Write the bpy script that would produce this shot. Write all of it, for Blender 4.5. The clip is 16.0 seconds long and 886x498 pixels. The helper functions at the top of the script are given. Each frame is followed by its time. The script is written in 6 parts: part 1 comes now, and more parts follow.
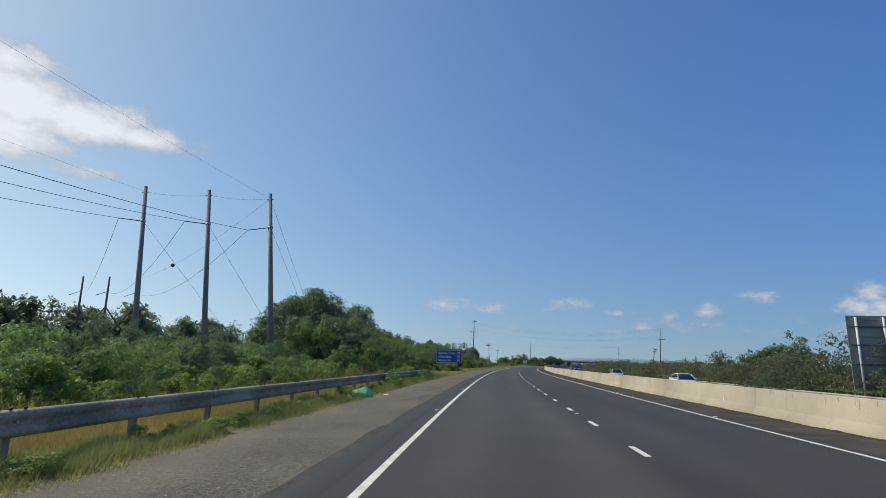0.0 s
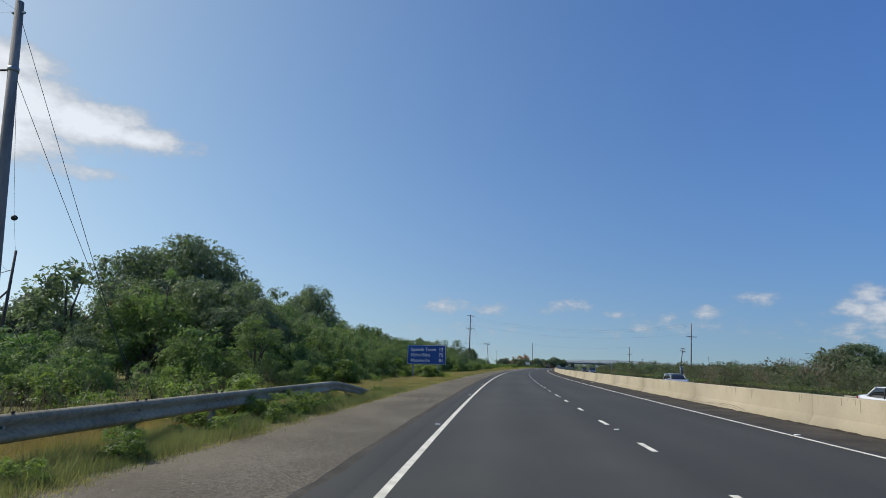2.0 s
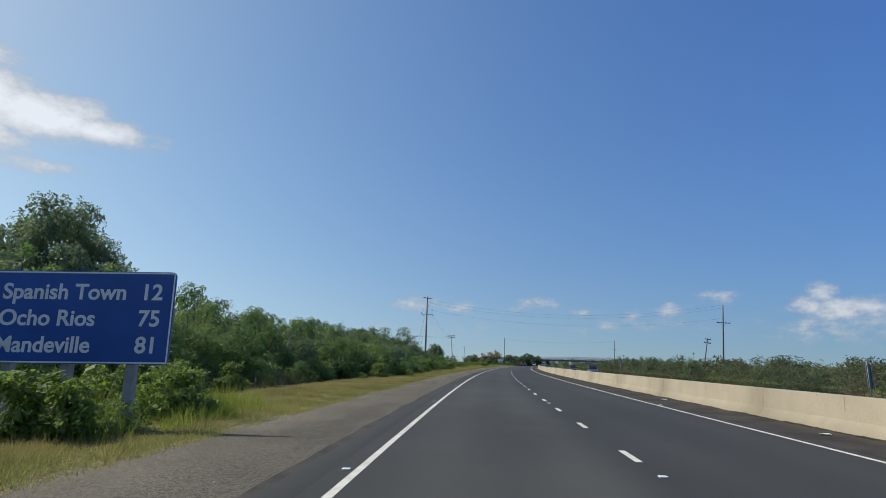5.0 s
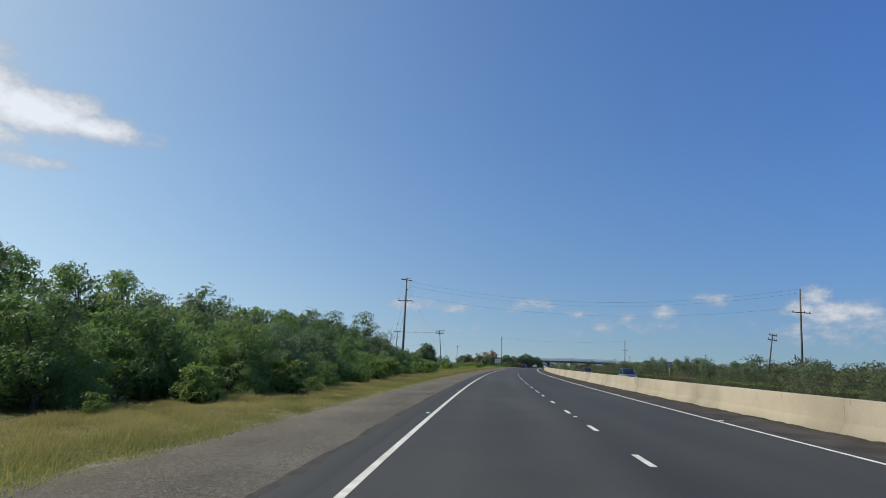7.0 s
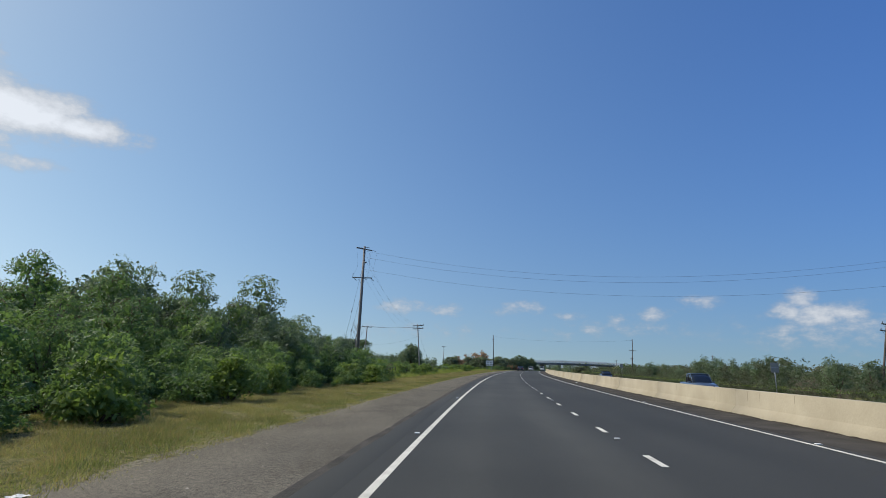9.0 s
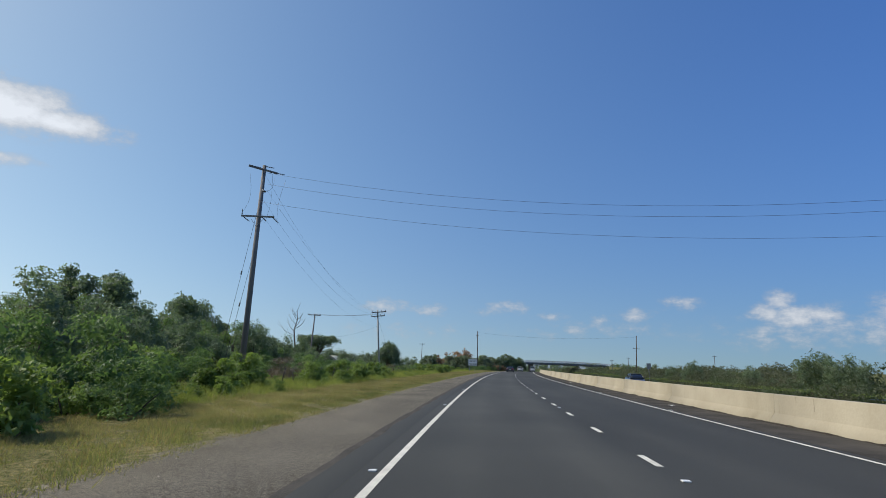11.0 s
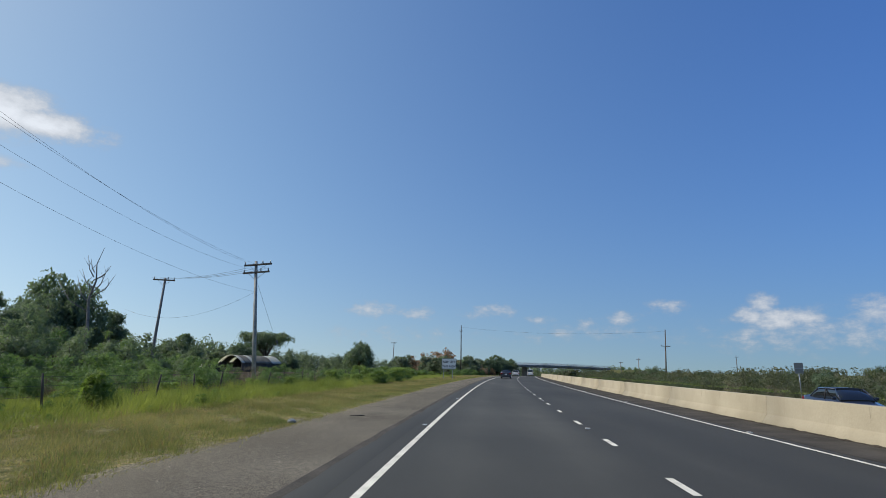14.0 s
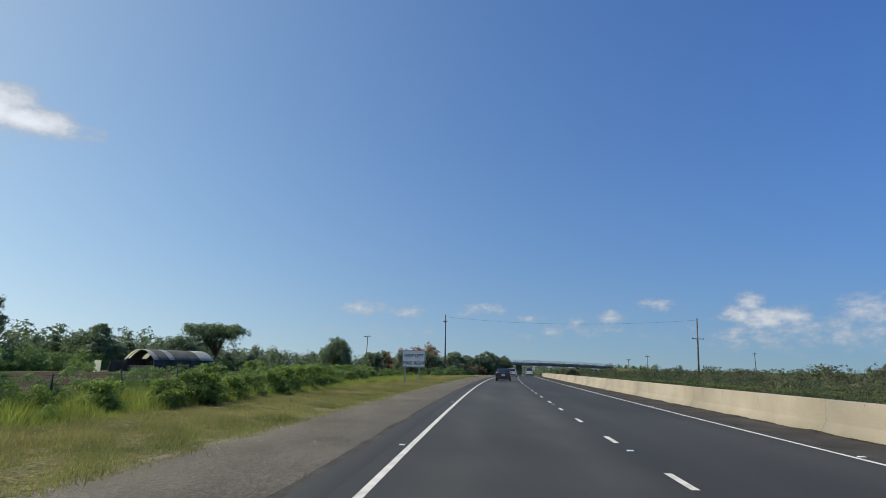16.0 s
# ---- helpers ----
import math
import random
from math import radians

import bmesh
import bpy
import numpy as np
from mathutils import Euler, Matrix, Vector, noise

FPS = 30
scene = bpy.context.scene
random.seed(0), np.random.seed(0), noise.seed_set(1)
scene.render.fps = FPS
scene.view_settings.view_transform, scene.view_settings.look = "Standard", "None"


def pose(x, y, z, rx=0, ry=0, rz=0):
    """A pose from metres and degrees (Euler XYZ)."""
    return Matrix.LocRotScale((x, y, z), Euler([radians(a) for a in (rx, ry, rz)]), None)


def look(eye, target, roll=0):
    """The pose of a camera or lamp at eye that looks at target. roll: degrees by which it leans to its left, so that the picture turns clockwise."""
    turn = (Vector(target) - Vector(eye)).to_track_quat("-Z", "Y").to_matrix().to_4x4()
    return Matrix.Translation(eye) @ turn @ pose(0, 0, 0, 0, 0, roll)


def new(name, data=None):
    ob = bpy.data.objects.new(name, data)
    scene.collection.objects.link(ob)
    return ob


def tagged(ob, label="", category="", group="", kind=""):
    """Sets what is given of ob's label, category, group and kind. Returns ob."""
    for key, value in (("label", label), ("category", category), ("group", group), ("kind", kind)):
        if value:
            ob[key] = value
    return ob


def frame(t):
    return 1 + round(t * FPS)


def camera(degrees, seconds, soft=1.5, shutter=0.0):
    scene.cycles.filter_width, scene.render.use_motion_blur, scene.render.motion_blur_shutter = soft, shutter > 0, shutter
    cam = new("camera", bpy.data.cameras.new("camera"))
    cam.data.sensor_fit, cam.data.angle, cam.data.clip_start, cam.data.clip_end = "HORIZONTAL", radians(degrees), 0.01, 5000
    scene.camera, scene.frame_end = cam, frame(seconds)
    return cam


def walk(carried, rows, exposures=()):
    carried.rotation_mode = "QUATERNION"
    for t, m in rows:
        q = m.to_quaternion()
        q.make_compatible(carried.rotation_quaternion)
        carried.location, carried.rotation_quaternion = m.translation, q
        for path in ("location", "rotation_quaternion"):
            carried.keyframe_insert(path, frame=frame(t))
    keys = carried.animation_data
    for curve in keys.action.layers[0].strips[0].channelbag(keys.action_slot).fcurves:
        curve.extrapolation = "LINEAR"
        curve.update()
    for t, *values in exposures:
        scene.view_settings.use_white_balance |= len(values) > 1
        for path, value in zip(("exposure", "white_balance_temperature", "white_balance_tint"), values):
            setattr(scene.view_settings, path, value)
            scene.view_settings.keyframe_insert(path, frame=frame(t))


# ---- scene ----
cam = camera(78.5, 16.0, 0.74)
PATH = [
    (0, (1.448, 0.000, 1.427), (0.621, 9.755, 3.465), 0.94),
    (0.5, (1.430, 7.270, 1.427), (0.615, 17.024, 3.479), 0.95),
    (1, (1.406, 14.542, 1.427), (0.631, 24.298, 3.483), 0.99),
    (1.5, (1.405, 21.846, 1.427), (0.514, 31.590, 3.490), 0.82),
    (2, (1.517, 29.147, 1.427), (0.710, 38.899, 3.490), 1.01),
    (2.5, (1.718, 36.617, 1.427), (1.236, 46.391, 3.486), 0.83),
    (3, (1.893, 44.022, 1.427), (1.412, 53.797, 3.482), 1.06),
    (3.5, (2.176, 51.412, 1.427), (1.542, 61.179, 3.481), 1.25),
    (4, (2.471, 58.757, 1.427), (2.015, 68.537, 3.464), 1.13),
    (4.5, (2.835, 66.102, 1.427), (2.578, 75.887, 3.472), 1.05),
    (5, (3.235, 73.398, 1.427), (2.987, 83.185, 3.462), 0.59),
    (7.5, (5.225, 110.952, 1.427), (5.082, 120.738, 3.480), 1.24),
    (8, (5.718, 118.365, 1.427), (5.601, 128.146, 3.505), 1.38),
    (8.5, (6.230, 125.748, 1.427), (6.180, 135.531, 3.499), 1.13),
    (9, (6.759, 133.110, 1.427), (6.769, 142.889, 3.516), 0.95),
    (11.5, (10.333, 170.296, 1.427), (10.669, 180.069, 3.519), 1.15),
    (12, (11.155, 177.700, 1.427), (11.524, 187.467, 3.541), 1.17),
    (12.5, (12.063, 185.098, 1.427), (12.481, 194.858, 3.564), 1.08),
    (13, (12.987, 192.430, 1.427), (13.447, 202.183, 3.590), 0.80),
    (13.5, (13.960, 199.722, 1.427), (14.439, 209.475, 3.582), 0.71),
    (14, (14.971, 207.036, 1.427), (15.487, 216.787, 3.581), 0.85),
    (14.5, (15.986, 214.444, 1.427), (16.535, 224.199, 3.558), 0.70),
    (15, (17.042, 221.826, 1.427), (17.670, 231.573, 3.571), 0.63),
    (15.5, (18.125, 229.193, 1.427), (18.780, 238.936, 3.581), 0.50),
    (16, (19.183, 236.477, 1.427), (19.868, 246.223, 3.556), 0.80),
]
walk(cam, [(t, look(eye, target, roll)) for t, eye, target, roll in PATH])

# ---- world and sun ----
SUN_AZ, SUN_EL = -83.5, 48.0  # degrees clockwise from +y, and above the horizon


def build_world():
    w = bpy.data.worlds.new("world")
    scene.world = w
    w.use_nodes = True
    nt = w.node_tree
    nt.nodes.clear()
    N, L = nt.nodes, nt.links

    def put(socket, v):
        if isinstance(v, (int, float)):
            socket.default_value = v
        else:
            L.new(v, socket)

    def calc(op, a, b=0.0, c=0.0):
        n = N.new("ShaderNodeMath")
        n.operation = op
        for i, v in enumerate((a, b, c)):
            put(n.inputs[i], v)
        return n.outputs[0]

    sky = N.new("ShaderNodeTexSky")
    sky.sky_type = "NISHITA"
    sky.sun_disc = False
    sky.sun_elevation, sky.sun_rotation = radians(SUN_EL), radians(SUN_AZ)
    sky.air_density, sky.dust_density, sky.ozone_density = SKY_AIR, SKY_DUST, SKY_OZONE
    co = N.new("ShaderNodeTexCoord")
    lift = N.new("ShaderNodeVectorMath")  # clear air down to the horizon
    lift.operation = "MULTIPLY_ADD"
    L.new(co.outputs["Generated"], lift.inputs[0])
    lift.inputs[1].default_value, lift.inputs[2].default_value = (1, 1, 0.90), (0, 0, 0.10)
    unit = N.new("ShaderNodeVectorMath")
    unit.operation = "NORMALIZE"
    L.new(lift.outputs[0], unit.inputs[0])
    L.new(unit.outputs[0], sky.inputs["Vector"])
    xyz = N.new("ShaderNodeSeparateXYZ")
    L.new(co.outputs["Generated"], xyz.inputs[0])
    az = calc("MULTIPLY", calc("ARCTAN2", xyz.outputs[0], xyz.outputs[1]), 57.2958)
    el = calc("MULTIPLY", calc("ARCSINE", xyz.outputs[2]), 57.2958)
    place = N.new("ShaderNodeCombineXYZ")
    put(place.inputs[0], az)
    put(place.inputs[1], calc("MULTIPLY", el, 1.6))
    big, fine = N.new("ShaderNodeTexNoise"), N.new("ShaderNodeTexNoise")
    for n, sc, de in ((big, 0.16, 3.0), (fine, 0.55, 8.0)):
        n.inputs["Scale"].default_value, n.inputs["Detail"].default_value, n.inputs["Roughness"].default_value = sc, de, 0.62
        L.new(place.outputs[0], n.inputs["Vector"])
    noise_sum = calc("ADD", calc("MULTIPLY", calc("SUBTRACT", big.outputs[0], 0.5), 0.7), calc("MULTIPLY", calc("SUBTRACT", fine.outputs[0], 0.5), 1.7))
    # puffs of cumulus: azimuth, elevation, half width, half height, thickness
    total = None
    for a0, e0, wa, we, k in CLOUDS:
        u = calc("DIVIDE", calc("SUBTRACT", az, a0), wa)
        v = calc("DIVIDE", calc("SUBTRACT", el, e0), we)
        r2 = calc("ADD", calc("MULTIPLY", u, u), calc("MULTIPLY", v, v))
        g = calc("MULTIPLY", calc("POWER", 2.718, calc("MULTIPLY", r2, -1.0)), k)
        total = g if total is None else calc("MAXIMUM", total, g)
    raw = calc("ADD", total, calc("MULTIPLY", noise_sum, calc("MINIMUM", calc("MULTIPLY", total, 2.5), 1.0)))
    ramp = N.new("ShaderNodeMapRange")
    ramp.interpolation_type = "SMOOTHSTEP"
    ramp.inputs["From Min"].default_value, ramp.inputs["From Max"].default_value = 0.22, 1.2
    ramp.inputs["To Max"].default_value = 0.84
    L.new(raw, ramp.inputs["Value"])
    strong = N.new("ShaderNodeVectorMath")
    strong.operation = "SCALE"
    vivid = N.new("ShaderNodeHueSaturation")
    vivid.inputs["Saturation"].default_value = 1.10
    L.new(sky.outputs[0], vivid.inputs["Color"])
    # the clear sky deepens away from the sun's side
    deep = N.new("ShaderNodeMapRange")
    deep.interpolation_type = "SMOOTHSTEP"
    deep.inputs["From Min"].default_value, deep.inputs["From Max"].default_value = -60, 75
    deep.inputs["To Min"].default_value, deep.inputs["To Max"].default_value = 1.02, 0.70
    L.new(az, deep.inputs["Value"])
    depth = N.new("ShaderNodeCombineXYZ")
    side = calc("MINIMUM", calc("MAXIMUM", calc("DIVIDE", az, 45.0), -1.0), 1.0)
    # grey, duller air low over the horizon
    low = calc("POWER", 2.718, calc("DIVIDE", calc("MAXIMUM", el, 0.0), -11.0))
    high = calc("SUBTRACT", 1.0, low)
    dull = calc("SUBTRACT", 1.0, calc("MULTIPLY", low, calc("MULTIPLY_ADD", side, 0.11, 0.23)))
    tint = calc("MULTIPLY", side, high)
    put(depth.inputs[0], calc("MULTIPLY", calc("MULTIPLY", deep.outputs[0], dull), calc("POWER", 2.718, calc("MULTIPLY_ADD", calc("MAXIMUM", tint, calc("MULTIPLY", tint, 0.55)), -0.24, calc("MULTIPLY", low, calc("MULTIPLY_ADD", side, -0.11, 0.12))))))
    put(depth.inputs[1], calc("MULTIPLY", calc("POWER", deep.outputs[0], 0.95), dull))
    put(depth.inputs[2], calc("MULTIPLY", calc("MULTIPLY", calc("POWER", deep.outputs[0], 0.75), dull), calc("POWER", 2.718, calc("MULTIPLY_ADD", tint, 0.26, calc("MULTIPLY_ADD", low, calc("MULTIPLY_ADD", side, 0.07, -0.15), -0.02)))))
    shaded = N.new("ShaderNodeVectorMath")
    shaded.operation = "MULTIPLY"
    L.new(vivid.outputs[0], shaded.inputs[0])
    L.new(depth.outputs[0], shaded.inputs[1])
    L.new(shaded.outputs[0], strong.inputs[0])
    strong.inputs["Scale"].default_value = SKY_STRENGTH
    white = N.new("ShaderNodeMapRange")  # the tops are whiter than the thin parts
    white.inputs["From Min"].default_value, white.inputs["From Max"].default_value = 0.3, 1.7
    white.inputs["To Min"].default_value, white.inputs["To Max"].default_value = 0.40, 0.90
    L.new(raw, white.inputs["Value"])
    tone = N.new("ShaderNodeCombineXYZ")
    put(tone.inputs[0], calc("MULTIPLY", white.outputs[0], 0.97))
    put(tone.inputs[1], white.outputs[0])
    put(tone.inputs[2], calc("MULTIPLY", white.outputs[0], 1.05))
    mix = N.new("ShaderNodeMix")
    mix.data_type = "VECTOR"
    L.new(ramp.outputs[0], mix.inputs[0])
    L.new(strong.outputs[0], mix.inputs[4])
    L.new(tone.outputs[0], mix.inputs[5])
    bg = N.new("ShaderNodeBackground")
    L.new(mix.outputs[1], bg.inputs[0])
    bg.inputs[1].default_value = 1.0
    out = N.new("ShaderNodeOutputWorld")
    L.new(bg.outputs[0], out.inputs[0])


SKY_STRENGTH, SKY_AIR, SKY_DUST, SKY_OZONE = 0.168, 1.0, 0.85, 4.0
CLOUDS = [
    (-46, 20.8, 6.0, 2.7, 2.1), (-46.5, 23.7, 4.2, 1.7, 1.6), (-37.5, 21.0, 3.0, 1.5, 1.45), (-40.3, 20.3, 5.4, 2.0, 2.0), (-35.3, 19.9, 4.5, 1.25, 1.6), (-47, 18.1, 5.6, 2.4, 1.9),
    (-40, 16.0, 4.0, 0.8, 0.85), (-4.4, 5.9, 3.4, 1.0, 0.86), (0.3, 5.6, 2.5, 0.85, 0.72), (7.8, 5.9, 3.4, 1.05, 0.70),
    (13, 5.0, 2.2, 0.6, 0.6), (18.2, 4.8, 2.0, 0.8, 0.66), (21.5, 5.2, 2.0, 0.9, 0.7), (25.3, 6.2, 3.0, 0.9, 0.62),
    (33.7, 6.2, 1.3, 1.2, 1.0), (32.6, 5.0, 1.7, 1.1, 1.0), (36.8, 4.8, 2.7, 1.15, 0.9), (34.6, 4.7, 2.6, 1.2, 1.05), (42.5, 5.2, 3.6, 1.7, 0.82), (50, 4.8, 5.0, 1.8, 0.75), (38, 3.4, 13, 2.4, 0.60), (17, 3.6, 14, 1.6, 0.44), (-2, 3.4, 12, 1.6, 0.40),
]
build_world()
sun = bpy.data.lights.new("sun", "SUN")
sun.energy, sun.angle, sun.color = 3.6, radians(0.53), (1.0, 0.95, 0.87)
sun_ob = new("sun", sun)
_a, _e = radians(SUN_AZ), radians(SUN_EL)
sun_ob.matrix_world = look((0, 0, 0), (-math.sin(_a) * math.cos(_e), -math.cos(_a) * math.cos(_e), -math.sin(_e)))
scene.view_settings.exposure = 0.0

# ---- materials ----
def material(name, low, high, scale=4.0, rough=0.8, metal=0.0, bump=0.0, bump_scale=60.0, fine=0.25, per_object=0.0, per_island=0.0, spec=0.5, stretch=(1, 1, 1), detail=6.0, world=True):
    """Colour between low and high by a coarse and a fine noise, with relief."""
    m = bpy.data.materials.new(name)
    m.use_nodes = True
    nt = m.node_tree
    N, L = nt.nodes, nt.links
    b = N["Principled BSDF"]
    b.inputs["Metallic"].default_value = metal
    b.inputs["Specular IOR Level"].default_value = spec
    co = N.new("ShaderNodeNewGeometry" if world else "ShaderNodeTexCoord")
    where = co.outputs["Position" if world else "Object"]
    mp = N.new("ShaderNodeMapping")
    mp.inputs["Scale"].default_value = stretch
    L.new(where, mp.inputs[0])
    a, f = N.new("ShaderNodeTexNoise"), N.new("ShaderNodeTexNoise")
    for n, s in ((a, scale), (f, bump_scale)):
        n.inputs["Scale"].default_value, n.inputs["Detail"].default_value = s, detail
        L.new(mp.outputs[0], n.inputs["Vector"])

    def calc(op, x, y):
        n = N.new("ShaderNodeMath")
        n.operation = op
        for i, v in enumerate((x, y)):
            if isinstance(v, (int, float)):
                n.inputs[i].default_value = v
            else:
                L.new(v, n.inputs[i])
        return n.outputs[0]

    mr = N.new("ShaderNodeMapRange")
    mr.inputs["From Min"].default_value, mr.inputs["From Max"].default_value = 0.32, 0.68
    L.new(a.outputs[0], mr.inputs["Value"])
    fac = calc("ADD", mr.outputs[0], calc("MULTIPLY", calc("SUBTRACT", f.outputs[0], 0.5), fine * 4))
    if per_object:
        oi = N.new("ShaderNodeObjectInfo")
        fac = calc("ADD", fac, calc("MULTIPLY", calc("SUBTRACT", oi.outputs["Random"], 0.5), per_object))
    if per_island:
        gi = N.new("ShaderNodeNewGeometry")
        fac = calc("ADD", fac, calc("MULTIPLY", calc("SUBTRACT", gi.outputs["Random Per Island"], 0.5), per_island))
    mix = N.new("ShaderNodeMix")
    mix.data_type = "RGBA"
    mix.clamp_factor = True
    L.new(fac, mix.inputs[0])
    mix.inputs[6].default_value, mix.inputs[7].default_value = (*low, 1), (*high, 1)
    L.new(mix.outputs[2], b.inputs["Base Color"])
    rr = N.new("ShaderNodeMapRange")
    rr.inputs["To Min"].default_value, rr.inputs["To Max"].default_value = max(rough - 0.08, 0.02), min(rough + 0.08, 1)
    L.new(f.outputs[0], rr.inputs["Value"])
    L.new(rr.outputs[0], b.inputs["Roughness"])
    if bump:
        bp = N.new("ShaderNodeBump")
        bp.inputs["Strength"].default_value, bp.inputs["Distance"].default_value = min(bump, 1), 0.02
        L.new(f.outputs[0], bp.inputs["Height"])
        L.new(bp.outputs[0], b.inputs["Normal"])
    return m


def leafage(name, low, high, rough=0.55, sheer=0.42, per_object=0.5, island=0.8, tint=(1.25, 1.35, 0.85)):
    """Leaves: colour differs leaf by leaf, plant by plant and in patches; some light comes through."""
    m = material(name, low, high, scale=0.35, rough=rough, fine=0.15, bump_scale=2.5, per_object=per_object, per_island=island, spec=0.45)
    nt = m.node_tree
    b, out = nt.nodes["Principled BSDF"], nt.nodes["Material Output"]
    tr = nt.nodes.new("ShaderNodeBsdfTranslucent")
    warm = nt.nodes.new("ShaderNodeMix")
    warm.data_type, warm.blend_type = "RGBA", "MULTIPLY"
    warm.inputs[0].default_value = 1.0
    src = b.inputs["Base Color"].links[0].from_socket
    nt.links.new(src, warm.inputs[6])
    warm.inputs[7].default_value = (*tint, 1)
    nt.links.new(warm.outputs[2], tr.inputs["Color"])
    mx = nt.nodes.new("ShaderNodeMixShader")
    mx.inputs[0].default_value = sheer
    nt.links.new(b.outputs[0], mx.inputs[1])
    nt.links.new(tr.outputs[0], mx.inputs[2])
    nt.links.new(mx.outputs[0], out.inputs[0])
    return m


def plain(name, colour, rough=0.5, metal=0.0, coat=0.0, emit=0.0):
    m = bpy.data.materials.new(name)
    m.use_nodes = True
    b = m.node_tree.nodes["Principled BSDF"]
    b.inputs["Base Color"].default_value = (*colour, 1)
    b.inputs["Roughness"].default_value, b.inputs["Metallic"].default_value = rough, metal
    b.inputs["Coat Weight"].default_value = coat
    b.inputs["Coat Roughness"].default_value = 0.05
    if emit:
        b.inputs["Emission Color"].default_value, b.inputs["Emission Strength"].default_value = (*colour, 1), emit
    return m


ASPHALT = material("asphalt", (0.0320, 0.0322, 0.0280), (0.0475, 0.0475, 0.0415), scale=0.22, rough=0.78, bump=0.2, bump_scale=120, fine=0.4, stretch=(1, 0.25, 1), spec=0.3)
SHOULDER = material("old_chip_seal", (0.072, 0.066, 0.052), (0.212, 0.191, 0.150), scale=0.45, rough=0.95, bump=0.6, bump_scale=75, fine=3.0, stretch=(1, 0.8, 1), detail=9.0, spec=0.06)

CONCRETE = material("cream_concrete", (0.325, 0.280, 0.194), (0.402, 0.350, 0.249), scale=0.7, rough=0.9, bump=0.25, bump_scale=16, fine=0.25, per_object=0.12)


def stained(m, dark, scale, lo, hi, squash=(1, 1, 1)):
    """Patches of a darker tone, with ragged edges."""
    nt = m.node_tree
    N, L = nt.nodes, nt.links
    b = N["Principled BSDF"]
    src = b.inputs["Base Color"].links[0].from_socket
    geo, mp, n = N.new("ShaderNodeNewGeometry"), N.new("ShaderNodeMapping"), N.new("ShaderNodeTexNoise")
    mp.inputs["Scale"].default_value = squash
    L.new(geo.outputs["Position"], mp.inputs[0])
    L.new(mp.outputs[0], n.inputs["Vector"])
    n.inputs["Scale"].default_value, n.inputs["Detail"].default_value, n.inputs["Roughness"].default_value = scale, 9.0, 0.6
    r = N.new("ShaderNodeMapRange")
    r.interpolation_type = "SMOOTHSTEP"
    r.inputs["From Min"].default_value, r.inputs["From Max"].default_value = lo, hi
    L.new(n.outputs[0], r.inputs["Value"])
    x = N.new("ShaderNodeMix")
    x.data_type, x.blend_type = "RGBA", "MULTIPLY"
    L.new(r.outputs[0], x.inputs[0])
    L.new(src, x.inputs[6])
    x.inputs[7].default_value = (*dark, 1)
    L.new(x.outputs[2], b.inputs["Base Color"])


def paler_bands(m, gain):
    """Asphalt made paler along the bands stored on the mesh, broken up by noise."""
    nt = m.node_tree
    N, L = nt.nodes, nt.links
    b = N["Principled BSDF"]
    src = b.inputs["Base Color"].links[0].from_socket
    w, geo, n = N.new("ShaderNodeAttribute"), N.new("ShaderNodeNewGeometry"), N.new("ShaderNodeTexNoise")
    w.attribute_name = "band_tone"
    n.inputs["Scale"].default_value, n.inputs["Detail"].default_value = 0.35, 6.0
    L.new(geo.outputs["Position"], n.inputs["Vector"])
    k = N.new("ShaderNodeMath")
    k.operation = "MULTIPLY"
    L.new(w.outputs["Fac"], k.inputs[0])
    L.new(n.outputs[0], k.inputs[1])
    x = N.new("ShaderNodeMix")
    x.data_type, x.blend_type = "RGBA", "MULTIPLY"
    L.new(k.outputs[0], x.inputs[0])
    L.new(src, x.inputs[6])
    x.inputs[7].default_value = (*gain, 1)
    L.new(x.outputs[2], b.inputs["Base Color"])


WORN = material("worn_overlap", (0.050, 0.047, 0.041), (0.098, 0.090, 0.077), scale=1.4, rough=0.95, bump=0.4, bump_scale=60, fine=1.2, spec=0.08)
stained(SHOULDER, (0.80, 0.80, 0.81), 0.5, 0.5, 0.75, (1, 0.18, 1))
stained(SHOULDER, (0.74, 0.73, 0.72), 13.0, 0.50, 0.60)
stained(SHOULDER, (1.28, 1.27, 1.25), 21.0, 0.54, 0.62)
stained(ASPHALT, (1.22, 1.2, 1.18), 0.5, 0.5, 0.75, (1, 0.05, 1))
paler_bands(ASPHALT, (1.62, 1.60, 1.56))
stained(CONCRETE, (0.80, 0.79, 0.76), 0.8, 0.56, 0.80, (1, 1, 0.35))
stained(CONCRETE, (0.78, 0.75, 0.68), 3.0, 0.60, 0.80, (1, 1, 0.10))
DUST = material("dusty_asphalt", (0.044, 0.041, 0.037), (0.084, 0.077, 0.067), scale=0.9, rough=0.95, bump=0.5, bump_scale=40, fine=0.6, spec=0.06)
PAINT = material("road_paint", (0.52, 0.49, 0.40), (0.78, 0.75, 0.63), scale=3.0, rough=0.6, bump=0.2, bump_scale=50, fine=0.35)
SOIL = material("ground", (0.080, 0.092, 0.034), (0.17, 0.155, 0.066), scale=0.09, rough=1.0, bump=0.8, bump_scale=7, fine=0.8, spec=0.06)
stained(SOIL, (0.55, 0.72, 0.55), 0.022, 0.45, 0.62)
VERGE = material("verge_soil", (0.115, 0.115, 0.050), (0.225, 0.195, 0.095), scale=0.5, rough=1.0, bump=0.8, bump_scale=9, fine=0.7, spec=0.06)
stained(VERGE, (0.50, 0.58, 0.42), 7.0, 0.46, 0.60)
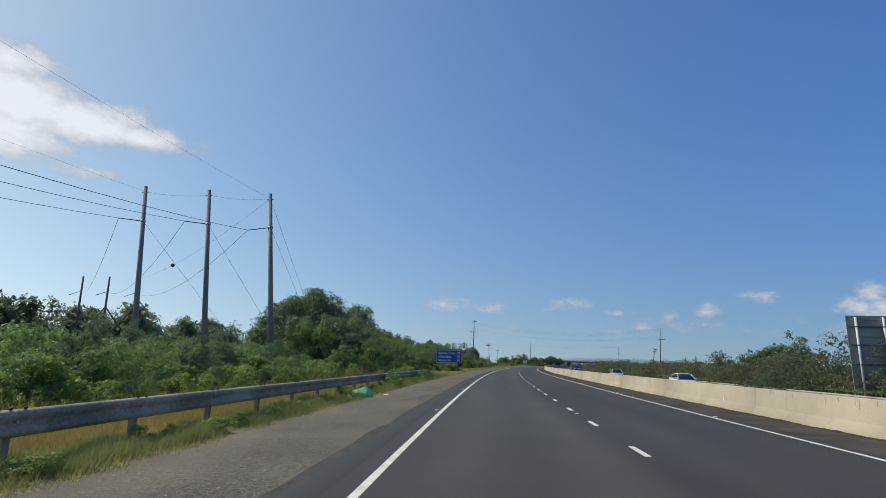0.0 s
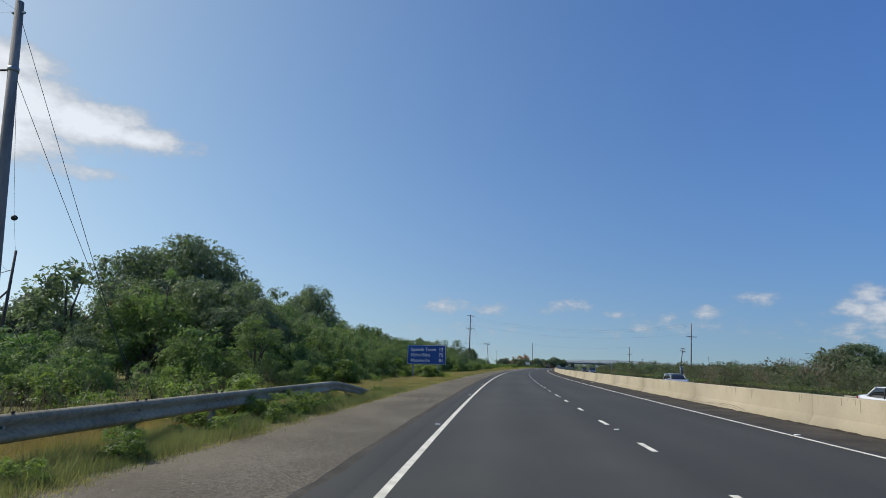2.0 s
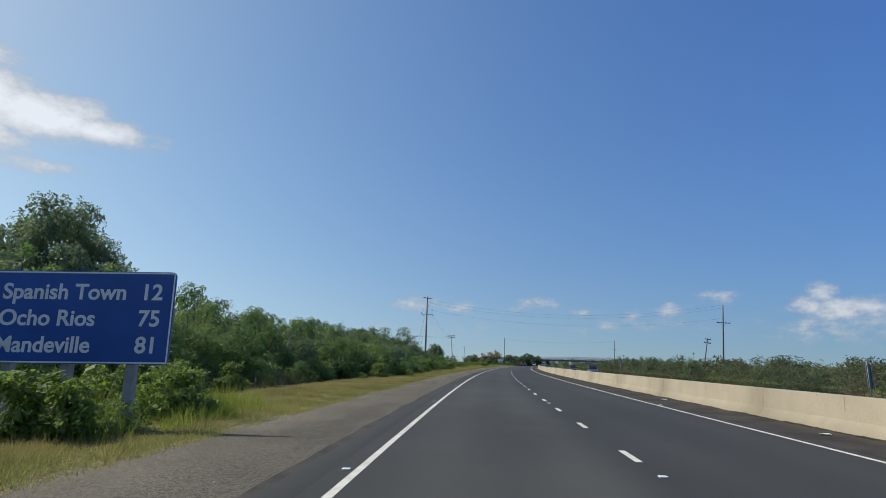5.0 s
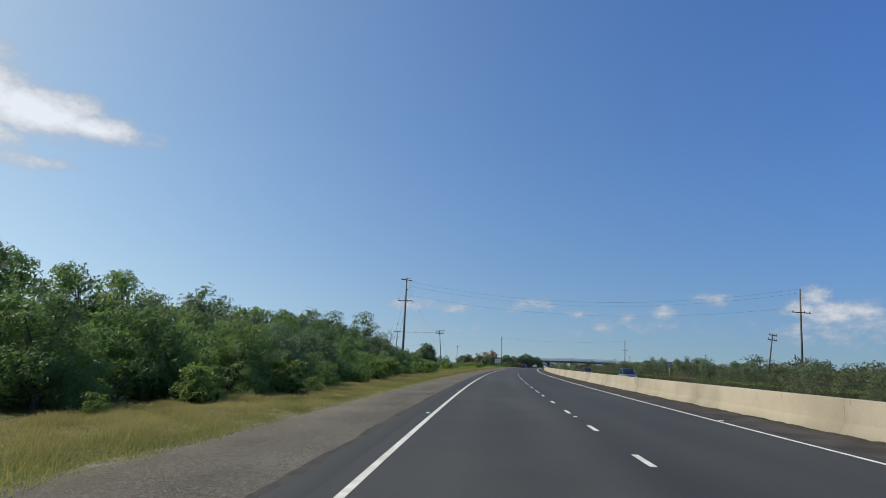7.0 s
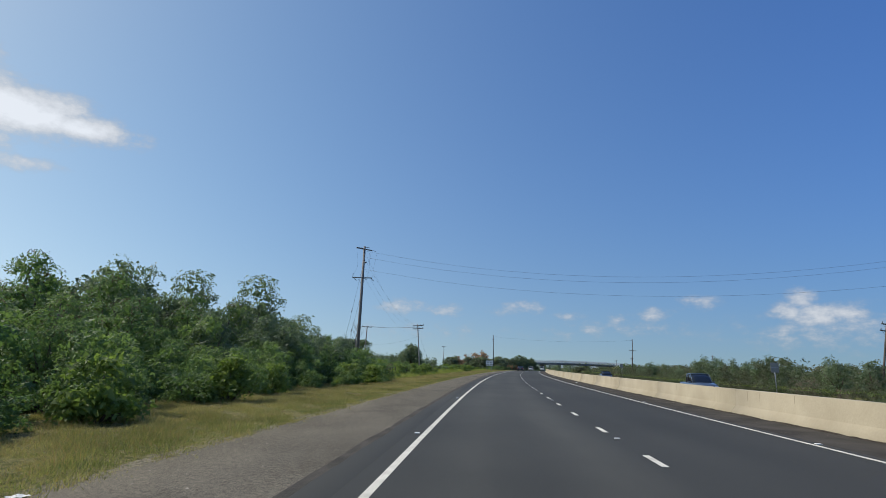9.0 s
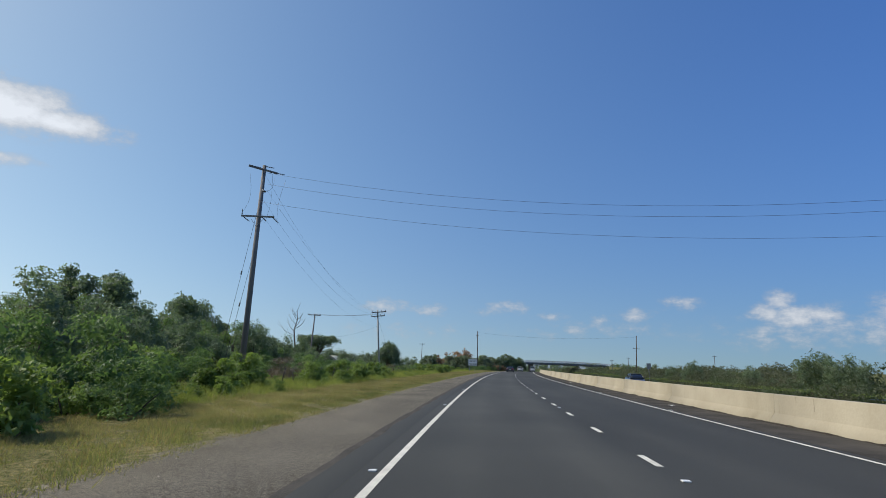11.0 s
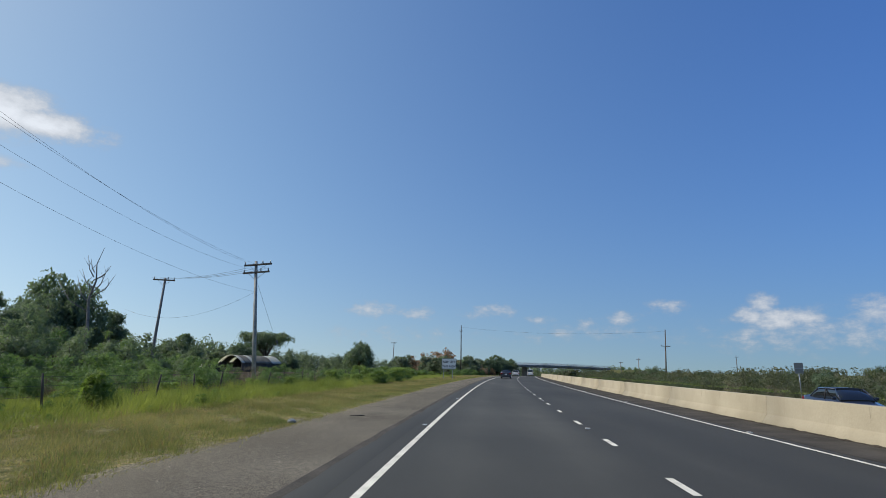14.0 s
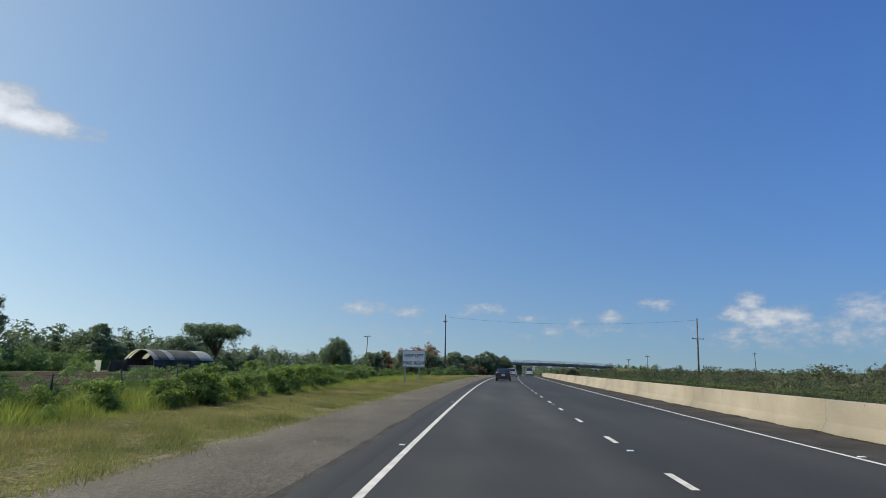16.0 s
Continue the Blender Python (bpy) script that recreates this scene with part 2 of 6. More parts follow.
stained(VERGE, (1.75, 1.55, 1.35), 19.0, 0.52, 0.62)
stained(VERGE, (0.55, 0.52, 0.45), 45.0, 0.50, 0.60)
WALL_DIRT = material("wall_foot_dirt", (0.030, 0.026, 0.021), (0.075, 0.065, 0.052), scale=2.5, rough=1.0, bump=0.8, bump_scale=25, fine=1.2, spec=0.05)
RUBBER_MARK = material("rubber_scuff", (0.13, 0.115, 0.085), (0.24, 0.21, 0.155), scale=3.0, rough=0.9, fine=0.5)
FRINGE = material("bleached_fringe", (0.11, 0.097, 0.066), (0.27, 0.24, 0.165), scale=3.0, rough=1.0, bump=0.8, bump_scale=30, fine=1.4, spec=0.05)
DRIP = material("drip_stain", (0.26, 0.224, 0.155), (0.345, 0.30, 0.21), scale=5.0, rough=0.95, fine=0.5, per_island=0.8)
PLOUGH = material("ploughed_soil", (0.042, 0.032, 0.022), (0.085, 0.066, 0.045), scale=0.4, rough=1.0, spec=0.05, bump=1.0, bump_scale=5, fine=0.8)
STEEL = material("galvanised_steel", (0.22, 0.24, 0.26), (0.42, 0.44, 0.46), scale=1.6, rough=0.5, metal=0.75, bump=0.08, bump_scale=20, fine=0.3)
RAIL_STEEL = material("weathered_rail_steel", (0.20, 0.185, 0.132), (0.41, 0.38, 0.28), scale=0.9, rough=0.78, spec=0.2, metal=0.0, bump=0.1, bump_scale=14, fine=0.4, per_object=0.3)
RAIL_POST = material("grey_post_steel", (0.16, 0.15, 0.125), (0.26, 0.245, 0.205), scale=2.0, rough=0.7, metal=0.1, fine=0.3)
POST_WOOD = material("creosoted_timber", (0.050, 0.045, 0.040), (0.115, 0.10, 0.085), scale=3.0, rough=0.9, bump=0.5, bump_scale=18, fine=0.5, stretch=(1, 1, 0.12), spec=0.1)
POLE_WOOD = material("weathered_pole", (0.16, 0.15, 0.145), (0.30, 0.28, 0.26), scale=2.2, rough=0.85, bump=0.35, bump_scale=25, fine=0.35, stretch=(1, 1, 0.08), per_object=0.4)
POLE_GREY = material("grey_pole", (0.14, 0.133, 0.13), (0.26, 0.245, 0.235), scale=2.2, rough=0.9, bump=0.35, bump_scale=25, fine=0.35, stretch=(1, 1, 0.08), per_object=0.3)
POLE_DARK = material("dark_pole", (0.07, 0.060, 0.052), (0.15, 0.125, 0.105), scale=2.2, rough=0.9, bump=0.35, bump_scale=25, fine=0.35, stretch=(1, 1, 0.08), per_object=0.4)
WIRE = plain("wire", (0.05, 0.05, 0.055), 0.5, 0.3)
INSULATOR = plain("insulator", (0.10, 0.11, 0.12), 0.3)
SIGN_BLUE = material("blue_sign_sheeting", (0.014, 0.072, 0.30), (0.022, 0.098, 0.39), scale=0.8, rough=0.42, fine=0.1)
SIGN_WHITE = material("white_sign_sheeting", (0.70, 0.71, 0.72), (0.82, 0.83, 0.84), scale=1.2, rough=0.5, fine=0.1)
SIGN_BLACK = plain("black_lettering", (0.02, 0.02, 0.022), 0.6)
SIGN_BACK = material("aluminium_sign_back", (0.215, 0.215, 0.21), (0.32, 0.32, 0.31), scale=0.7, rough=0.6, metal=0.2, fine=0.2)
# darker than the sign back: the ribs' shade is put into this tone
RIB_DARK = material("shaded_sign_channel", (0.10, 0.105, 0.11), (0.17, 0.175, 0.18), scale=1.5, rough=0.6, metal=0.3, fine=0.2)
STEEL_PALE = material("pale_galvanised_tube", (0.42, 0.43, 0.42), (0.58, 0.585, 0.57), scale=2.0, rough=0.6, metal=0.15, fine=0.2)
BARK = material("bark", (0.07, 0.055, 0.040), (0.17, 0.14, 0.11), scale=2.5, rough=0.95, bump=0.8, bump_scale=14, fine=0.5, stretch=(1, 1, 0.3))
DEAD_WOOD = material("bleached_dead_wood", (0.13, 0.12, 0.11), (0.26, 0.24, 0.22), scale=2.0, rough=0.9, bump=0.5, bump_scale=16, fine=0.4)
LEAF_SCRUB = leafage("scrub_leaves", (0.100, 0.172, 0.062), (0.192, 0.268, 0.098), sheer=0.45, island=0.5)
LEAF_BRIGHT = leafage("bright_leaves", (0.115, 0.175, 0.046), (0.225, 0.295, 0.080), sheer=0.5, island=0.5)
LEAF_DARK = leafage("dark_leaves", (0.112, 0.158, 0.104), (0.178, 0.228, 0.136), rough=0.5, sheer=0.46, island=0.5)
LEAF_GREY = leafage("dusty_leaves", (0.086, 0.096, 0.057), (0.138, 0.143, 0.086), sheer=0.5, island=0.4)
LEAF_HEDGE = leafage("hedge_leaves", (0.078, 0.106, 0.057), (0.134, 0.160, 0.086), sheer=0.5, island=0.4)
LEAF_DRY = leafage("dry_pods", (0.085, 0.060, 0.034), (0.17, 0.12, 0.065), sheer=0.2)
LEAF_ORANGE = leafage("orange_leaves", (0.24, 0.145, 0.09), (0.40, 0.26, 0.17), sheer=0.4)
# distant leaves greyed and evened out: the haze of distance is in their colour
LEAF_FAR = leafage("hazed_woodland_leaves", (0.118, 0.152, 0.112), (0.176, 0.214, 0.146), sheer=0.5, island=0.4)
LEAF_TWIG = leafage("dry_twigs", (0.12, 0.095, 0.065), (0.20, 0.16, 0.11), sheer=0.25)
TWIG = leafage("dry_twigs", (0.10, 0.078, 0.055), (0.24, 0.19, 0.13), rough=0.9, sheer=0.1, island=0.8)
GRASS_DRY = leafage("dry_grass", (0.185, 0.186, 0.070), (0.42, 0.355, 0.17), rough=0.7, sheer=0.48, island=0.6)
GRASS_GREEN = leafage("green_grass", (0.110, 0.150, 0.048), (0.225, 0.260, 0.090), rough=0.6, sheer=0.48, island=0.5)
GRASS_WEED = leafage("dull_weed_grass", (0.100, 0.124, 0.050), (0.235, 0.245, 0.105), rough=0.65, sheer=0.45, island=0.6)
GRASS_OLIVE = leafage("olive_grass", (0.175, 0.182, 0.064), (0.330, 0.305, 0.125), rough=0.7, sheer=0.48, island=0.5)
GRASS_BRIGHT = leafage("lush_grass", (0.150, 0.190, 0.038), (0.325, 0.345, 0.088), rough=0.6, sheer=0.48, island=0.5)
GRASS_STRAW = leafage("straw_grass", (0.26, 0.215, 0.095), (0.42, 0.34, 0.17), rough=0.7, sheer=0.45, island=0.6)
GRASS_RUSSET = leafage("russet_grass", (0.24, 0.165, 0.080), (0.42, 0.30, 0.15), rough=0.75, sheer=0.4, island=0.6)
GRASS_GOLD = leafage("golden_grass", (0.21, 0.150, 0.055), (0.34, 0.25, 0.095), rough=0.7, sheer=0.3)

# ---- the road's line ----
ROAD_S = np.arange(-120.0, 1400.0, 1.0)
_k = np.maximum(6.743e-4 - 0.1617e-6 * (ROAD_S - 165) - 0.5824e-8 * (ROAD_S - 165) ** 2, 0)
_k[ROAD_S < -60] = 0
_psi = np.cumsum(_k)
_psi -= np.interp(0, ROAD_S, _psi)
_rx, _ry = np.cumsum(np.sin(_psi)), np.cumsum(np.cos(_psi))
_rx -= np.interp(0, ROAD_S, _rx)
_ry -= np.interp(0, ROAD_S, _ry)
WALL_D = 9.35  # near foot of the median wall
LOW = -0.75  # the other carriageway lies lower


def grade(s):
    """Height of the road: level, then falling towards the bridge."""
    s = np.asarray(s, float)
    f = np.clip(s - 265, 0, 260)
    return -3.6e-5 * f ** 2 - 0.0187 * np.clip(s - 525, 0, 200)


def turn(s):
    return float(np.interp(s, ROAD_S, _psi))


def at(s, d, z=0.0):
    """World place of the point s metres along the left edge line, d metres right of it, z above the road."""
    p = np.interp(s, ROAD_S, _psi)
    return np.stack(np.broadcast_arrays(np.interp(s, ROAD_S, _rx) + d * np.cos(p), np.interp(s, ROAD_S, _ry) - d * np.sin(p), grade(s) + z), -1)


def spot(s, d, z=0.0, spin=0.0, lean=0.0, tilt=0.0):
    """Pose at (s, d): x across the road to the right, y along it."""
    x, y, h = at(s, d, z)
    return pose(x, y, h, lean, tilt, -math.degrees(turn(s)) + spin)


def along_across(x, y):
    s = np.array(y, float)
    for _ in range(6):
        a, b, p = np.interp(s, ROAD_S, _rx), np.interp(s, ROAD_S, _ry), np.interp(s, ROAD_S, _psi)
        s = s + (x - a) * np.sin(p) + (y - b) * np.cos(p)
    return s, (x - a) * np.cos(p) - (y - b) * np.sin(p)


def mesh_from(name, verts, faces, mat=None, smooth=False):
    """faces: an array of quads or triangles."""
    verts, faces = np.asarray(verts, np.float32), np.asarray(faces, np.int32)
    k = faces.shape[1]
    me = bpy.data.meshes.new(name)
    me.vertices.add(len(verts))
    me.vertices.foreach_set("co", verts.ravel())
    me.loops.add(faces.size)
    me.loops.foreach_set("vertex_index", faces.ravel())
    me.polygons.add(len(faces))
    me.polygons.foreach_set("loop_start", np.arange(0, faces.size, k, dtype=np.int32))
    if smooth:
        me.polygons.foreach_set("use_smooth", np.ones(len(faces), bool))
    me.update(calc_edges=True)
    me.validate()
    if mat:
        me.materials.append(mat)
    return me


def sweep(name, stations, profile, mat, closed=False):
    """A strip along the road: profile points (d, z) at each station s."""
    n = len(profile)
    v = np.concatenate([at(s, np.array([p[0] for p in profile]), np.array([p[1] for p in profile])) for s in stations])
    f = []
    for i in range(len(stations) - 1):
        for j in range(n if closed else n - 1):
            a, b = i * n + j, i * n + (j + 1) % n
            f.append((a, b, b + n, a + n))
    f = np.array(f)[:, ::-1]
    return mesh_from(name, v, f, mat)


def setting(name, me, label, category):
    return tagged(new(name, me), label, category, kind="structure")


def part(name, bm, mat, parent, label="", m=None):
    """Links a bmesh (or a mesh) as one mesh object under a thing."""
    if isinstance(bm, bmesh.types.BMesh):
        me = bpy.data.meshes.new(name)
        bmesh.ops.recalc_face_normals(bm, faces=bm.faces[:])
        bm.to_mesh(me)
        bm.free()
    else:
        me = bm
    if mat and not me.materials:
        me.materials.append(mat)
    ob = new(name, me)
    ob.parent = parent
    if m is not None:
        ob.matrix_basis = m
    if label:
        ob["label"] = label
    return ob


def thing(name, m, label, category, group="", kind=""):
    ob = tagged(new(name), label, category, group, kind)
    ob.empty_display_size = 0.2
    ob.matrix_basis = m
    return ob


def box(bm, x0, x1, y0, y1, z0, z1, bevel=0.0):
    vs = [bm.verts.new((x, y, z)) for z in (z0, z1) for y in (y0, y1) for x in (x0, x1)]
    fs = [bm.faces.new([vs[i] for i in q]) for q in ((0, 2, 3, 1), (4, 5, 7, 6), (0, 1, 5, 4), (2, 6, 7, 3), (0, 4, 6, 2), (1, 3, 7, 5))]
    if bevel:
        es = {e for f in fs for e in f.edges}
        bmesh.ops.bevel(bm, geom=list(es), offset=bevel, segments=2, affect="EDGES", profile=0.6)
    return bm


def boxed(*a, bevel=0.0):
    return box(bmesh.new(), *a, bevel=bevel)


def tube(bm, pts, radii, sides=8, cap=True):
    """A tapered round bar through the points."""
    pts = [Vector(p) for p in pts]
    if isinstance(radii, (int, float)):
        radii = [radii] * len(pts)
    rings = []
    for i, p in enumerate(pts):
        t = (pts[min(i + 1, len(pts) - 1)] - pts[max(i - 1, 0)]).normalized()
        u = t.orthogonal().normalized() if i == 0 else (u - t * u.dot(t)).normalized()
        w = t.cross(u)
        rings.append([bm.verts.new(p + (u * math.cos(k) + w * math.sin(k)) * radii[i]) for k in (2 * math.pi * j / sides for j in range(sides))])
    for a, b in zip(rings, rings[1:]):
        for j in range(sides):
            f = bm.faces.new((a[j], a[(j + 1) % sides], b[(j + 1) % sides], b[j]))
            f.smooth = True
    if cap:
        bm.faces.new(rings[0][::-1])
        bm.faces.new(rings[-1])
    return bm


def tubed(pts, radii, sides=8):
    return tube(bmesh.new(), pts, radii, sides)


# ---- ground, roads, wall ----
def ground_sheet():
    def steps(lo, hi, near, far0, far1):
        mid = list(np.arange(lo, hi + near / 2, near))
        out, a, g = [], mid[-1], near
        while a < far1:
            g *= 1.35
            a += g
            out.append(a)
        inn, a, g = [], mid[0], near
        while a > far0:
            g *= 1.35
            a -= g
            inn.append(a)
        return np.array(inn[::-1] + mid + out)

    X, Y = steps(-70, 140, 1.6, -4200, 4200), steps(-30, 560, 2.0, -900, 4600)
    gx, gy = np.meshgrid(X, Y)
    s, d = along_across(gx.ravel(), gy.ravel())
    z = grade(np.clip(s, -100, 800))
    wob = np.array([noise.noise((a * 0.13, b * 0.13, 0.0)) for a, b in zip(gx.ravel(), gy.ravel())]) * 0.16
    edge = np.clip((-d - 6) / 5, 0, 1)
    far_right = np.clip((d - 23) / 5, 0, 1)
    z += np.where(d < 0, wob * edge - 0.02, 0) + np.where(d > 9.8, np.clip((9.8 - d) * 0.5, LOW - 0.12, 0), 0) + wob * far_right
    z -= np.where((d > -3.2) & (d < 9.8), 0.05, 0) + np.where((d > -9.2) & (d <= -3.2), 0.06, 0)
    # a shallow ditch behind the rail at the start
    z -= 0.35 * np.exp(-((d + 9.0) / 2.2) ** 2) * np.clip((44 - s) / 12, 0, 1)
    # embankment that carries the bridge's right end
    q = at(528, 51.5)
    r = np.hypot((gx.ravel() - q[0]) / 15, (gy.ravel() - q[1]) / 15)
    z += np.where(d > 22, 5.2 * np.clip(1.45 - r, 0, 1) ** 0.9, 0)
    n, m = len(X), len(Y)
    i = (np.arange(m - 1)[:, None] * n + np.arange(n - 1)[None]).ravel()
    return mesh_from("ground", np.stack([gx.ravel(), gy.ravel(), z], -1), np.stack([i, i + 1, i + 1 + n, i + n], -1), SOIL, True)


setting("ground", ground_sheet(), "dry grassy ground beside the highway", "ground")
RS = list(np.arange(-60, 700, 4.0))
setting("road", sweep("road", RS, [(d, 0.0) for d in (-0.35, 0.3, 0.7, 1.1, 1.5, 2.1, 2.6, 3.0, 3.4, 3.9, 4.5, 4.9, 5.3, 5.8, 6.4, 6.8, 7.2, 7.7, 8.5)] + [(WALL_D + 0.1, -0.01)], ASPHALT), "smooth dark asphalt carriageway with white lane lines", "road")
road = bpy.data.objects["road"]


def lane_tones(me, n):
    """How much paler each strip of the surface is: the left lane more than the right one."""
    d = np.tile([-0.35, 0.3, 0.7, 1.1, 1.5, 2.1, 2.6, 3.0, 3.4, 3.9, 4.5, 4.9, 5.3, 5.8, 6.4, 6.8, 7.2, 7.7, 8.5, WALL_D + 0.1], n)
    path = sum(k * np.exp(-((d - c) / 0.45) ** 2) for c, k in ((1.05, 1.0), (2.95, 0.9), (4.9, 0.5), (6.8, 0.45)))
    a = me.attributes.new("band_tone", "FLOAT", "POINT")
    a.data.foreach_set("value", (path + 0.80 * (d < 3.9)).astype(np.float32))


lane_tones(road.data, len(RS))


def ragged_apron():
    """Outer edge of the new surface, laid unevenly over the old shoulder."""
    st = np.arange(-60, 560, 0.4)
    rag = np.array([noise.noise((s * 0.5, 1.0, 0.0)) * 0.07 + noise.noise((s * 2.3, 5.0, 0.0)) * 0.03 for s in st])
    v = np.concatenate([at(s, np.array([-0.84 + r, -0.81 + r, -0.35]), np.array([-0.02, 0.001, 0.001])) for s, r in zip(st, rag)])
    i = (np.arange(len(st) - 1)[:, None] * 3 + np.arange(2)[None]).ravel()
    return mesh_from("road_edge", v, np.stack([i, i + 3, i + 4, i + 1], -1), ASPHALT)


def worn_band():
    """Thin worn band between the new surface and the old shoulder."""
    st = np.arange(-60, 560, 0.4)
    rag = np.array([noise.noise((s * 0.4, 31.0, 0.0)) * 0.09 + noise.noise((s * 1.9, 25.0, 0.0)) * 0.05 for s in st])
    v = np.concatenate([at(s, np.array([-0.98 + r, -0.45]), np.array([-0.0035, -0.002])) for s, r in zip(st, rag)])
    i = np.arange(len(st) - 1) * 2
    return mesh_from("worn_band", v, np.stack([i, i + 2, i + 3, i + 1], -1), WORN)


setting("worn_band", worn_band(), "worn grey band where the asphalt thins out", "road edge")
setting("road_edge", ragged_apron(), "uneven edge of the dark asphalt surface", "road edge")


def ragged_shoulder():
    """Old shoulder with a broken outer edge."""
    st = np.arange(-60, 560, 0.6)
    rag = np.array([noise.noise((s * 0.35, 7.0, 0.0)) * 0.22 + noise.noise((s * 1.7, 3.0, 0.0)) * 0.12 for s in st])
    v = np.concatenate([at(s, np.array([-3.62 + r, -3.55 + r, -2.0, -0.45]), np.array([-0.06, 0.0, -0.004, -0.006])) for s, r in zip(st, rag)])
    i = np.arange(len(st) - 1)[:, None] * 4 + np.arange(3)[None]
    i = i.ravel()
    return mesh_from("shoulder", v, np.stack([i, i + 4, i + 5, i + 1], -1), SHOULDER)


setting("shoulder", ragged_shoulder(), "worn brown-grey chip-seal hard shoulder", "road shoulder")


def verge_sheet():
    """Lumpy turf whose ragged lip meets the shoulder."""
    st, dd = np.arange(-30, 400, 0.22), np.concatenate([[-8.9], np.arange(-8.4, -5.0, 0.22), np.arange(-5.0, -3.25, 0.10)])
    S, D = [q.ravel() for q in np.meshgrid(st, dd, indexing="ij")]
    lump = np.array([noise.noise((a * 1.1, b * 1.4, 3.0)) * 0.6 + noise.noise((a * 3.7, b * 3.9, 9.0)) * 0.5 for a, b in zip(S, D)])
    rag = np.array([noise.noise((a * 0.45, 17.0, 0.0)) * 0.16 + noise.noise((a * 2.3, 13.0, 0.0)) * 0.13 for a in st]).repeat(len(dd))
    z = 0.012 + lump * np.interp(D, [-8.9, -5, -3.9, -3.25], [0.05, 0.045, 0.03, 0.012]) - np.clip((D + 3.62 + rag) * 0.14, 0, 1)
    m = len(dd)
    i = (np.arange(len(st) - 1)[:, None] * m + np.arange(m - 1)[None]).ravel()
    me = mesh_from("verge", at(S, D, z), np.stack([i, i + m, i + m + 1, i + 1], -1), VERGE, True)
    me.materials.append(FRINGE)
    me.polygons.foreach_set("material_index", (D[i] > -3.72 - rag[i] * 0.9 + lump[i] * 0.14).astype(np.int32))
    return me


setting("verge", verge_sheet(), "lumpy dry grassy verge beside the shoulder", "verge")
setting("dust_strip", sweep("dust_strip", RS, [(7.98, 0.002), (8.6, 0.004), (WALL_D + 0.06, 0.006)], DUST), "dusty strip of grit along the foot of the median wall", "road edge")
setting("far_carriageway", sweep("far_carriageway", RS, [(12.4, LOW - 0.2), (12.45, LOW), (22.6, LOW), (22.7, LOW - 0.2)], ASPHALT), "asphalt carriageway for oncoming traffic", "road")
LINE_Z = 0.004
setting("edge_line_1", sweep("edge_line", RS, [(-0.058, LINE_Z), (0.058, LINE_Z)], PAINT), "continuous white painted edge line", "road marking")
setting("edge_line_2", sweep("edge_line", RS, [(7.66, LINE_Z), (7.76, LINE_Z)], PAINT), "continuous white painted edge line", "road marking")
setting("edge_line_3", sweep("edge_line", RS, [(13.6, LOW + LINE_Z), (13.72, LOW + LINE_Z)], PAINT), "continuous white painted edge line", "road marking")
DASH, DASH0 = 4.2828, 1.346
_bm = bmesh.new()
bmesh.ops.create_grid(_bm, x_segments=1, y_segments=2, size=0.5)
bmesh.ops.scale(_bm, vec=(0.112, 1.08, 1), verts=_bm.verts[:])
dash_mesh = bpy.data.meshes.new("lane_dash")
_bm.to_mesh(dash_mesh)
_bm.free()
dash_mesh.materials.append(PAINT)
for i in range(-4, 98):
    ob = new("lane_dash", dash_mesh)
    ob.parent = road
    ob.matrix_basis = spot(DASH0 + DASH * i, 3.96, LINE_Z)
_bm = boxed(-0.055, 0.055, -0.05, 0.05, 0, 0.018, bevel=0.006)
stud_mesh = bpy.data.meshes.new("road_stud")
_bm.to_mesh(stud_mesh)
_bm.free()
stud_mesh.materials.append(plain("white_stud", (0.75, 0.75, 0.72), 0.35))
for i in range(-1, 26):
    for d in (-0.17, 3.96, 7.86):
        tagged(new("road_stud", stud_mesh), "small white raised reflective road stud", "road stud", "road studs").matrix_basis = spot(DASH0 + DASH * (3 * i + 3.62), d, 0.001)


def median_wall():
    wall = tagged(new("median_wall"), "cream concrete median wall of cast segments", "barrier wall", kind="structure")
    seg = 9.0
    prof = [(0.0, -0.05), (0.0, 0.06), (0.14, 0.265), (0.155, 0.285), (0.185, 0.775), (0.20, 0.79), (0.40, 0.79), (0.415, 0.775), (0.46, LOW - 0.2)]
    for i in range(-4, 42):
        s0, s1 = i * seg + 0.004, (i + 1) * seg - 0.004
        st = [s0, s0 * 0.67 + s1 * 0.33, s0 * 0.33 + s1 * 0.67, s1]
        me = sweep("wall_segment", st, [(WALL_D + d, z) for d, z in prof], CONCRETE)
        bm = bmesh.new()
        bm.from_mesh(me)
        bm.verts.ensure_lookup_table()
        n = len(prof)
        bm.faces.new([bm.verts[j] for j in range(n)])
        bm.faces.new([bm.verts[3 * n + j] for j in range(n)][::-1])
        part("wall_segment", bm, CONCRETE, wall)
        bpy.data.meshes.remove(me)


median_wall()


def on_wall(s, z, off=0.004):
    """A place on the sloping foot or the face of the median wall."""
    return at(s, WALL_D + float(np.interp(z, [0.06, 0.265, 0.285, 0.775], [0.0, 0.14, 0.155, 0.185])) - off, z)


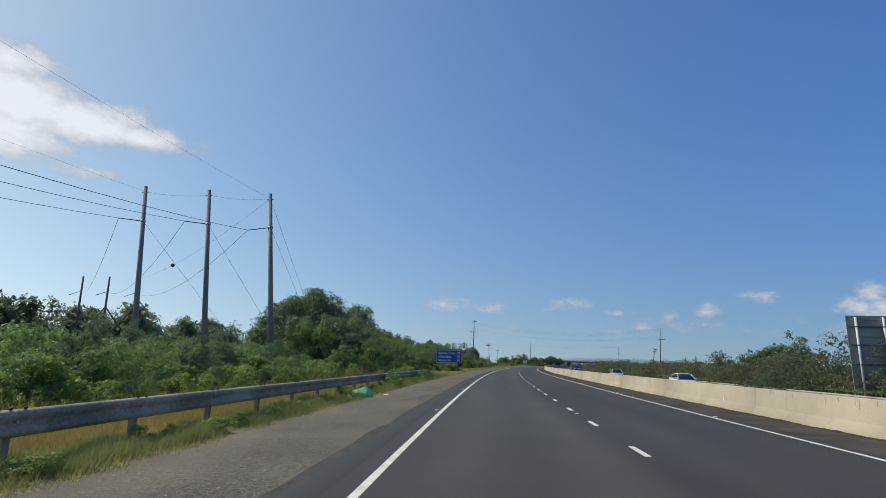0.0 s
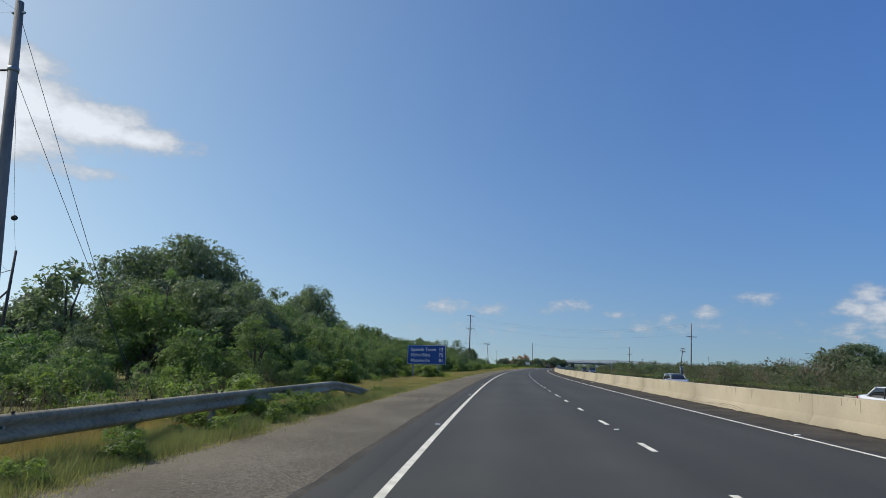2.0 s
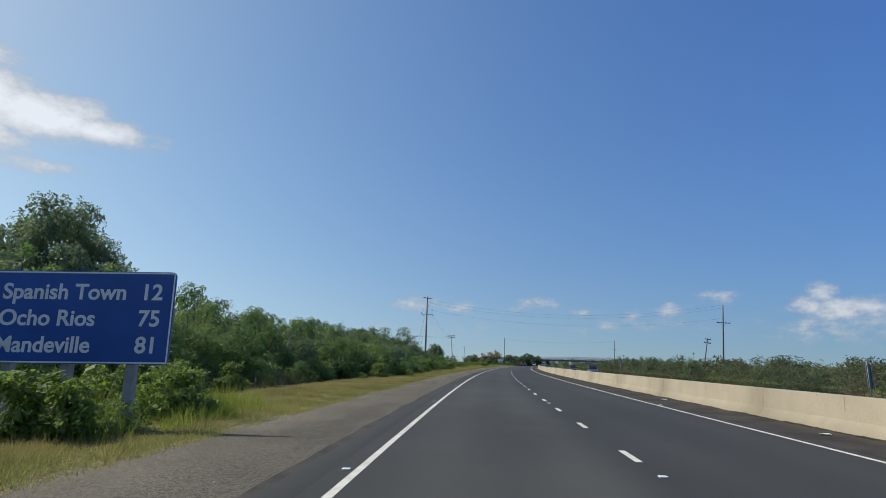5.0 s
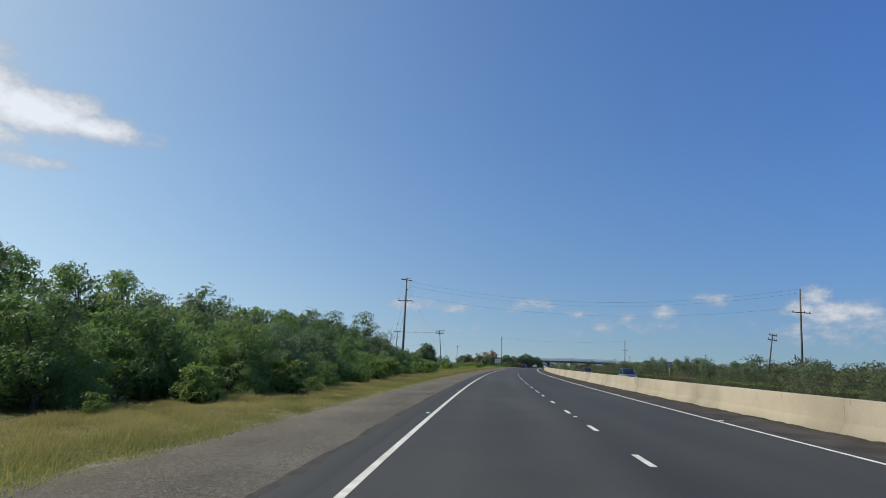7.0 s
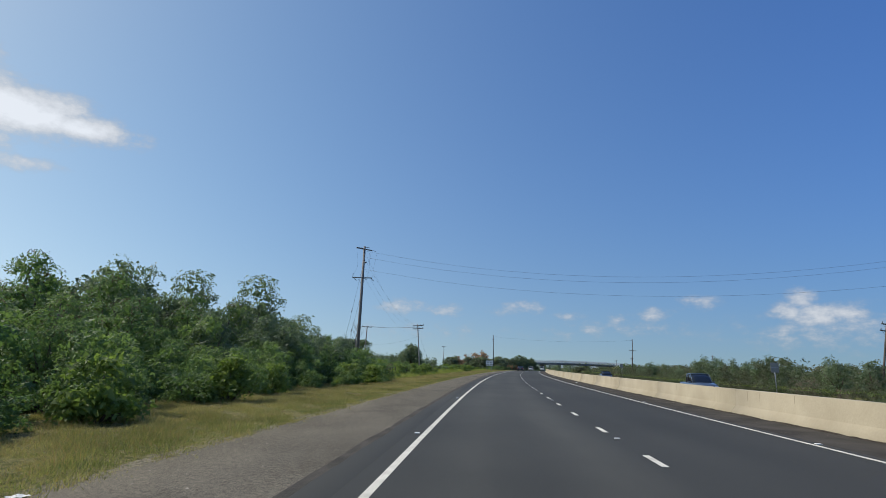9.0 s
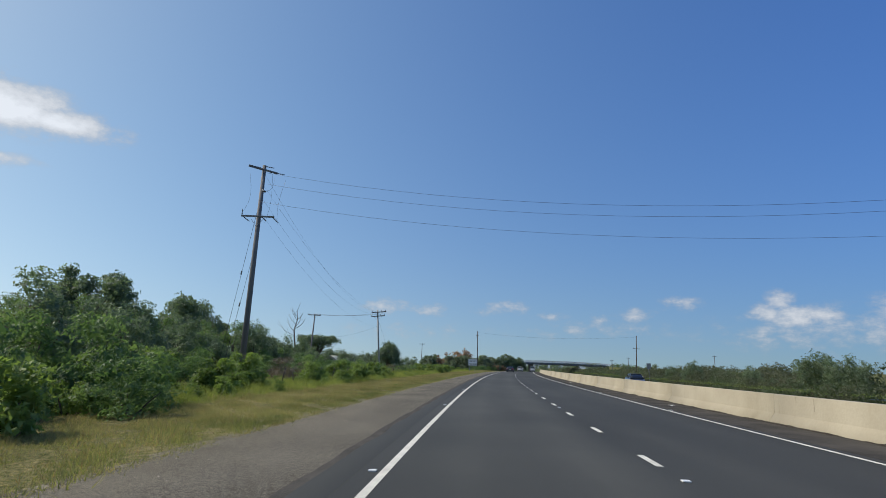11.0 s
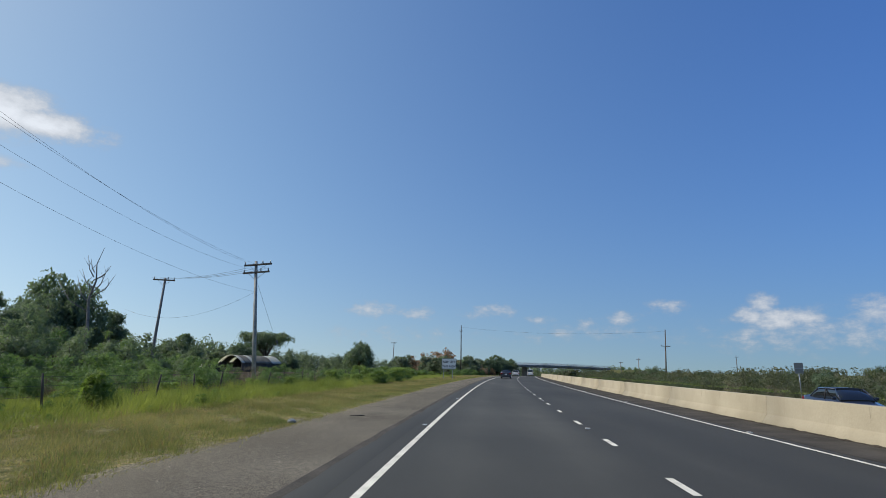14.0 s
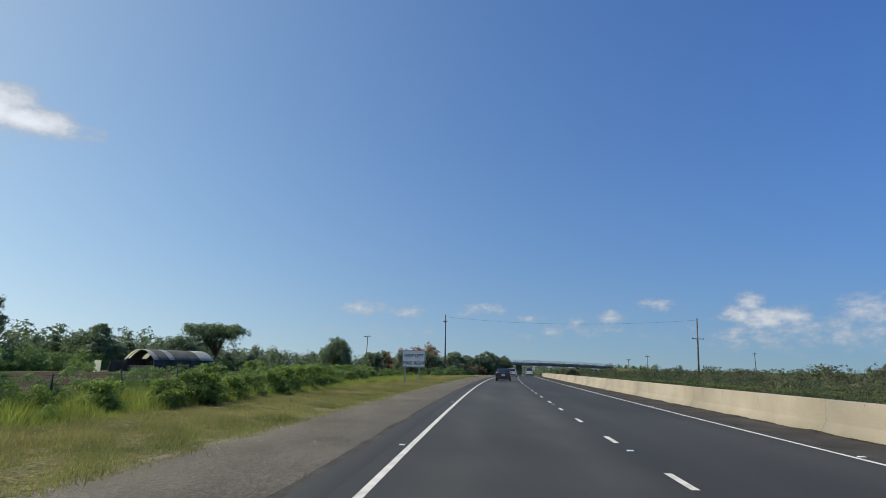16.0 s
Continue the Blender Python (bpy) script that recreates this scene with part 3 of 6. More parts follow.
def dirt_ridge():
    """Dark dirt and grit heaped unevenly against the foot of the wall."""
    st = np.arange(-20, 345, 0.12)
    k = np.array([noise.noise((s * 0.7, 41.0, 0.0)) + 0.6 * noise.noise((s * 3.1, 43.0, 0.0)) for s in st])
    w, h = np.clip(0.10 + 0.10 * k, 0.015, 0.3), np.clip(0.022 + 0.035 * k, 0.004, 0.08)
    v = np.concatenate([at(s, np.array([WALL_D - a, WALL_D - a * 0.45, WALL_D + 0.01]), np.array([-0.004, b * 0.6 + 0.006, b + 0.008])) for s, a, b in zip(st, w, h)])
    i = (np.arange(len(st) - 1)[:, None] * 3 + np.arange(2)[None]).ravel()
    return mesh_from("dirt_ridge", v, np.stack([i, i + 3, i + 4, i + 1], -1), WALL_DIRT)


setting("dirt_ridge", dirt_ridge(), "dark dirt heaped along the foot of the median wall", "dirt")


def wall_mark(name, path, w, mat, label):
    """A thin mark on the wall's face along (s, z) points."""
    v = np.array([on_wall(s, z + e) for s, z in path for e in (-w / 2, w / 2)])
    i = np.arange(len(path) - 1) * 2
    setting(name, mesh_from(name, v, np.stack([i, i + 2, i + 3, i + 1], -1), mat), label, "wall mark")


_ss = np.linspace(48.8, 54.6, 24)
wall_mark("scuff_mark_1", [(s, float(np.interp(s, [48.8, 49.3, 50, 51, 52, 53, 54.6], [0.065, 0.12, 0.165, 0.155, 0.115, 0.09, 0.065]))) for s in _ss], 0.014, RUBBER_MARK, "curved dark scuff mark on the foot of the median wall")
wall_mark("scuff_mark_2", [(s, float(np.interp(s, [49.2, 50, 51, 52, 53], [0.065, 0.11, 0.115, 0.09, 0.065]))) for s in _ss[2:-7]], 0.008, RUBBER_MARK, "thin dark scuff mark on the foot of the median wall")
for _i, (_a, _b) in enumerate((((20.42, 0.46), (20.42, 0.335)), ((20.42, 0.335), (20.34, 0.27)), ((20.36, 0.335), (20.54, 0.345)))):
    _n = np.array([-(_b[1] - _a[1]), _b[0] - _a[0]])
    _n = _n / np.linalg.norm(_n) * 0.017
    _q = [on_wall(_a[0] + _n[0], _a[1] + _n[1]), on_wall(_a[0] - _n[0], _a[1] - _n[1]), on_wall(_b[0] - _n[0] * 0.4, _b[1] - _n[1] * 0.4), on_wall(_b[0] + _n[0] * 0.4, _b[1] + _n[1] * 0.4)]
    setting("paint_splash_%d" % (_i + 1), mesh_from("paint_splash", np.array(_q), np.array([[0, 1, 2, 3]]), PAINT), "white splash of paint on the median wall", "wall mark")


def drip_stains(n):
    """Grey-brown drips that run down from the wall's top edge, of uneven length and width."""
    dice = np.random.default_rng(23)
    v = []
    for s in np.concatenate([dice.uniform(-6, 60, n // 2), dice.uniform(60, 330, n - n // 2)]):
        w, low = dice.uniform(0.006, 0.020), 0.75 - 0.30 * dice.random() ** 2
        k = dice.uniform(-0.4, 0.4) * w
        v += [on_wall(s - w, 0.768, 0.003), on_wall(s + w, 0.768, 0.003), on_wall(s + k + w * 0.6, low, 0.003), on_wall(s + k - w * 0.6, low, 0.003)]
    setting("drip_stains", mesh_from("drip_stains", np.array(v), np.arange(4 * n).reshape(n, 4), DRIP), "grey-brown drip stains below the wall's top edge", "wall mark")


drip_stains(260)
# ploughed field beyond the fence
_cols = np.linspace(0, 1, 120)
_rows = np.arange(250, 362, 1.0)
_v = []
for s in _rows:
    p = at(s, -20 - 42 * _cols - 0.25 * max(0, s - 325))
    for j, q in enumerate(p):
        clod = noise.noise((q[0] * 1.3, q[1] * 1.3, 4.0)) * 0.07 + (0.05 if j % 2 else -0.02)
        rim = min(1.0, j / 6, (len(_cols) - 1 - j) / 6, (s - 250) / 4, (361 - s) / 4)
        _v.append((q[0], q[1], q[2] + noise.noise((q[0] * 0.13, q[1] * 0.13, 0.0)) * 0.16 - 0.05 + rim * (0.13 + clod)))
_n = len(_cols)
setting("ploughed_field", mesh_from("ploughed_field", np.array(_v), [(i * _n + j, i * _n + j + 1, (i + 1) * _n + j + 1, (i + 1) * _n + j) for i in range(len(_rows) - 1) for j in range(_n - 1)], PLOUGH), "bare brown ploughed field", "field")



def far_hill(az0, az1, el, dist, name, label):
    """A wooded ridge on the horizon."""
    n = 60
    az = np.linspace(az0, az1, n)
    prof = np.sin(np.linspace(0, math.pi, n)) ** 0.6 * (1 + 0.18 * np.array([noise.noise((a * 0.45, dist * 0.01, 0.0)) for a in az]))
    h = dist * math.tan(radians(el)) * prof
    v = []
    for row, (k, f) in enumerate(((1.0, 0.0), (1.06, 0.62), (1.14, 1.0), (1.3, 0.55))):
        v.append(np.stack([np.sin(np.radians(az)) * dist * k, np.cos(np.radians(az)) * dist * k, h * f * k - 12 * (row == 0)], 1))
    v = np.concatenate(v)
    f = [(r * n + i, r * n + i + 1, (r + 1) * n + i + 1, (r + 1) * n + i) for r in range(3) for i in range(n - 1)]
    setting(name, mesh_from(name, v, f, HILL, True), label, "hill")


# pale and bluish: distance haze is mixed into the ridges' base colour
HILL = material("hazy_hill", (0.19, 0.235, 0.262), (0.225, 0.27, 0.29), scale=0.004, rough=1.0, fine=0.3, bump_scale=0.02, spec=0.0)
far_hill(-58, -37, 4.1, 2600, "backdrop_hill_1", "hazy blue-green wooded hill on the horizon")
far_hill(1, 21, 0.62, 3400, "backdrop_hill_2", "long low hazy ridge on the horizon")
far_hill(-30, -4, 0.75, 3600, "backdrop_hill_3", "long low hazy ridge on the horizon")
# ---- guard rails ----
def guard_rail(s0, s1, d, z, top, name_label, step, face=1):
    rail = thing("guard_rail", Matrix.Identity(4), name_label, "guard rail")
    h = 0.36
    prof = [(-0.005, top - 0.01), (0.02, top), (0.07, top - 0.04), (0.088, top - 0.095), (0.0, top - 0.155), (0.0, top - 0.205), (0.088, top - 0.265), (0.07, top - 0.32), (0.02, top - h), (-0.005, top - h + 0.01)]
    prof = [(d + face * a, z + b) for a, b in prof]
    st = np.arange(s0, s1 + 0.01, step)
    for a, b in zip(st, st[1:]):
        me = sweep("rail_beam", [a - 0.12, a, b], prof, RAIL_STEEL, closed=True)
        part("rail_beam", me, None, rail)
    for a in st:
        bm = boxed(-0.05, 0.05, -0.06, 0.06, -0.4, top - 0.02, bevel=0.008)
        part("post", bm, RAIL_POST, rail, m=spot(a, d - face * 0.10, z, spin=random.uniform(-3, 3), tilt=random.uniform(-1.5, 1.5)))
        part("bolt", tubed([(0, 0, 0), (face * 0.045, 0, 0)], 0.018, 6), STEEL, rail, m=spot(a, d + face * 0.02, z + top - 0.16))
        for k in (-0.11, 0.12):
            part("splice_bolt", tubed([(0, 0, 0), (0, 0, 0.03)], 0.022, 6), POST_WOOD, rail, m=spot(a + k, d + face * 0.035, z + top - 0.004))
    return rail


rail_near = guard_rail(-11.3, 48.5, -4.75, -0.03, 0.76, "weathered galvanised W-beam guard rail on steel posts", 2.6)
# the end of the rail bends away and dips into the weeds
_st = np.linspace(48.5, 53.6, 11)
_top = [float(np.interp(s, [48.5, 49.5, 50.5, 52, 53.6], [0.76, 0.72, 0.62, 0.44, 0.22])) for s in _st]
_n = 10
_v, _f = [], []
for s, t in zip(_st, _top):
    dd = -4.75 + 0.06 * max(0, s - 50)
    for a, b in [(0.0, -0.01), (0.035, 0), (0.05, -0.03), (0.085, -0.09), (0.02, -0.135), (0.02, -0.185), (0.085, -0.23), (0.05, -0.29), (0.035, -0.32), (0.0, -0.31)]:
        _v.append(at(s, dd + a, t + b - 0.03))
for i in range(len(_st) - 1):
    for j in range(_n):
        _f.append((i * _n + j, i * _n + (j + 1) % _n, (i + 1) * _n + (j + 1) % _n, (i + 1) * _n + j))
part("post", boxed(-0.05, 0.05, -0.06, 0.06, -0.4, 0.42, bevel=0.008), RAIL_POST, rail_near, m=spot(51.0, -4.86))
part("end_terminal", mesh_from("end_terminal", np.array(_v), _f, RAIL_STEEL), None, rail_near)
guard_rail(-12, 68, 23.1, LOW - 0.1, 0.72, "galvanised guard rail along the oncoming carriageway", 4.0, -1)


# ---- road signs ----
def letters(text, size, mat, parent, m, spacing=1.0, bold=0.0):
    cu = bpy.data.curves.new("lettering", "FONT")
    cu.body, cu.size, cu.extrude, cu.space_character, cu.offset = text, size, 0.003, spacing, bold
    tmp = new("lettering", cu)
    bpy.context.view_layer.update()
    me = bpy.data.meshes.new_from_object(tmp.evaluated_get(bpy.context.evaluated_depsgraph_get()))
    bpy.data.objects.remove(tmp)
    me.materials.clear()
    bm = bmesh.new()
    bm.from_mesh(me)
    bpy.data.meshes.remove(me)
    # one part for each character: shells that stand over one another belong together
    left, groups = set(bm.faces), []
    while left:
        stack, shell = [left.pop()], []
        while stack:
            f = stack.pop()
            shell.append(f)
            for e in f.edges:
                for g in e.link_faces:
                    if g in left:
                        left.discard(g)
                        stack.append(g)
        xs = [v.co.x for f in shell for v in f.verts]
        groups.append([min(xs), max(xs), shell])
    merged = []
    for lo, hi, shell in sorted(groups, key=lambda q: q[0]):
        for g in merged:
            if min(hi, g[1]) - max(lo, g[0]) > 0.6 * min(hi - lo, g[1] - g[0]):
                g[0], g[1] = min(lo, g[0]), max(hi, g[1])
                g[2].extend(shell)
                break
        else:
            merged.append([lo, hi, shell])
    for lo, hi, shell in merged:
        one, seen = bmesh.new(), {}
        for f in shell:
            for v in f.verts:
                if v not in seen:
                    seen[v] = one.verts.new(v.co)
            one.faces.new([seen[v] for v in f.verts])
        part("letter", one, mat, parent, m=m)
    bm.free()


def panel(x0, x1, z0, z1, y0, y1, r, mat_name="panel"):
    """Upright board with rounded corners."""
    bm = bmesh.new()
    ring = []
    for cx, cz, a0 in ((x1 - r, z1 - r, 0), (x0 + r, z1 - r, 90), (x0 + r, z0 + r, 180), (x1 - r, z0 + r, 270)):
        for k in range(5):
            a = radians(a0 + 22.5 * k)
            ring.append((cx + r * math.cos(a), cz + r * math.sin(a)))
    f = [bm.verts.new((x, y0, z)) for x, z in ring]
    b = [bm.verts.new((x, y1, z)) for x, z in ring]
    bm.faces.new(f)
    bm.faces.new(b[::-1])
    for i in range(len(ring)):
        j = (i + 1) % len(ring)
        bm.faces.new((f[i], b[i], b[j], f[j]))
    return bm


def frame_ring(x0, x1, z0, z1, y, w, deep=0.004):
    bm = bmesh.new()
    for a in ((x0, x1, z0, z0 + w), (x0, x1, z1 - w, z1), (x0, x0 + w, z0 + w, z1 - w), (x1 - w, x1, z0 + w, z1 - w)):
        box(bm, a[0], a[1], y - deep, y, a[2], a[3])
    return bm


POST_GREY = material("grey_post", (0.26, 0.26, 0.25), (0.40, 0.40, 0.38), scale=3.0, rough=0.85, bump=0.2, bump_scale=30, fine=0.3)
sign = thing("distance_sign", spot(84.12, -6.63, 0, spin=5.2), "large blue highway distance sign on three steel posts", "road sign")
part("panel", panel(-1.92, 1.92, 1.31, 3.2, -0.02, 0.02, 0.1), SIGN_BLUE, sign, "blue reflective panel")
part("border", frame_ring(-1.905, 1.905, 1.325, 3.185, -0.021, 0.03), SIGN_WHITE, sign, "white border line")
for x in (-1.34, -0.15, 1.15):
    part("post", boxed(x - 0.09, x + 0.09, 0.03, 0.2, -0.4, 3.1, bevel=0.012), POST_GREY, sign, "pale grey concrete post")
for i, (word, num) in enumerate((("Spanish Town", "12"), ("Ocho Rios", "75"), ("Mandeville", "81"))):
    z = 2.62 - 0.54 * i
    letters(word, 0.45, SIGN_WHITE, sign, pose(-1.60, -0.024, z, 90, 0, 0), 1.0, 0.010)
    letters(num, 0.46, SIGN_WHITE, sign, pose(1.22, -0.024, z, 90, 0, 0), 1.0, 0.010)

keep = thing("lane_rule_sign", spot(285.0, -5.6, 0, spin=5), "white road sign with black lettering on two posts", "road sign")
part("panel", panel(-1.0, 1.0, 1.40, 2.83, -0.02, 0.02, 0.06), SIGN_WHITE, keep)
part("border", frame_ring(-0.98, 0.98, 1.42, 2.81, -0.021, 0.035), SIGN_BLACK, keep, "black border line")
for x in (-0.72, 0.49):
    part("post", boxed(x - 0.05, x + 0.05, 0.03, 0.13, -0.4, 2.7, bevel=0.01), STEEL, keep)
for word, x, z in (("KEEP LEFT", -0.82, 2.25), ("PASS RIGHT", -0.90, 1.63)):
    letters(word, 0.385, SIGN_BLACK, keep, pose(x, -0.024, z, 90, 0, 0), 0.99, 0.007)

back = thing("sign_back", spot(40.4, 26.6, LOW - 0.1, spin=4), "back of a large ribbed aluminium road sign on steel posts", "road sign")
part("panel", panel(-1.05, 3.4, 0.45, 5.85, 0.0, 0.04, 0.12), SIGN_BACK, back)
part("edge_flange", frame_ring(-1.05, 3.4, 0.45, 5.85, -0.012, 0.045), SIGN_BACK, back)
for z in (1.2, 2.55, 3.85, 5.1):
    part("rib", boxed(-0.9, 3.3, -0.10, -0.002, z - 0.05, z + 0.05, bevel=0.01), RIB_DARK, back)
for z in (0.6, 1.9, 3.2, 4.5, 5.65):
    part("rib", boxed(-0.9, 3.3, -0.05, -0.002, z - 0.09, z + 0.09, bevel=0.01), SIGN_BACK, back)
for x in (-0.52, 1.35, 2.95):
    part("post", tubed([(x, -0.19, -0.4), (x, -0.19, 5.75)], 0.08, 12), STEEL_PALE, back)
    for z in (1.2, 2.55, 3.85, 5.1):
        part("clamp", tubed([(x, -0.19, z - 0.04), (x, -0.19, z + 0.04)], 0.095, 12), RIB_DARK, back)

_group = "small signs facing oncoming traffic"
for s, d, top in ((182, 24.2, 2.95), (252.5, 24.4, 3.15)):
    sg = thing("marker_sign", spot(s, d, LOW - 0.15), "back of a small grey road sign on a thin post", "road sign", _group)
    part("post", tubed([(0, 0, -0.3), (0, 0, top)], 0.04, 8), STEEL, sg)
    part("plate", panel(-0.32, 0.32, top - 0.8, top, -0.06, -0.04, 0.05), SIGN_BACK, sg)
    part("rail", boxed(-0.3, 0.3, -0.085, -0.062, top - 0.45, top - 0.38), STEEL, sg)

ladder = thing("marker_sign", spot(109, 24.5, LOW - 0.15, spin=38), "back of a narrow ribbed road sign on two thin posts", "road sign", _group)
for x in (-0.26, 0.26):
    part("post", tubed([(x, 0, -0.3), (x, 0, 2.5)], 0.035, 8), STEEL, ladder)
part("plate", panel(-0.34, 0.34, 1.0, 2.5, 0.04, 0.06, 0.04), SIGN_BACK, ladder)
for z in (1.15, 1.55, 1.95, 2.35):
    part("rib", boxed(-0.33, 0.33, -0.01, 0.036, z - 0.03, z + 0.03, bevel=0.006), SIGN_BACK, ladder)


# ---- poles and wires ----
def sag_points(a, b, sag, n=24):
    a, b = Vector(a), Vector(b)
    return [a.lerp(b, i / n) - Vector((0, 0, 4 * sag * (i / n) * (1 - i / n))) for i in range(n + 1)]


def wire(a, b, sag, r=0.012, label="thin dark overhead wire", name="overhead_wire"):
    ob = new(name, None)
    me = bpy.data.meshes.new(name)
    bm = tube(bmesh.new(), sag_points(a, b, sag), r, 5)
    bm.to_mesh(me)
    bm.free()
    me.materials.append(WIRE)
    bpy.data.objects.remove(ob)
    return tagged(new(name, me), label, "wire", "overhead wires")


def utility_pole(s, d, h, arms, mat, label, r=0.16, lean=0.0, spin=0.0, base=0.0, sides=12):
    """A tapered pole with cross-arms (height, half length) that carry pin insulators."""
    p = thing("utility_pole", spot(s, d, base, spin=spin, tilt=lean), label, "utility pole", "utility poles")
    part("pole", tubed([(0, 0, -1), (0, 0, h * 0.5), (0, 0, h)], [r, r * 0.82, r * 0.62], sides), mat, p)
    for z, half, off in arms:
        arm = part("cross_arm", boxed(-half + off, half + off, -0.06, 0.06, z - 0.07, z + 0.07, bevel=0.01), POLE_DARK, p, m=pose(0, -0.17, 0))
        for x in (-half + 0.1, half - 0.1, 0.35 * half):
            part("insulator", tubed([(x + off, 0, z + 0.07), (x + off, 0, z + 0.14), (x + off, 0, z + 0.19), (x + off, 0, z + 0.3)], [0.025, 0.06, 0.035, 0.05], 8), INSULATOR, arm)
        for k in (-1, 1):
            part("brace", tubed([(k * half * 0.6 + off, -0.1, z - 0.05), (0, -0.13, z - 0.62)], 0.016, 5), STEEL, p)
    return p


H_LABEL = "tall grey timber transmission pole standing in scrub"
# leaning timber poles of the angle structure: top, foot
H_POLES = (((46.1, -31.7), (46.3, -30.9)), ((47.5, -26.1), (47.6, -24.9)), ((49.0, -20.6), (49.4, -19.3)))
HH = 17.35
_arms, _tops = [], []
for (s1, d1), (s0, d0) in H_POLES:
    foot, top = Vector(at(s0, d0)), Vector(at(s1, d1, HH))
    p = thing("transmission_pole", pose(*foot), H_LABEL, "utility pole", "transmission poles")
    lean = top - foot

    def up_pole(z):
        return lean * (z / HH)

    part("pole", tubed([up_pole(-1), up_pole(8), up_pole(HH)], [0.29, 0.235, 0.165], 14), POLE_WOOD, p)
    c = up_pole(16.8)
    part("cap_bracket", boxed(c.x - 0.32, c.x + 0.32, c.y - 0.05, c.y + 0.05, 16.75, 16.83, bevel=0.01), STEEL, p)
    part("clamp", tubed([up_pole(13.85), up_pole(14.05)], 0.225, 14), STEEL, p)
    _arms.append(foot + up_pole(13.95))
    _tops.append(foot + up_pole(16.85))
FAR_TOPS = ((97.9, -83.6), (98.5, -78.2), (100.9, -73.9))
for i in range(3):
    joint = _arms[i] + Vector((-1.9, -0.8, -0.45 if i == 2 else 0.1))
    wire(_arms[i], joint, 0.0, 0.045, "dark string of insulator discs on a transmission pole", "insulator_string")
    wire(joint, at(-70, -24 - 5.5 * (2 - i), 12.0), 4.2, 0.02, "heavy dark overhead transmission conductor")
    wire(joint, at(*FAR_TOPS[i], 14.2), 2.6, 0.02, "heavy dark overhead transmission conductor")
    if i:
        wire(_tops[i - 1], _tops[i], 0.25, 0.009)
wire(_tops[2], at(-70, -20, 15), 2.2, 0.006)
wire(_tops[0], at(-70, -33, 15), 2.2, 0.006)
for a, (s2, d2) in ((_tops[2], (51, -14.0)), (_arms[2], (52, -14.5)), (_arms[0], (51.5, -21.5)), (_arms[1], (50, -17.0))):
    wire(a, at(s2, d2, 0.1), 0.05, 0.012, "thin steel guy wire of a transmission pole", "guy_wire")
_span = sag_points(_tops[2], at(*FAR_TOPS[2], 17.1), 1.3, 100)
wire(_tops[2], at(*FAR_TOPS[2], 17.1), 1.3, 0.012)
ball = thing("marker_ball", pose(*_span[56]), "black aerial warning ball on an overhead conductor", "marker ball")
_bm = bmesh.new()
bmesh.ops.create_uvsphere(_bm, u_segments=16, v_segments=12, radius=0.3)
part("ball", _bm, plain("black_rubber", (0.02, 0.02, 0.02), 0.6), ball)
part("clamp", tubed([(-0.45, 0.35, 0.02), (0.45, -0.35, -0.02)], 0.05, 6), STEEL, ball)
# the next structure of the line: three poles with crossed braces
far_h = thing("far_pylon", pose(*at(98.9, -78.5)), "far three-pole timber pylon with crossed braces", "utility pole", "transmission poles")
_o = Vector(at(98.9, -78.5))
_pl = [Vector(at(*q)) - _o for q in FAR_TOPS]
for q in _pl:
    part("pole", tubed([q + Vector((0, 0, -1)), q + Vector((0, 0, 17.3))], [0.27, 0.17], 10), POLE_DARK, far_h)
for a, b, za, zb in ((0, 1, 11.2, 6.0), (1, 0, 11.2, 6.0), (1, 2, 11.2, 6.0), (2, 1, 11.2, 6.0)):
    part("brace", tubed([_pl[a] + Vector((0, 0, za)), _pl[b] * 0.75 + _pl[a] * 0.25 + Vector((0, 0, zb))], 0.14, 6), POLE_DARK, far_h)
for q in _pl:
    part("insulator_string", tubed([q + Vector((0, 0, 14.3)), q + Vector((-1.8, -0.9, 13.4))], 0.06, 6), INSULATOR, far_h)

P_OLD = "weathered timber utility pole with cross-arms"


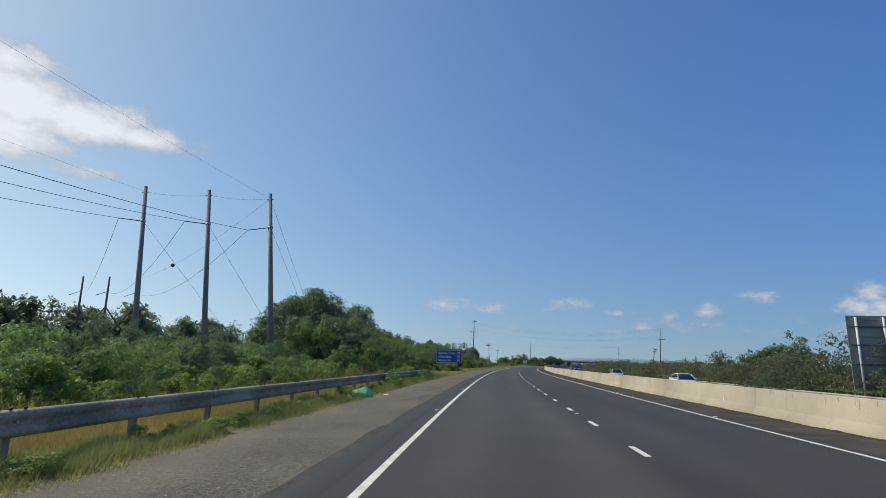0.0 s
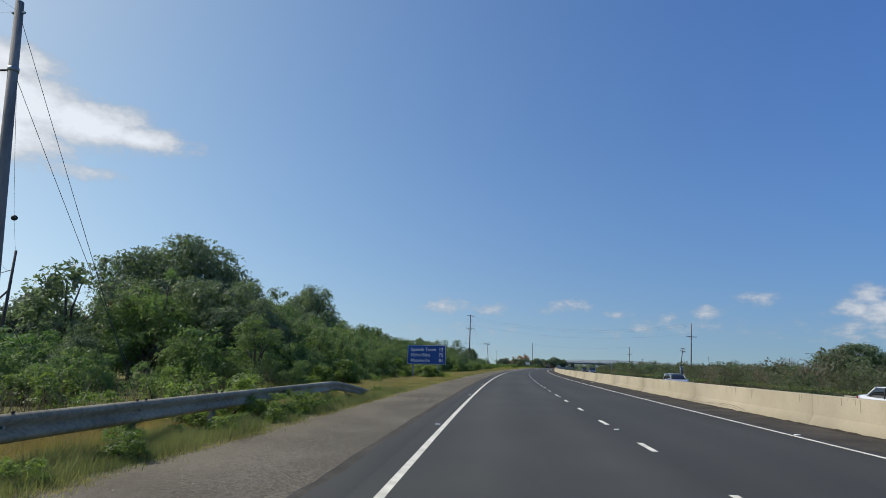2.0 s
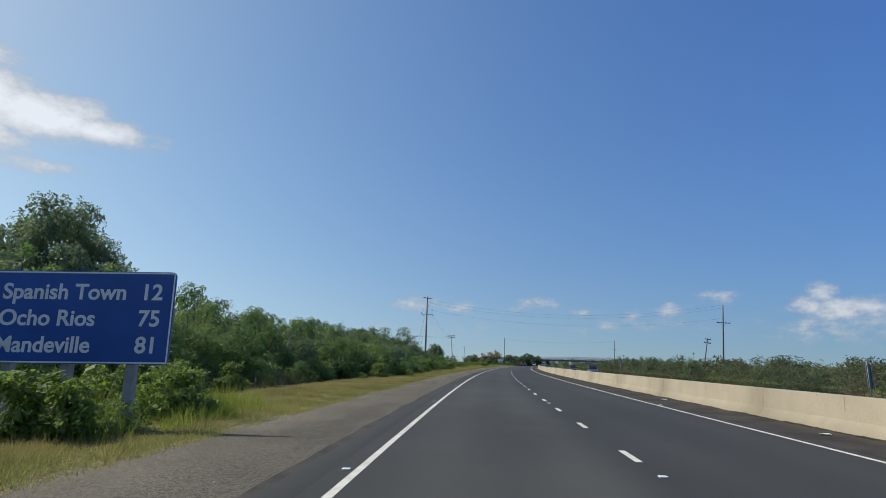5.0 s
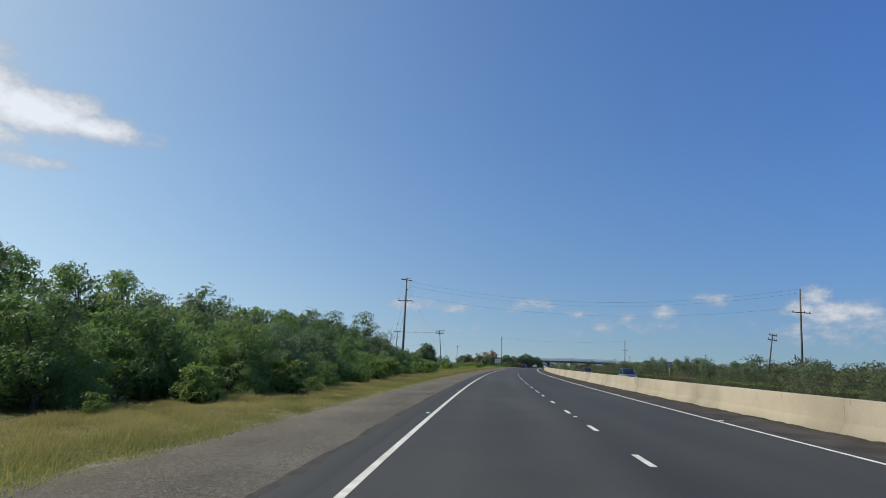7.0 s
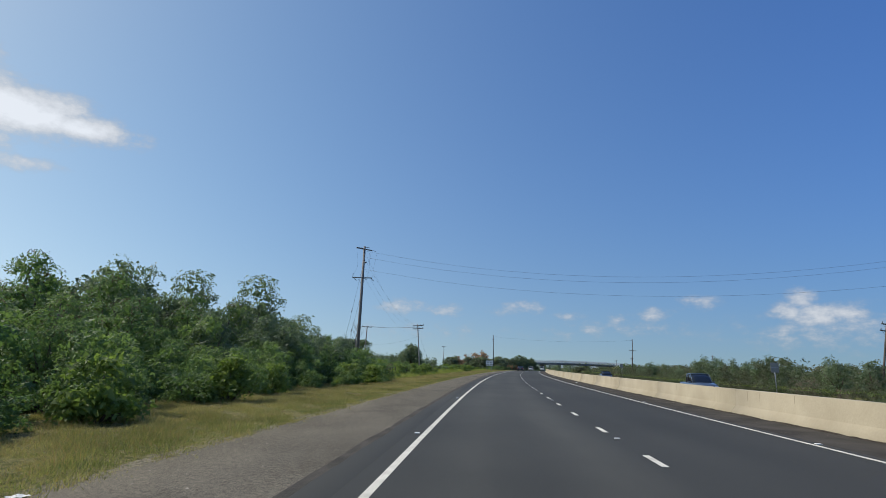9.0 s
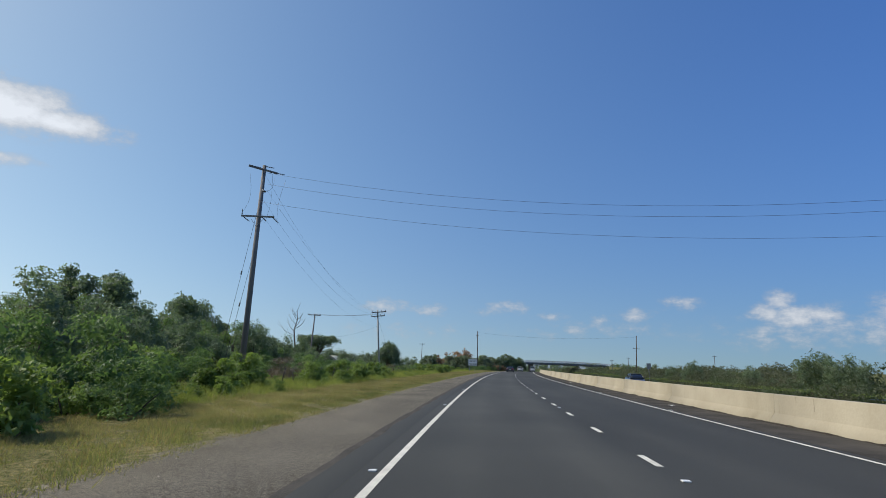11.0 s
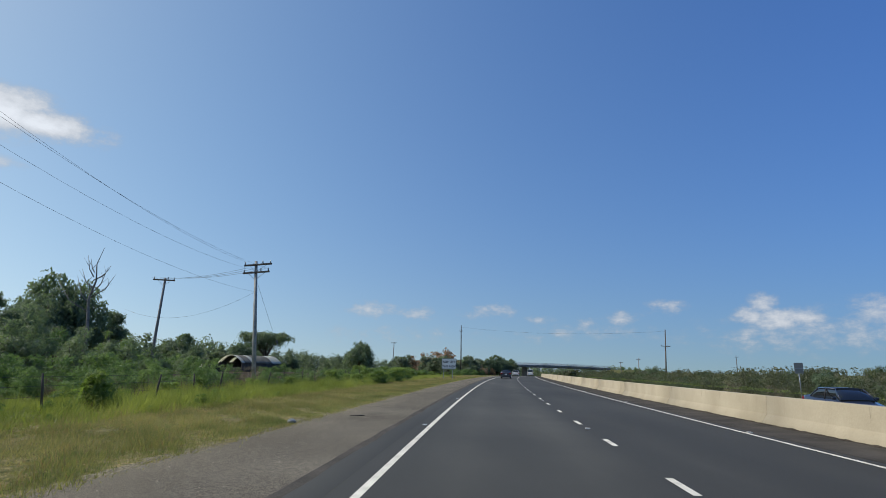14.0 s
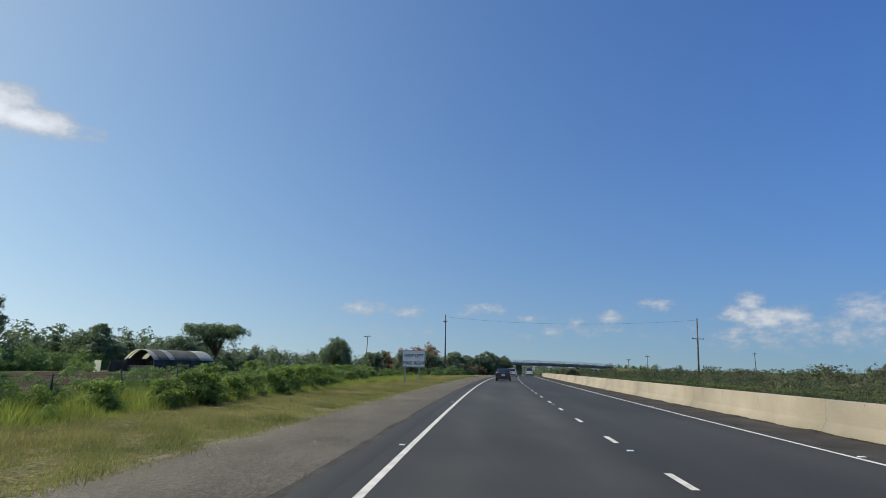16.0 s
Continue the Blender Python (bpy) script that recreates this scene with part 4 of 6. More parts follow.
def angle_pole():
    """Where the line turns across the road: a skewed top arm, dead-end strings and slack jumper wires."""
    p = utility_pole(203.1, -17.15, 16.9, [], POLE_GREY, "tall grey timber utility pole with a skewed top arm", 0.24, 1.3)

    def insulator(a, b, parent):
        a, b = Vector(a), Vector(b)
        pts = [a.lerp(b, i / 8) for i in range(9)]
        part("insulator", tubed(pts, [0.02 if i % 2 else 0.05 for i in range(9)], 7), INSULATOR, parent)

    top = part("cross_arm", boxed(-1.2, 1.2, -0.06, 0.06, -0.07, 0.07, bevel=0.01), POLE_GREY, p, m=pose(0, -0.16, 16.5, 0, 0, 48))
    low = part("cross_arm", boxed(-1.3, 1.3, -0.06, 0.06, -0.06, 0.06, bevel=0.01), POLE_GREY, p, m=pose(0, -0.2, 12.6, 0, 0, 6))
    insulator((-1.15, 0, 0.07), (-0.2, 0.1, 0.12), top)
    insulator((1.15, 0, 0), (1.7, -0.3, -0.06), top)
    insulator((0.1, 0, 0.3), (0.75, -0.3, 0.26), top)
    insulator((-1.25, 0, 0.06), (-1.25, 0, 0.55), low)
    insulator((-1.15, 0, -0.06), (-0.8, 0.5, -0.3), low)
    insulator((0.25, 0, 0), (0.5, 0.5, -0.2), low)
    insulator((1.2, 0, -0.05), (1.45, 0.5, -0.3), low)
    part("fuse_box", tubed([(0.16, -0.2, 14.75), (0.42, -0.26, 14.6)], 0.085, 8), INSULATOR, p)
    for sx in (-0.5, 0.5):
        part("brace", tubed([(sx, -0.24, 12.36), (0, -0.24, 11.75)], 0.016, 5), STEEL, p)
    for a, b, sag in (((1.5, 0.9, 15.95), (1.45, 0.3, 12.1), -0.25), ((0.7, 0.1, 16.2), (0.45, 0.2, 12.2), 0.2), ((-1.25, -0.25, 12.95), (-0.75, -0.8, 15.95), 0.35), ((0.25, -0.2, 14.6), (0.8, 0.3, 15.9), 0.25)):
        a, b = Vector(a), Vector(b)
        mid = [a.lerp(b, i / 12) + Vector((sag * math.sin(math.pi * i / 12), 0, -0.25 * math.sin(math.pi * i / 12))) for i in range(13)]
        part("jumper_wire", tubed(mid, 0.008, 5), WIRE, p)


angle_pole()
utility_pole(194.6, 46.5, 14.45, [(10.7, 1.3, 0.0)], POLE_DARK, "tall timber utility pole behind the hedge", 0.165, 4.4, base=LOW)
utility_pole(204.1, 45.3, 8.05, [(7.0, 0.75, 0.0), (7.8, 0.65, 0.0)], POLE_DARK, "short leaning timber utility pole behind the hedge", 0.135, 11, base=LOW)
utility_pole(362.4, 41.7, 13.6, [(9.2, 1.2, 0.0)], POLE_DARK, "tall timber utility pole behind the hedge", 0.2, 2.6, base=LOW)
utility_pole(375.1, -14.5, 15.0, [(13.2, 0.5, 0.0)], POLE_DARK, "tall dark timber utility pole beside the verge", 0.2)
utility_pole(251.0, -17.8, 10.1, [(9.75, 1.2, 0.25), (9.1, 1.15, 0.1)], POST_GREY, "pale grey square concrete utility pole with two cross-arms", 0.2, -4.0, sides=4)
utility_pole(260.4, -33.4, 10.3, [(10.05, 1.2, 0.0)], POLE_WOOD, P_OLD, 0.17, 3)
utility_pole(400.0, -42.8, 11.2, [(10.9, 1.1, 0.0)], POLE_WOOD, P_OLD, 0.17, 2)
utility_pole(492.2, 99.5, 11.5, [(10.6, 1.0, 0.0)], POLE_DARK, P_OLD, 0.18)
utility_pole(470, 52, 8.9, [(8.2, 0.9, 0.0)], POLE_WOOD, P_OLD, 0.2)
utility_pole(455, 42.5, 6.7, [(6.4, 0.8, 0.0)], POLE_WOOD, P_OLD, 0.2)
for da, za, zb, sg in ((0.0, 16.3, 13.6, 3.0), (0.5, 15.5, 13.0, 2.9), (-0.5, 13.7, 10.8, 2.6)):
    wire(at(203.1 + da, -16.7, za), at(194.6 + da, 47.4, zb), sg, 0.009)
for x, za, zb in ((-1.2, 16.2, 10.05), (1.0, 15.2, 9.4), (-0.7, 14.1, 9.4), (0.0, 12.9, 7.45)):
    wire(at(203.1, -16.7, za), at(251, -18.3 + x, zb), 2.1, 0.006)
for x in (-0.95, 0.0, 0.95):
    wire(at(251, -18.3 + x, 9.5), at(260.4, -33.4 + x, 10.3), 0.35, 0.012)
wire(at(251, -18.3, 7.5), at(262.4, -38.4, 7.2), 1.5, 0.008)
wire(at(375.1, -14.5, 14.4), at(362.4, 42.3, 13.2 + LOW), 1.3, 0.016)


def guy(a, b, r=0.012, bead=0.45):
    """A stay wire with a strain insulator part way down."""
    a, b = Vector(a), Vector(b)
    g = thing("guy_wire", pose(*b), "thin steel guy wire with a strain insulator", "wire", "guy wires")
    part("strand", tubed([v - b for v in sag_points(a, b, 0.1, 8)], r, 5), WIRE, g)
    w, c = (b - a).normalized(), a.lerp(b, bead) - b
    part("insulator", tubed([c - w * 0.18, c - w * 0.1, c, c + w * 0.1, c + w * 0.18], [0.03, 0.07, 0.05, 0.07, 0.03], 8), INSULATOR, g)


guy(at(203.1, -16.7, 15.2), at(206, -20.7, 0), 0.014)
guy(at(203.1, -16.7, 11.6), at(205.5, -20.0, 0), 0.014, 0.5)
guy(at(251, -18.3, 8.4), at(252.5, -15.3, 0), 0.009, 0.6)


# ---- vehicles ----
GLASS = plain("car_glass", (0.012, 0.014, 0.016), 0.05, 0.0, 1.0)
TYRE = plain("tyre_rubber", (0.02, 0.02, 0.02), 0.85)
RIM = plain("alloy_rim", (0.45, 0.46, 0.47), 0.35, 0.8)
RED_LAMP = plain("red_lamp", (0.35, 0.01, 0.015), 0.15, 0.0, 0.6)
HEAD_LAMP = plain("head_lamp", (0.75, 0.77, 0.8), 0.1, 0.0, 0.8)
TRIM = plain("black_trim", (0.018, 0.018, 0.02), 0.6)
PLATE = plain("number_plate", (0.62, 0.64, 0.66), 0.5)
CHROME = plain("chrome", (0.7, 0.7, 0.72), 0.12, 1.0)


def loft(sections, cuts=True):
    """Closed body from cross-sections: (y, [(x, z), ...]) half outlines, mirrored."""
    bm = bmesh.new()
    rings = []
    for y, half in sections:
        pts = [(x, z) for x, z in half] + [(-x, z) for x, z in half[::-1]]
        rings.append([bm.verts.new((x, y, z)) for x, z in pts])
    for a, b in zip(rings, rings[1:]):
        for i in range(len(a)):
            j = (i + 1) % len(a)
            f = bm.faces.new((a[i], a[j], b[j], b[i]))
            f.smooth = True
    bm.faces.new(rings[0])
    bm.faces.new(rings[-1][::-1])
    return bm


def wheel(parent, x, y, r, wid):
    side = 1 if x > 0 else -1
    t = part("wheel", tubed([(x - side * wid, y, r), (x - side * wid * 0.92, y, r), (x - side * wid * 0.08, y, r), (x, y, r)], [r * 0.93, r, r, r * 0.9], 24), TYRE, parent)
    part("rim", tubed([(x - side * 0.03, y, r), (x + side * 0.008, y, r)], [r * 0.62, r * 0.56], 20), RIM, t)


def car(m, length, width, height, paint, label, style="sedan", wheel_r=0.32, group="", rear=True):
    """x right, y ahead, z up; the origin lies on the road under the rear bumper's middle."""
    c = thing("car", m, label, "car" if style != "van" else "van", group)
    w, L, H = width / 2, length, height
    belt = {"sedan": 0.64, "suv": 0.60, "van": 0.56, "pickup": 0.56}[style] * H
    g = 0.19

    def half(k, low, top, tuck=0.0):
        return [(w * k * 0.80, low), (w * k * 0.97, low + 0.05), (w * k, (low + top) * 0.5), (w * k * 0.985, top - 0.12), (w * k * (0.93 - tuck), top - 0.02), (w * k * 0.55, top + 0.015)]

    hood = {"sedan": 0.70, "suv": 0.92, "van": 0.95, "pickup": 0.9}[style]
    tail = {"sedan": 1.12, "suv": 1.0, "van": 1.0, "pickup": 0.98}[style]
    secs = [(0.0, half(0.84, g + 0.18, belt * tail - 0.10)), (0.06, half(0.93, g + 0.06, belt * tail - 0.01)), (0.35, half(0.99, g, belt * tail)), (0.28 * L, half(1.0, g, belt)), (0.68 * L, half(1.0, g, belt)),
            (0.82 * L, half(0.99, g, belt * (hood + 0.12) if style != "van" else belt)), (0.94 * L, half(0.94, g, belt * hood)), (0.985 * L, half(0.84, g + 0.05, belt * hood - 0.08)), (L, half(0.70, g + 0.14, belt * hood - 0.2))]
    body = part("body", loft(secs), paint, c)
    cab = {"sedan": (0.13, 0.27, 0.60, 0.74), "suv": (0.02, 0.08, 0.62, 0.76), "van": (0.015, 0.04, 0.80, 0.93), "pickup": (0.36, 0.40, 0.60, 0.73)}[style]
    k0, k1 = 0.93, 0.72 if style in ("sedan", "suv") else 0.84

    def roofring(y, k, z):
        return (y * L, [(w * k * 0.6, belt - 0.08), (w * k, belt - 0.06), (w * k * 0.985, z - 0.10 if z - 0.1 > belt else belt - 0.03), (w * k * 0.92, max(z - 0.03, belt - 0.02)), (w * k * 0.5, max(z, belt))])

    def cabin(inset, top):
        ks, zz = (k0 - inset, k1 - inset), H - top
        n = 0.003
        return [roofring(cab[0] + n, ks[0], belt + 0.0), roofring((cab[0] + cab[1]) / 2, (ks[0] + ks[1]) / 2 + 0.03, belt + (zz - belt) * 0.62), roofring(cab[1], ks[1] + 0.02, zz - 0.015), roofring((cab[1] + cab[2]) / 2, ks[1] + 0.03, zz),
                roofring(cab[2], ks[1] + 0.02, zz - 0.02), roofring((cab[2] + cab[3]) / 2, (ks[0] + ks[1]) / 2 + 0.03, belt + (zz - belt) * 0.55), roofring(cab[3] - n, ks[0], belt + 0.0)]

    part("cabin_glass", loft(cabin(0.0, 0.02)), GLASS, c, "dark tinted glass")
    rw = w * (k1 + 0.01)
    roof = loft([(cab[1] * L - 0.02, [(rw * 0.7, H - 0.06), (rw, H - 0.05), (rw * 0.9, H - 0.012), (rw * 0.5, H)]), ((cab[1] + cab[2]) / 2 * L, [(rw * 0.7, H - 0.06), (rw * 1.03, H - 0.06), (rw * 0.92, H + 0.0), (rw * 0.5, H + 0.015)]),
                 (cab[2] * L + 0.02, [(rw * 0.7, H - 0.07), (rw, H - 0.06), (rw * 0.9, H - 0.02), (rw * 0.5, H - 0.008)])])
    part("roof", roof, paint, c)
    for sx in (-1, 1):
        for a, b in ((cab[0], cab[1]), (cab[3], cab[2])):
            part("pillar", tubed([(sx * w * k0 * 0.985, a * L, belt - 0.02), (sx * rw * 0.98, b * L, H - 0.05)], [0.036, 0.03], 6), paint, c)
        part("pillar", tubed([(sx * w * k0 * 1.0, (cab[1] * 0.45 + cab[2] * 0.55) * L, belt - 0.02), (sx * rw * 1.02, (cab[1] * 0.5 + cab[2] * 0.5) * L, H - 0.05)], [0.03, 0.028], 6), TRIM, c)
        mir = part("mirror", boxed(sx * (w + 0.09) - 0.09, sx * (w + 0.09) + 0.09, cab[3] * L - 0.32, cab[3] * L - 0.2, belt - 0.02, belt + 0.12, bevel=0.03), paint, c)
        zt = belt * tail
        if style == "van":
            part("tail_lamp", boxed(sx * w * 0.88 - 0.06, sx * w * 0.88 + 0.06, -0.02, 0.08, 0.72, 1.12, bevel=0.015), RED_LAMP, c)
        else:
            part("tail_lamp", boxed(sx * w * 0.78 - 0.17, sx * w * 0.78 + 0.15, -0.012, 0.09, zt - 0.27, zt - 0.10, bevel=0.03), RED_LAMP, c)
        part("head_lamp", boxed(sx * w * 0.70 - 0.17, sx * w * 0.70 + 0.13, L - 0.17, L - 0.015, belt * hood - 0.25, belt * hood - 0.12, bevel=0.03), HEAD_LAMP, c)
    part("rear_bumper", boxed(-w * 0.86, w * 0.86, -0.035, 0.14, g + 0.10, g + 0.30, bevel=0.03), TRIM if style != "sedan" else paint, c)
    part("diffuser", boxed(-w * 0.72, w * 0.72, -0.04, 0.1, g + 0.06, g + 0.14, bevel=0.015), TRIM, c)
    part("front_grille", boxed(-w * 0.55, w * 0.55, L - 0.06, L + 0.012, g + 0.18, g + 0.36, bevel=0.02), TRIM, c)
    part("number_plate", boxed(-0.19, 0.19, -0.052, -0.036, belt * tail * 0.62, belt * tail * 0.62 + 0.12, bevel=0.004), PLATE, c)
    part("emblem", tubed([(0, -0.03, belt * tail - 0.13), (0, 0.02, belt * tail - 0.13)], 0.05, 10), CHROME, c)
    for y in (0.19 * L, 0.81 * L):
        for x in (-w + 0.02, w - 0.02):
            wheel(c, x, y, wheel_r, 0.2)
    if style == "pickup":
        part("bed_rim", frame_ring(-w * 0.9, w * 0.9, 0.12, 0.33 * L, 0, 0.05), paint, c, m=pose(0, 0, belt * tail + 0.03, -90, 0, 0) @ pose(0, 0, 0, 180, 0, 0))
    return c


NAVY = plain("metallic_grey_blue_paint", (0.035, 0.040, 0.060), 0.3, 0.5, 1.0)
WHITE = plain("white_paint", (0.72, 0.73, 0.74), 0.3, 0.0, 1.0)
SILVER = plain("silver_paint", (0.50, 0.52, 0.54), 0.3, 0.5, 1.0)
BLUE_GREY = plain("blue_grey_paint", (0.10, 0.13, 0.17), 0.3, 0.4, 1.0)
ONWARD, ONCOMING = "cars ahead on the highway", "cars on the far carriageway"
car(spot(301.6, 2.0), 4.6, 1.80, 1.42, NAVY, "dark blue-grey sedan driving on the asphalt lane", "sedan", 0.32, ONWARD)
car(spot(357, 2.6), 4.5, 1.82, 1.66, WHITE, "white sport utility car on the asphalt lane", "suv", 0.35, ONWARD)
car(spot(374, 6.3), 4.7, 1.72, 2.0, WHITE, "white minibus in the overtaking lane", "van", 0.33, ONWARD)
car(spot(59.0, 19.5, LOW, spin=180), 4.4, 1.70, 1.46, WHITE, "white sedan on the oncoming carriageway", "sedan", 0.31, ONCOMING)
car(spot(95, 19.5, LOW, spin=180), 4.4, 1.75, 1.50, SILVER, "silver hatchback on the oncoming carriageway", "suv", 0.31, ONCOMING)
car(spot(189, 19.5, LOW, spin=180), 5.2, 1.85, 1.78, BLUE_GREY, "blue-grey pickup truck on the oncoming carriageway", "pickup", 0.38, ONCOMING)
car(spot(240.5, 19.3, LOW, spin=180), 4.6, 1.80, 1.52, NAVY, "dark blue-grey sedan on the oncoming carriageway", "sedan", 0.33, ONCOMING)


# ---- bridge ----
def bridge():
    a, b = Vector(at(463.2, -0.5)), Vector(at(526, 43))
    b.z = a.z
    way = (b - a).normalized()
    base = a + way * -3
    L = (b - a).length + 8
    ang = math.degrees(math.atan2(way.y, way.x))
    br = thing("road_bridge", pose(base.x, base.y, 0, 0, 0, ang), "grey concrete road bridge over the highway", "bridge")
    slope = -0.009

    def z(x):
        return 3.75 + slope * (x - 3) + 0.30 * (1 - (2 * x / L - 1) ** 2)

    deck = bmesh.new()
    for y0, y1, lo, hi in ((0, 9, -0.75, -0.35), (0.5, 8.5, -1.22, -0.75), (-0.15, 0.12, -0.6, -0.05)):
        rings = [[deck.verts.new((x, y, z(x) + h)) for y, h in ((y0, lo), (y1, lo), (y1, hi), (y0, hi))] for x in np.linspace(0, L, 15)]
        for p, q in zip(rings, rings[1:]):
            for k in range(4):
                deck.faces.new((p[k], p[k - 1], q[k - 1], q[k]))
        deck.faces.new(rings[0])
        deck.faces.new(rings[-1][::-1])
    conc = material("grey_concrete", (0.20, 0.20, 0.20), (0.34, 0.34, 0.33), scale=0.3, rough=0.9, fine=0.3, bump_scale=5)
    part("deck", deck, conc, br)
    for x in np.arange(0, L, 3.0):
        part("rail_post", boxed(x - 0.06, x + 0.06, -0.06, 0.06, z(x) - 0.06, z(x) + 0.85), STEEL, br)
    for h in (0.28, 0.56, 0.84):
        part("hand_rail", tubed([(x, 0, z(x) + h) for x in np.linspace(0, L, 15)], 0.045, 6), STEEL, br)
    for x in (12,):
        part("pier", boxed(x - 0.28, x + 0.28, 3.0, 6.0, -6, z(x) - 1.2), conc, br)


bridge()


# ---- hut in the field ----
def hut():
    h = thing("field_hut", pose(-23.8, 343.1, -0.45, 0, 0, 63), "long low shed with a vaulted roof of dark and pale sheets", "shed")
    wall_m = material("dark_boards", (0.04, 0.038, 0.036), (0.10, 0.09, 0.08), scale=1.5, rough=0.95, fine=0.4, stretch=(1, 1, 0.2))
    pale = leafage("pale_fibreglass", (0.66, 0.67, 0.61), (0.84, 0.84, 0.77), rough=0.6, sheer=0.6, per_object=0.1, island=0.0, tint=(1.1, 1.1, 1.0))
    dull = material("rusted_zinc", (0.11, 0.11, 0.09), (0.20, 0.19, 0.155), scale=0.8, rough=0.9, spec=0.08, fine=0.4)
    half, eave, ridge, long = 3.7, 2.45, 4.25, 6.6

    def arch(y):
        return eave + (ridge - eave) * (1 - abs(y / half) ** 2.1)

    for y in (-half + 0.25, half - 0.25):
        part("wall", boxed(-long, long, y - 0.08, y + 0.08, -0.4, arch(y) - 0.06), wall_m, h)
    part("wall", boxed(long - 0.16, long, -half + 0.33, half - 0.33, -0.4, eave), wall_m, h)
    part("wall", boxed(-long, -long + 0.16, -half + 0.33, half - 0.33, -0.4, 1.5), wall_m, h)
    for x in (-long + 0.2, -2.2, 2.2, long - 0.2):
        part("rib", tubed([(x, y, arch(y) - 0.1) for y in np.linspace(-half + 0.3, half - 0.3, 13)], 0.05, 6), POST_WOOD, h)
    ys = np.linspace(-half, half, 15)
    x = -long - 0.2
    for wid, mat in ((0.95, pale), (1.1, dull), (1.2, dull), (1.15, pale), (1.3, dull), (1.6, dull), (1.5, dull), (1.4, dull), (1.6, pale), (1.6, pale)):
        v, f = [], []
        n = 11
        for deep in (0.0, -0.02):
            for i, xx in enumerate(np.linspace(x, x + wid + 0.04, n)):
                for y in ys:
                    v.append((xx, y, arch(y) + 0.03 * (i % 2) + deep + (0.012 if mat is pale else 0.0)))
        k, off = len(ys), n * len(ys)
        for i in range(n - 1):
            for j in range(k - 1):
                q = i * k + j
                f += [(q, q + k, q + k + 1, q + 1), (off + q, off + q + 1, off + q + k + 1, off + q + k)]
        for i in range(n - 1):
            for j in (0, k - 1):
                q = i * k + j
                f.append((q, off + q, off + q + k, q + k))
        part("roof_sheet", mesh_from("roof_sheet", v, f, mat), None, h)
        x += wid
    part("annex_wall", boxed(-10.0, -6.62, 2.9, 3.05, -0.4, 2.1, bevel=0.02), wall_m, h)
    part("door", boxed(-10.9, -9.75, 5.4, 5.5, -0.3, 2.25, bevel=0.01), pale, h, "pale sheet-metal door leaning open")


hut()


# ---- fence, litter ----
fence = thing("wire_fence", Matrix.Identity(4), "old wire fence on dark leaning timber posts", "fence")
_heads = []
for s in np.arange(196, 262, 2.75):
    s += random.uniform(-0.4, 0.4)
    d = -11.5 - 0.3 * math.sin(s * 0.06) + random.uniform(-0.15, 0.15)
    h = random.uniform(0.95, 1.25)
    q = part("post", tubed([(0, 0, -0.3), (random.uniform(-0.03, 0.03), 0.0, h * 0.6), (random.uniform(-0.05, 0.05), 0.02, h)], [0.04, 0.036, 0.03], 7), POST_WOOD, fence, m=spot(s, d, 0, tilt=random.uniform(-11, 11), lean=random.uniform(-8, 8)))
    _heads.append((s, d))
for z in (0.45, 0.75, 1.02):
    part("strand", tubed([at(s, d, z) for s, d in _heads], 0.006, 4), WIRE, fence)

sheet = thing("plastic_sheet", spot(22.1, -3.75), "crumpled pale green plastic sheet on the verge", "litter")
_bm = bmesh.new()
bmesh.ops.create_icosphere(_bm, subdivisions=4, radius=1.0)
for v in _bm.verts:
    q = v.co.copy()
    # flat taut facets between a few creases, finer crumples on top
    taut = max(q.dot(Vector(n).normalized()) for n in ((0.2, -0.7, 0.6), (0.9, -0.3, 0.45), (-0.7, -0.5, 0.3), (0.1, 0.6, 0.8), (-0.4, 0.1, 0.9), (0.8, 0.6, 0.1), (-0.9, 0.4, 0.1), (0.3, -0.9, -0.2), (0.75, -0.55, -0.3), (-0.5, -0.8, -0.2), (-0.6, 0.7, -0.3), (0.4, 0.8, -0.4)))
    k = 0.86 / max(taut, 0.6) * (1.0 + 0.07 * noise.noise(q * 2.6)) - 0.05 * abs(noise.noise(q * 5.0)) - 0.02 * abs(noise.noise(q * 12.0))
    peak = 0.05 * math.exp(-((q.x - 0.35) ** 2 + q.y ** 2) / 0.2) * max(q.z, 0)
    v.co = Vector((q.x * 0.45 * k, q.y * 0.36 * k, max(q.z * 0.25 * k + 0.10 + peak, -0.02)))
_green = leafage("green_plastic", (0.20, 0.58, 0.36), (0.30, 0.70, 0.47), rough=0.42, sheer=0.45, per_object=0.0, island=0.0, tint=(0.9, 1.1, 0.9))
part("sheet", _bm, _green, sheet)
_bm = bmesh.new()
bmesh.ops.create_grid(_bm, x_segments=14, y_segments=8, size=1.0)
for v in _bm.verts:
    v.co = Vector((v.co.x * 0.32 - 0.52, v.co.y * 0.22, 0.06 + 0.10 * noise.noise(v.co * 2.3)))
part("flap", _bm, _green, sheet)
bag = thing("plastic_bag", spot(222.1, -3.6), "crumpled clear plastic bag at the verge's edge", "litter")
_bm = bmesh.new()
bmesh.ops.create_icosphere(_bm, subdivisions=3, radius=1.0)
for v in _bm.verts:
    q = v.co.copy()
    k = 1 + 0.3 * noise.noise(q * 2.7)
    v.co = Vector((q.x * 0.11 * k, q.y * 0.08 * k, max(q.z * 0.065 * k + 0.04, 0)))
part("film", _bm, plain("pale_plastic", (0.20, 0.22, 0.22), 0.35), bag)
stick = thing("dry_stick", spot(70.0, -3.98, 0.05, spin=3), "pale dry stick lying in the verge grass", "litter")
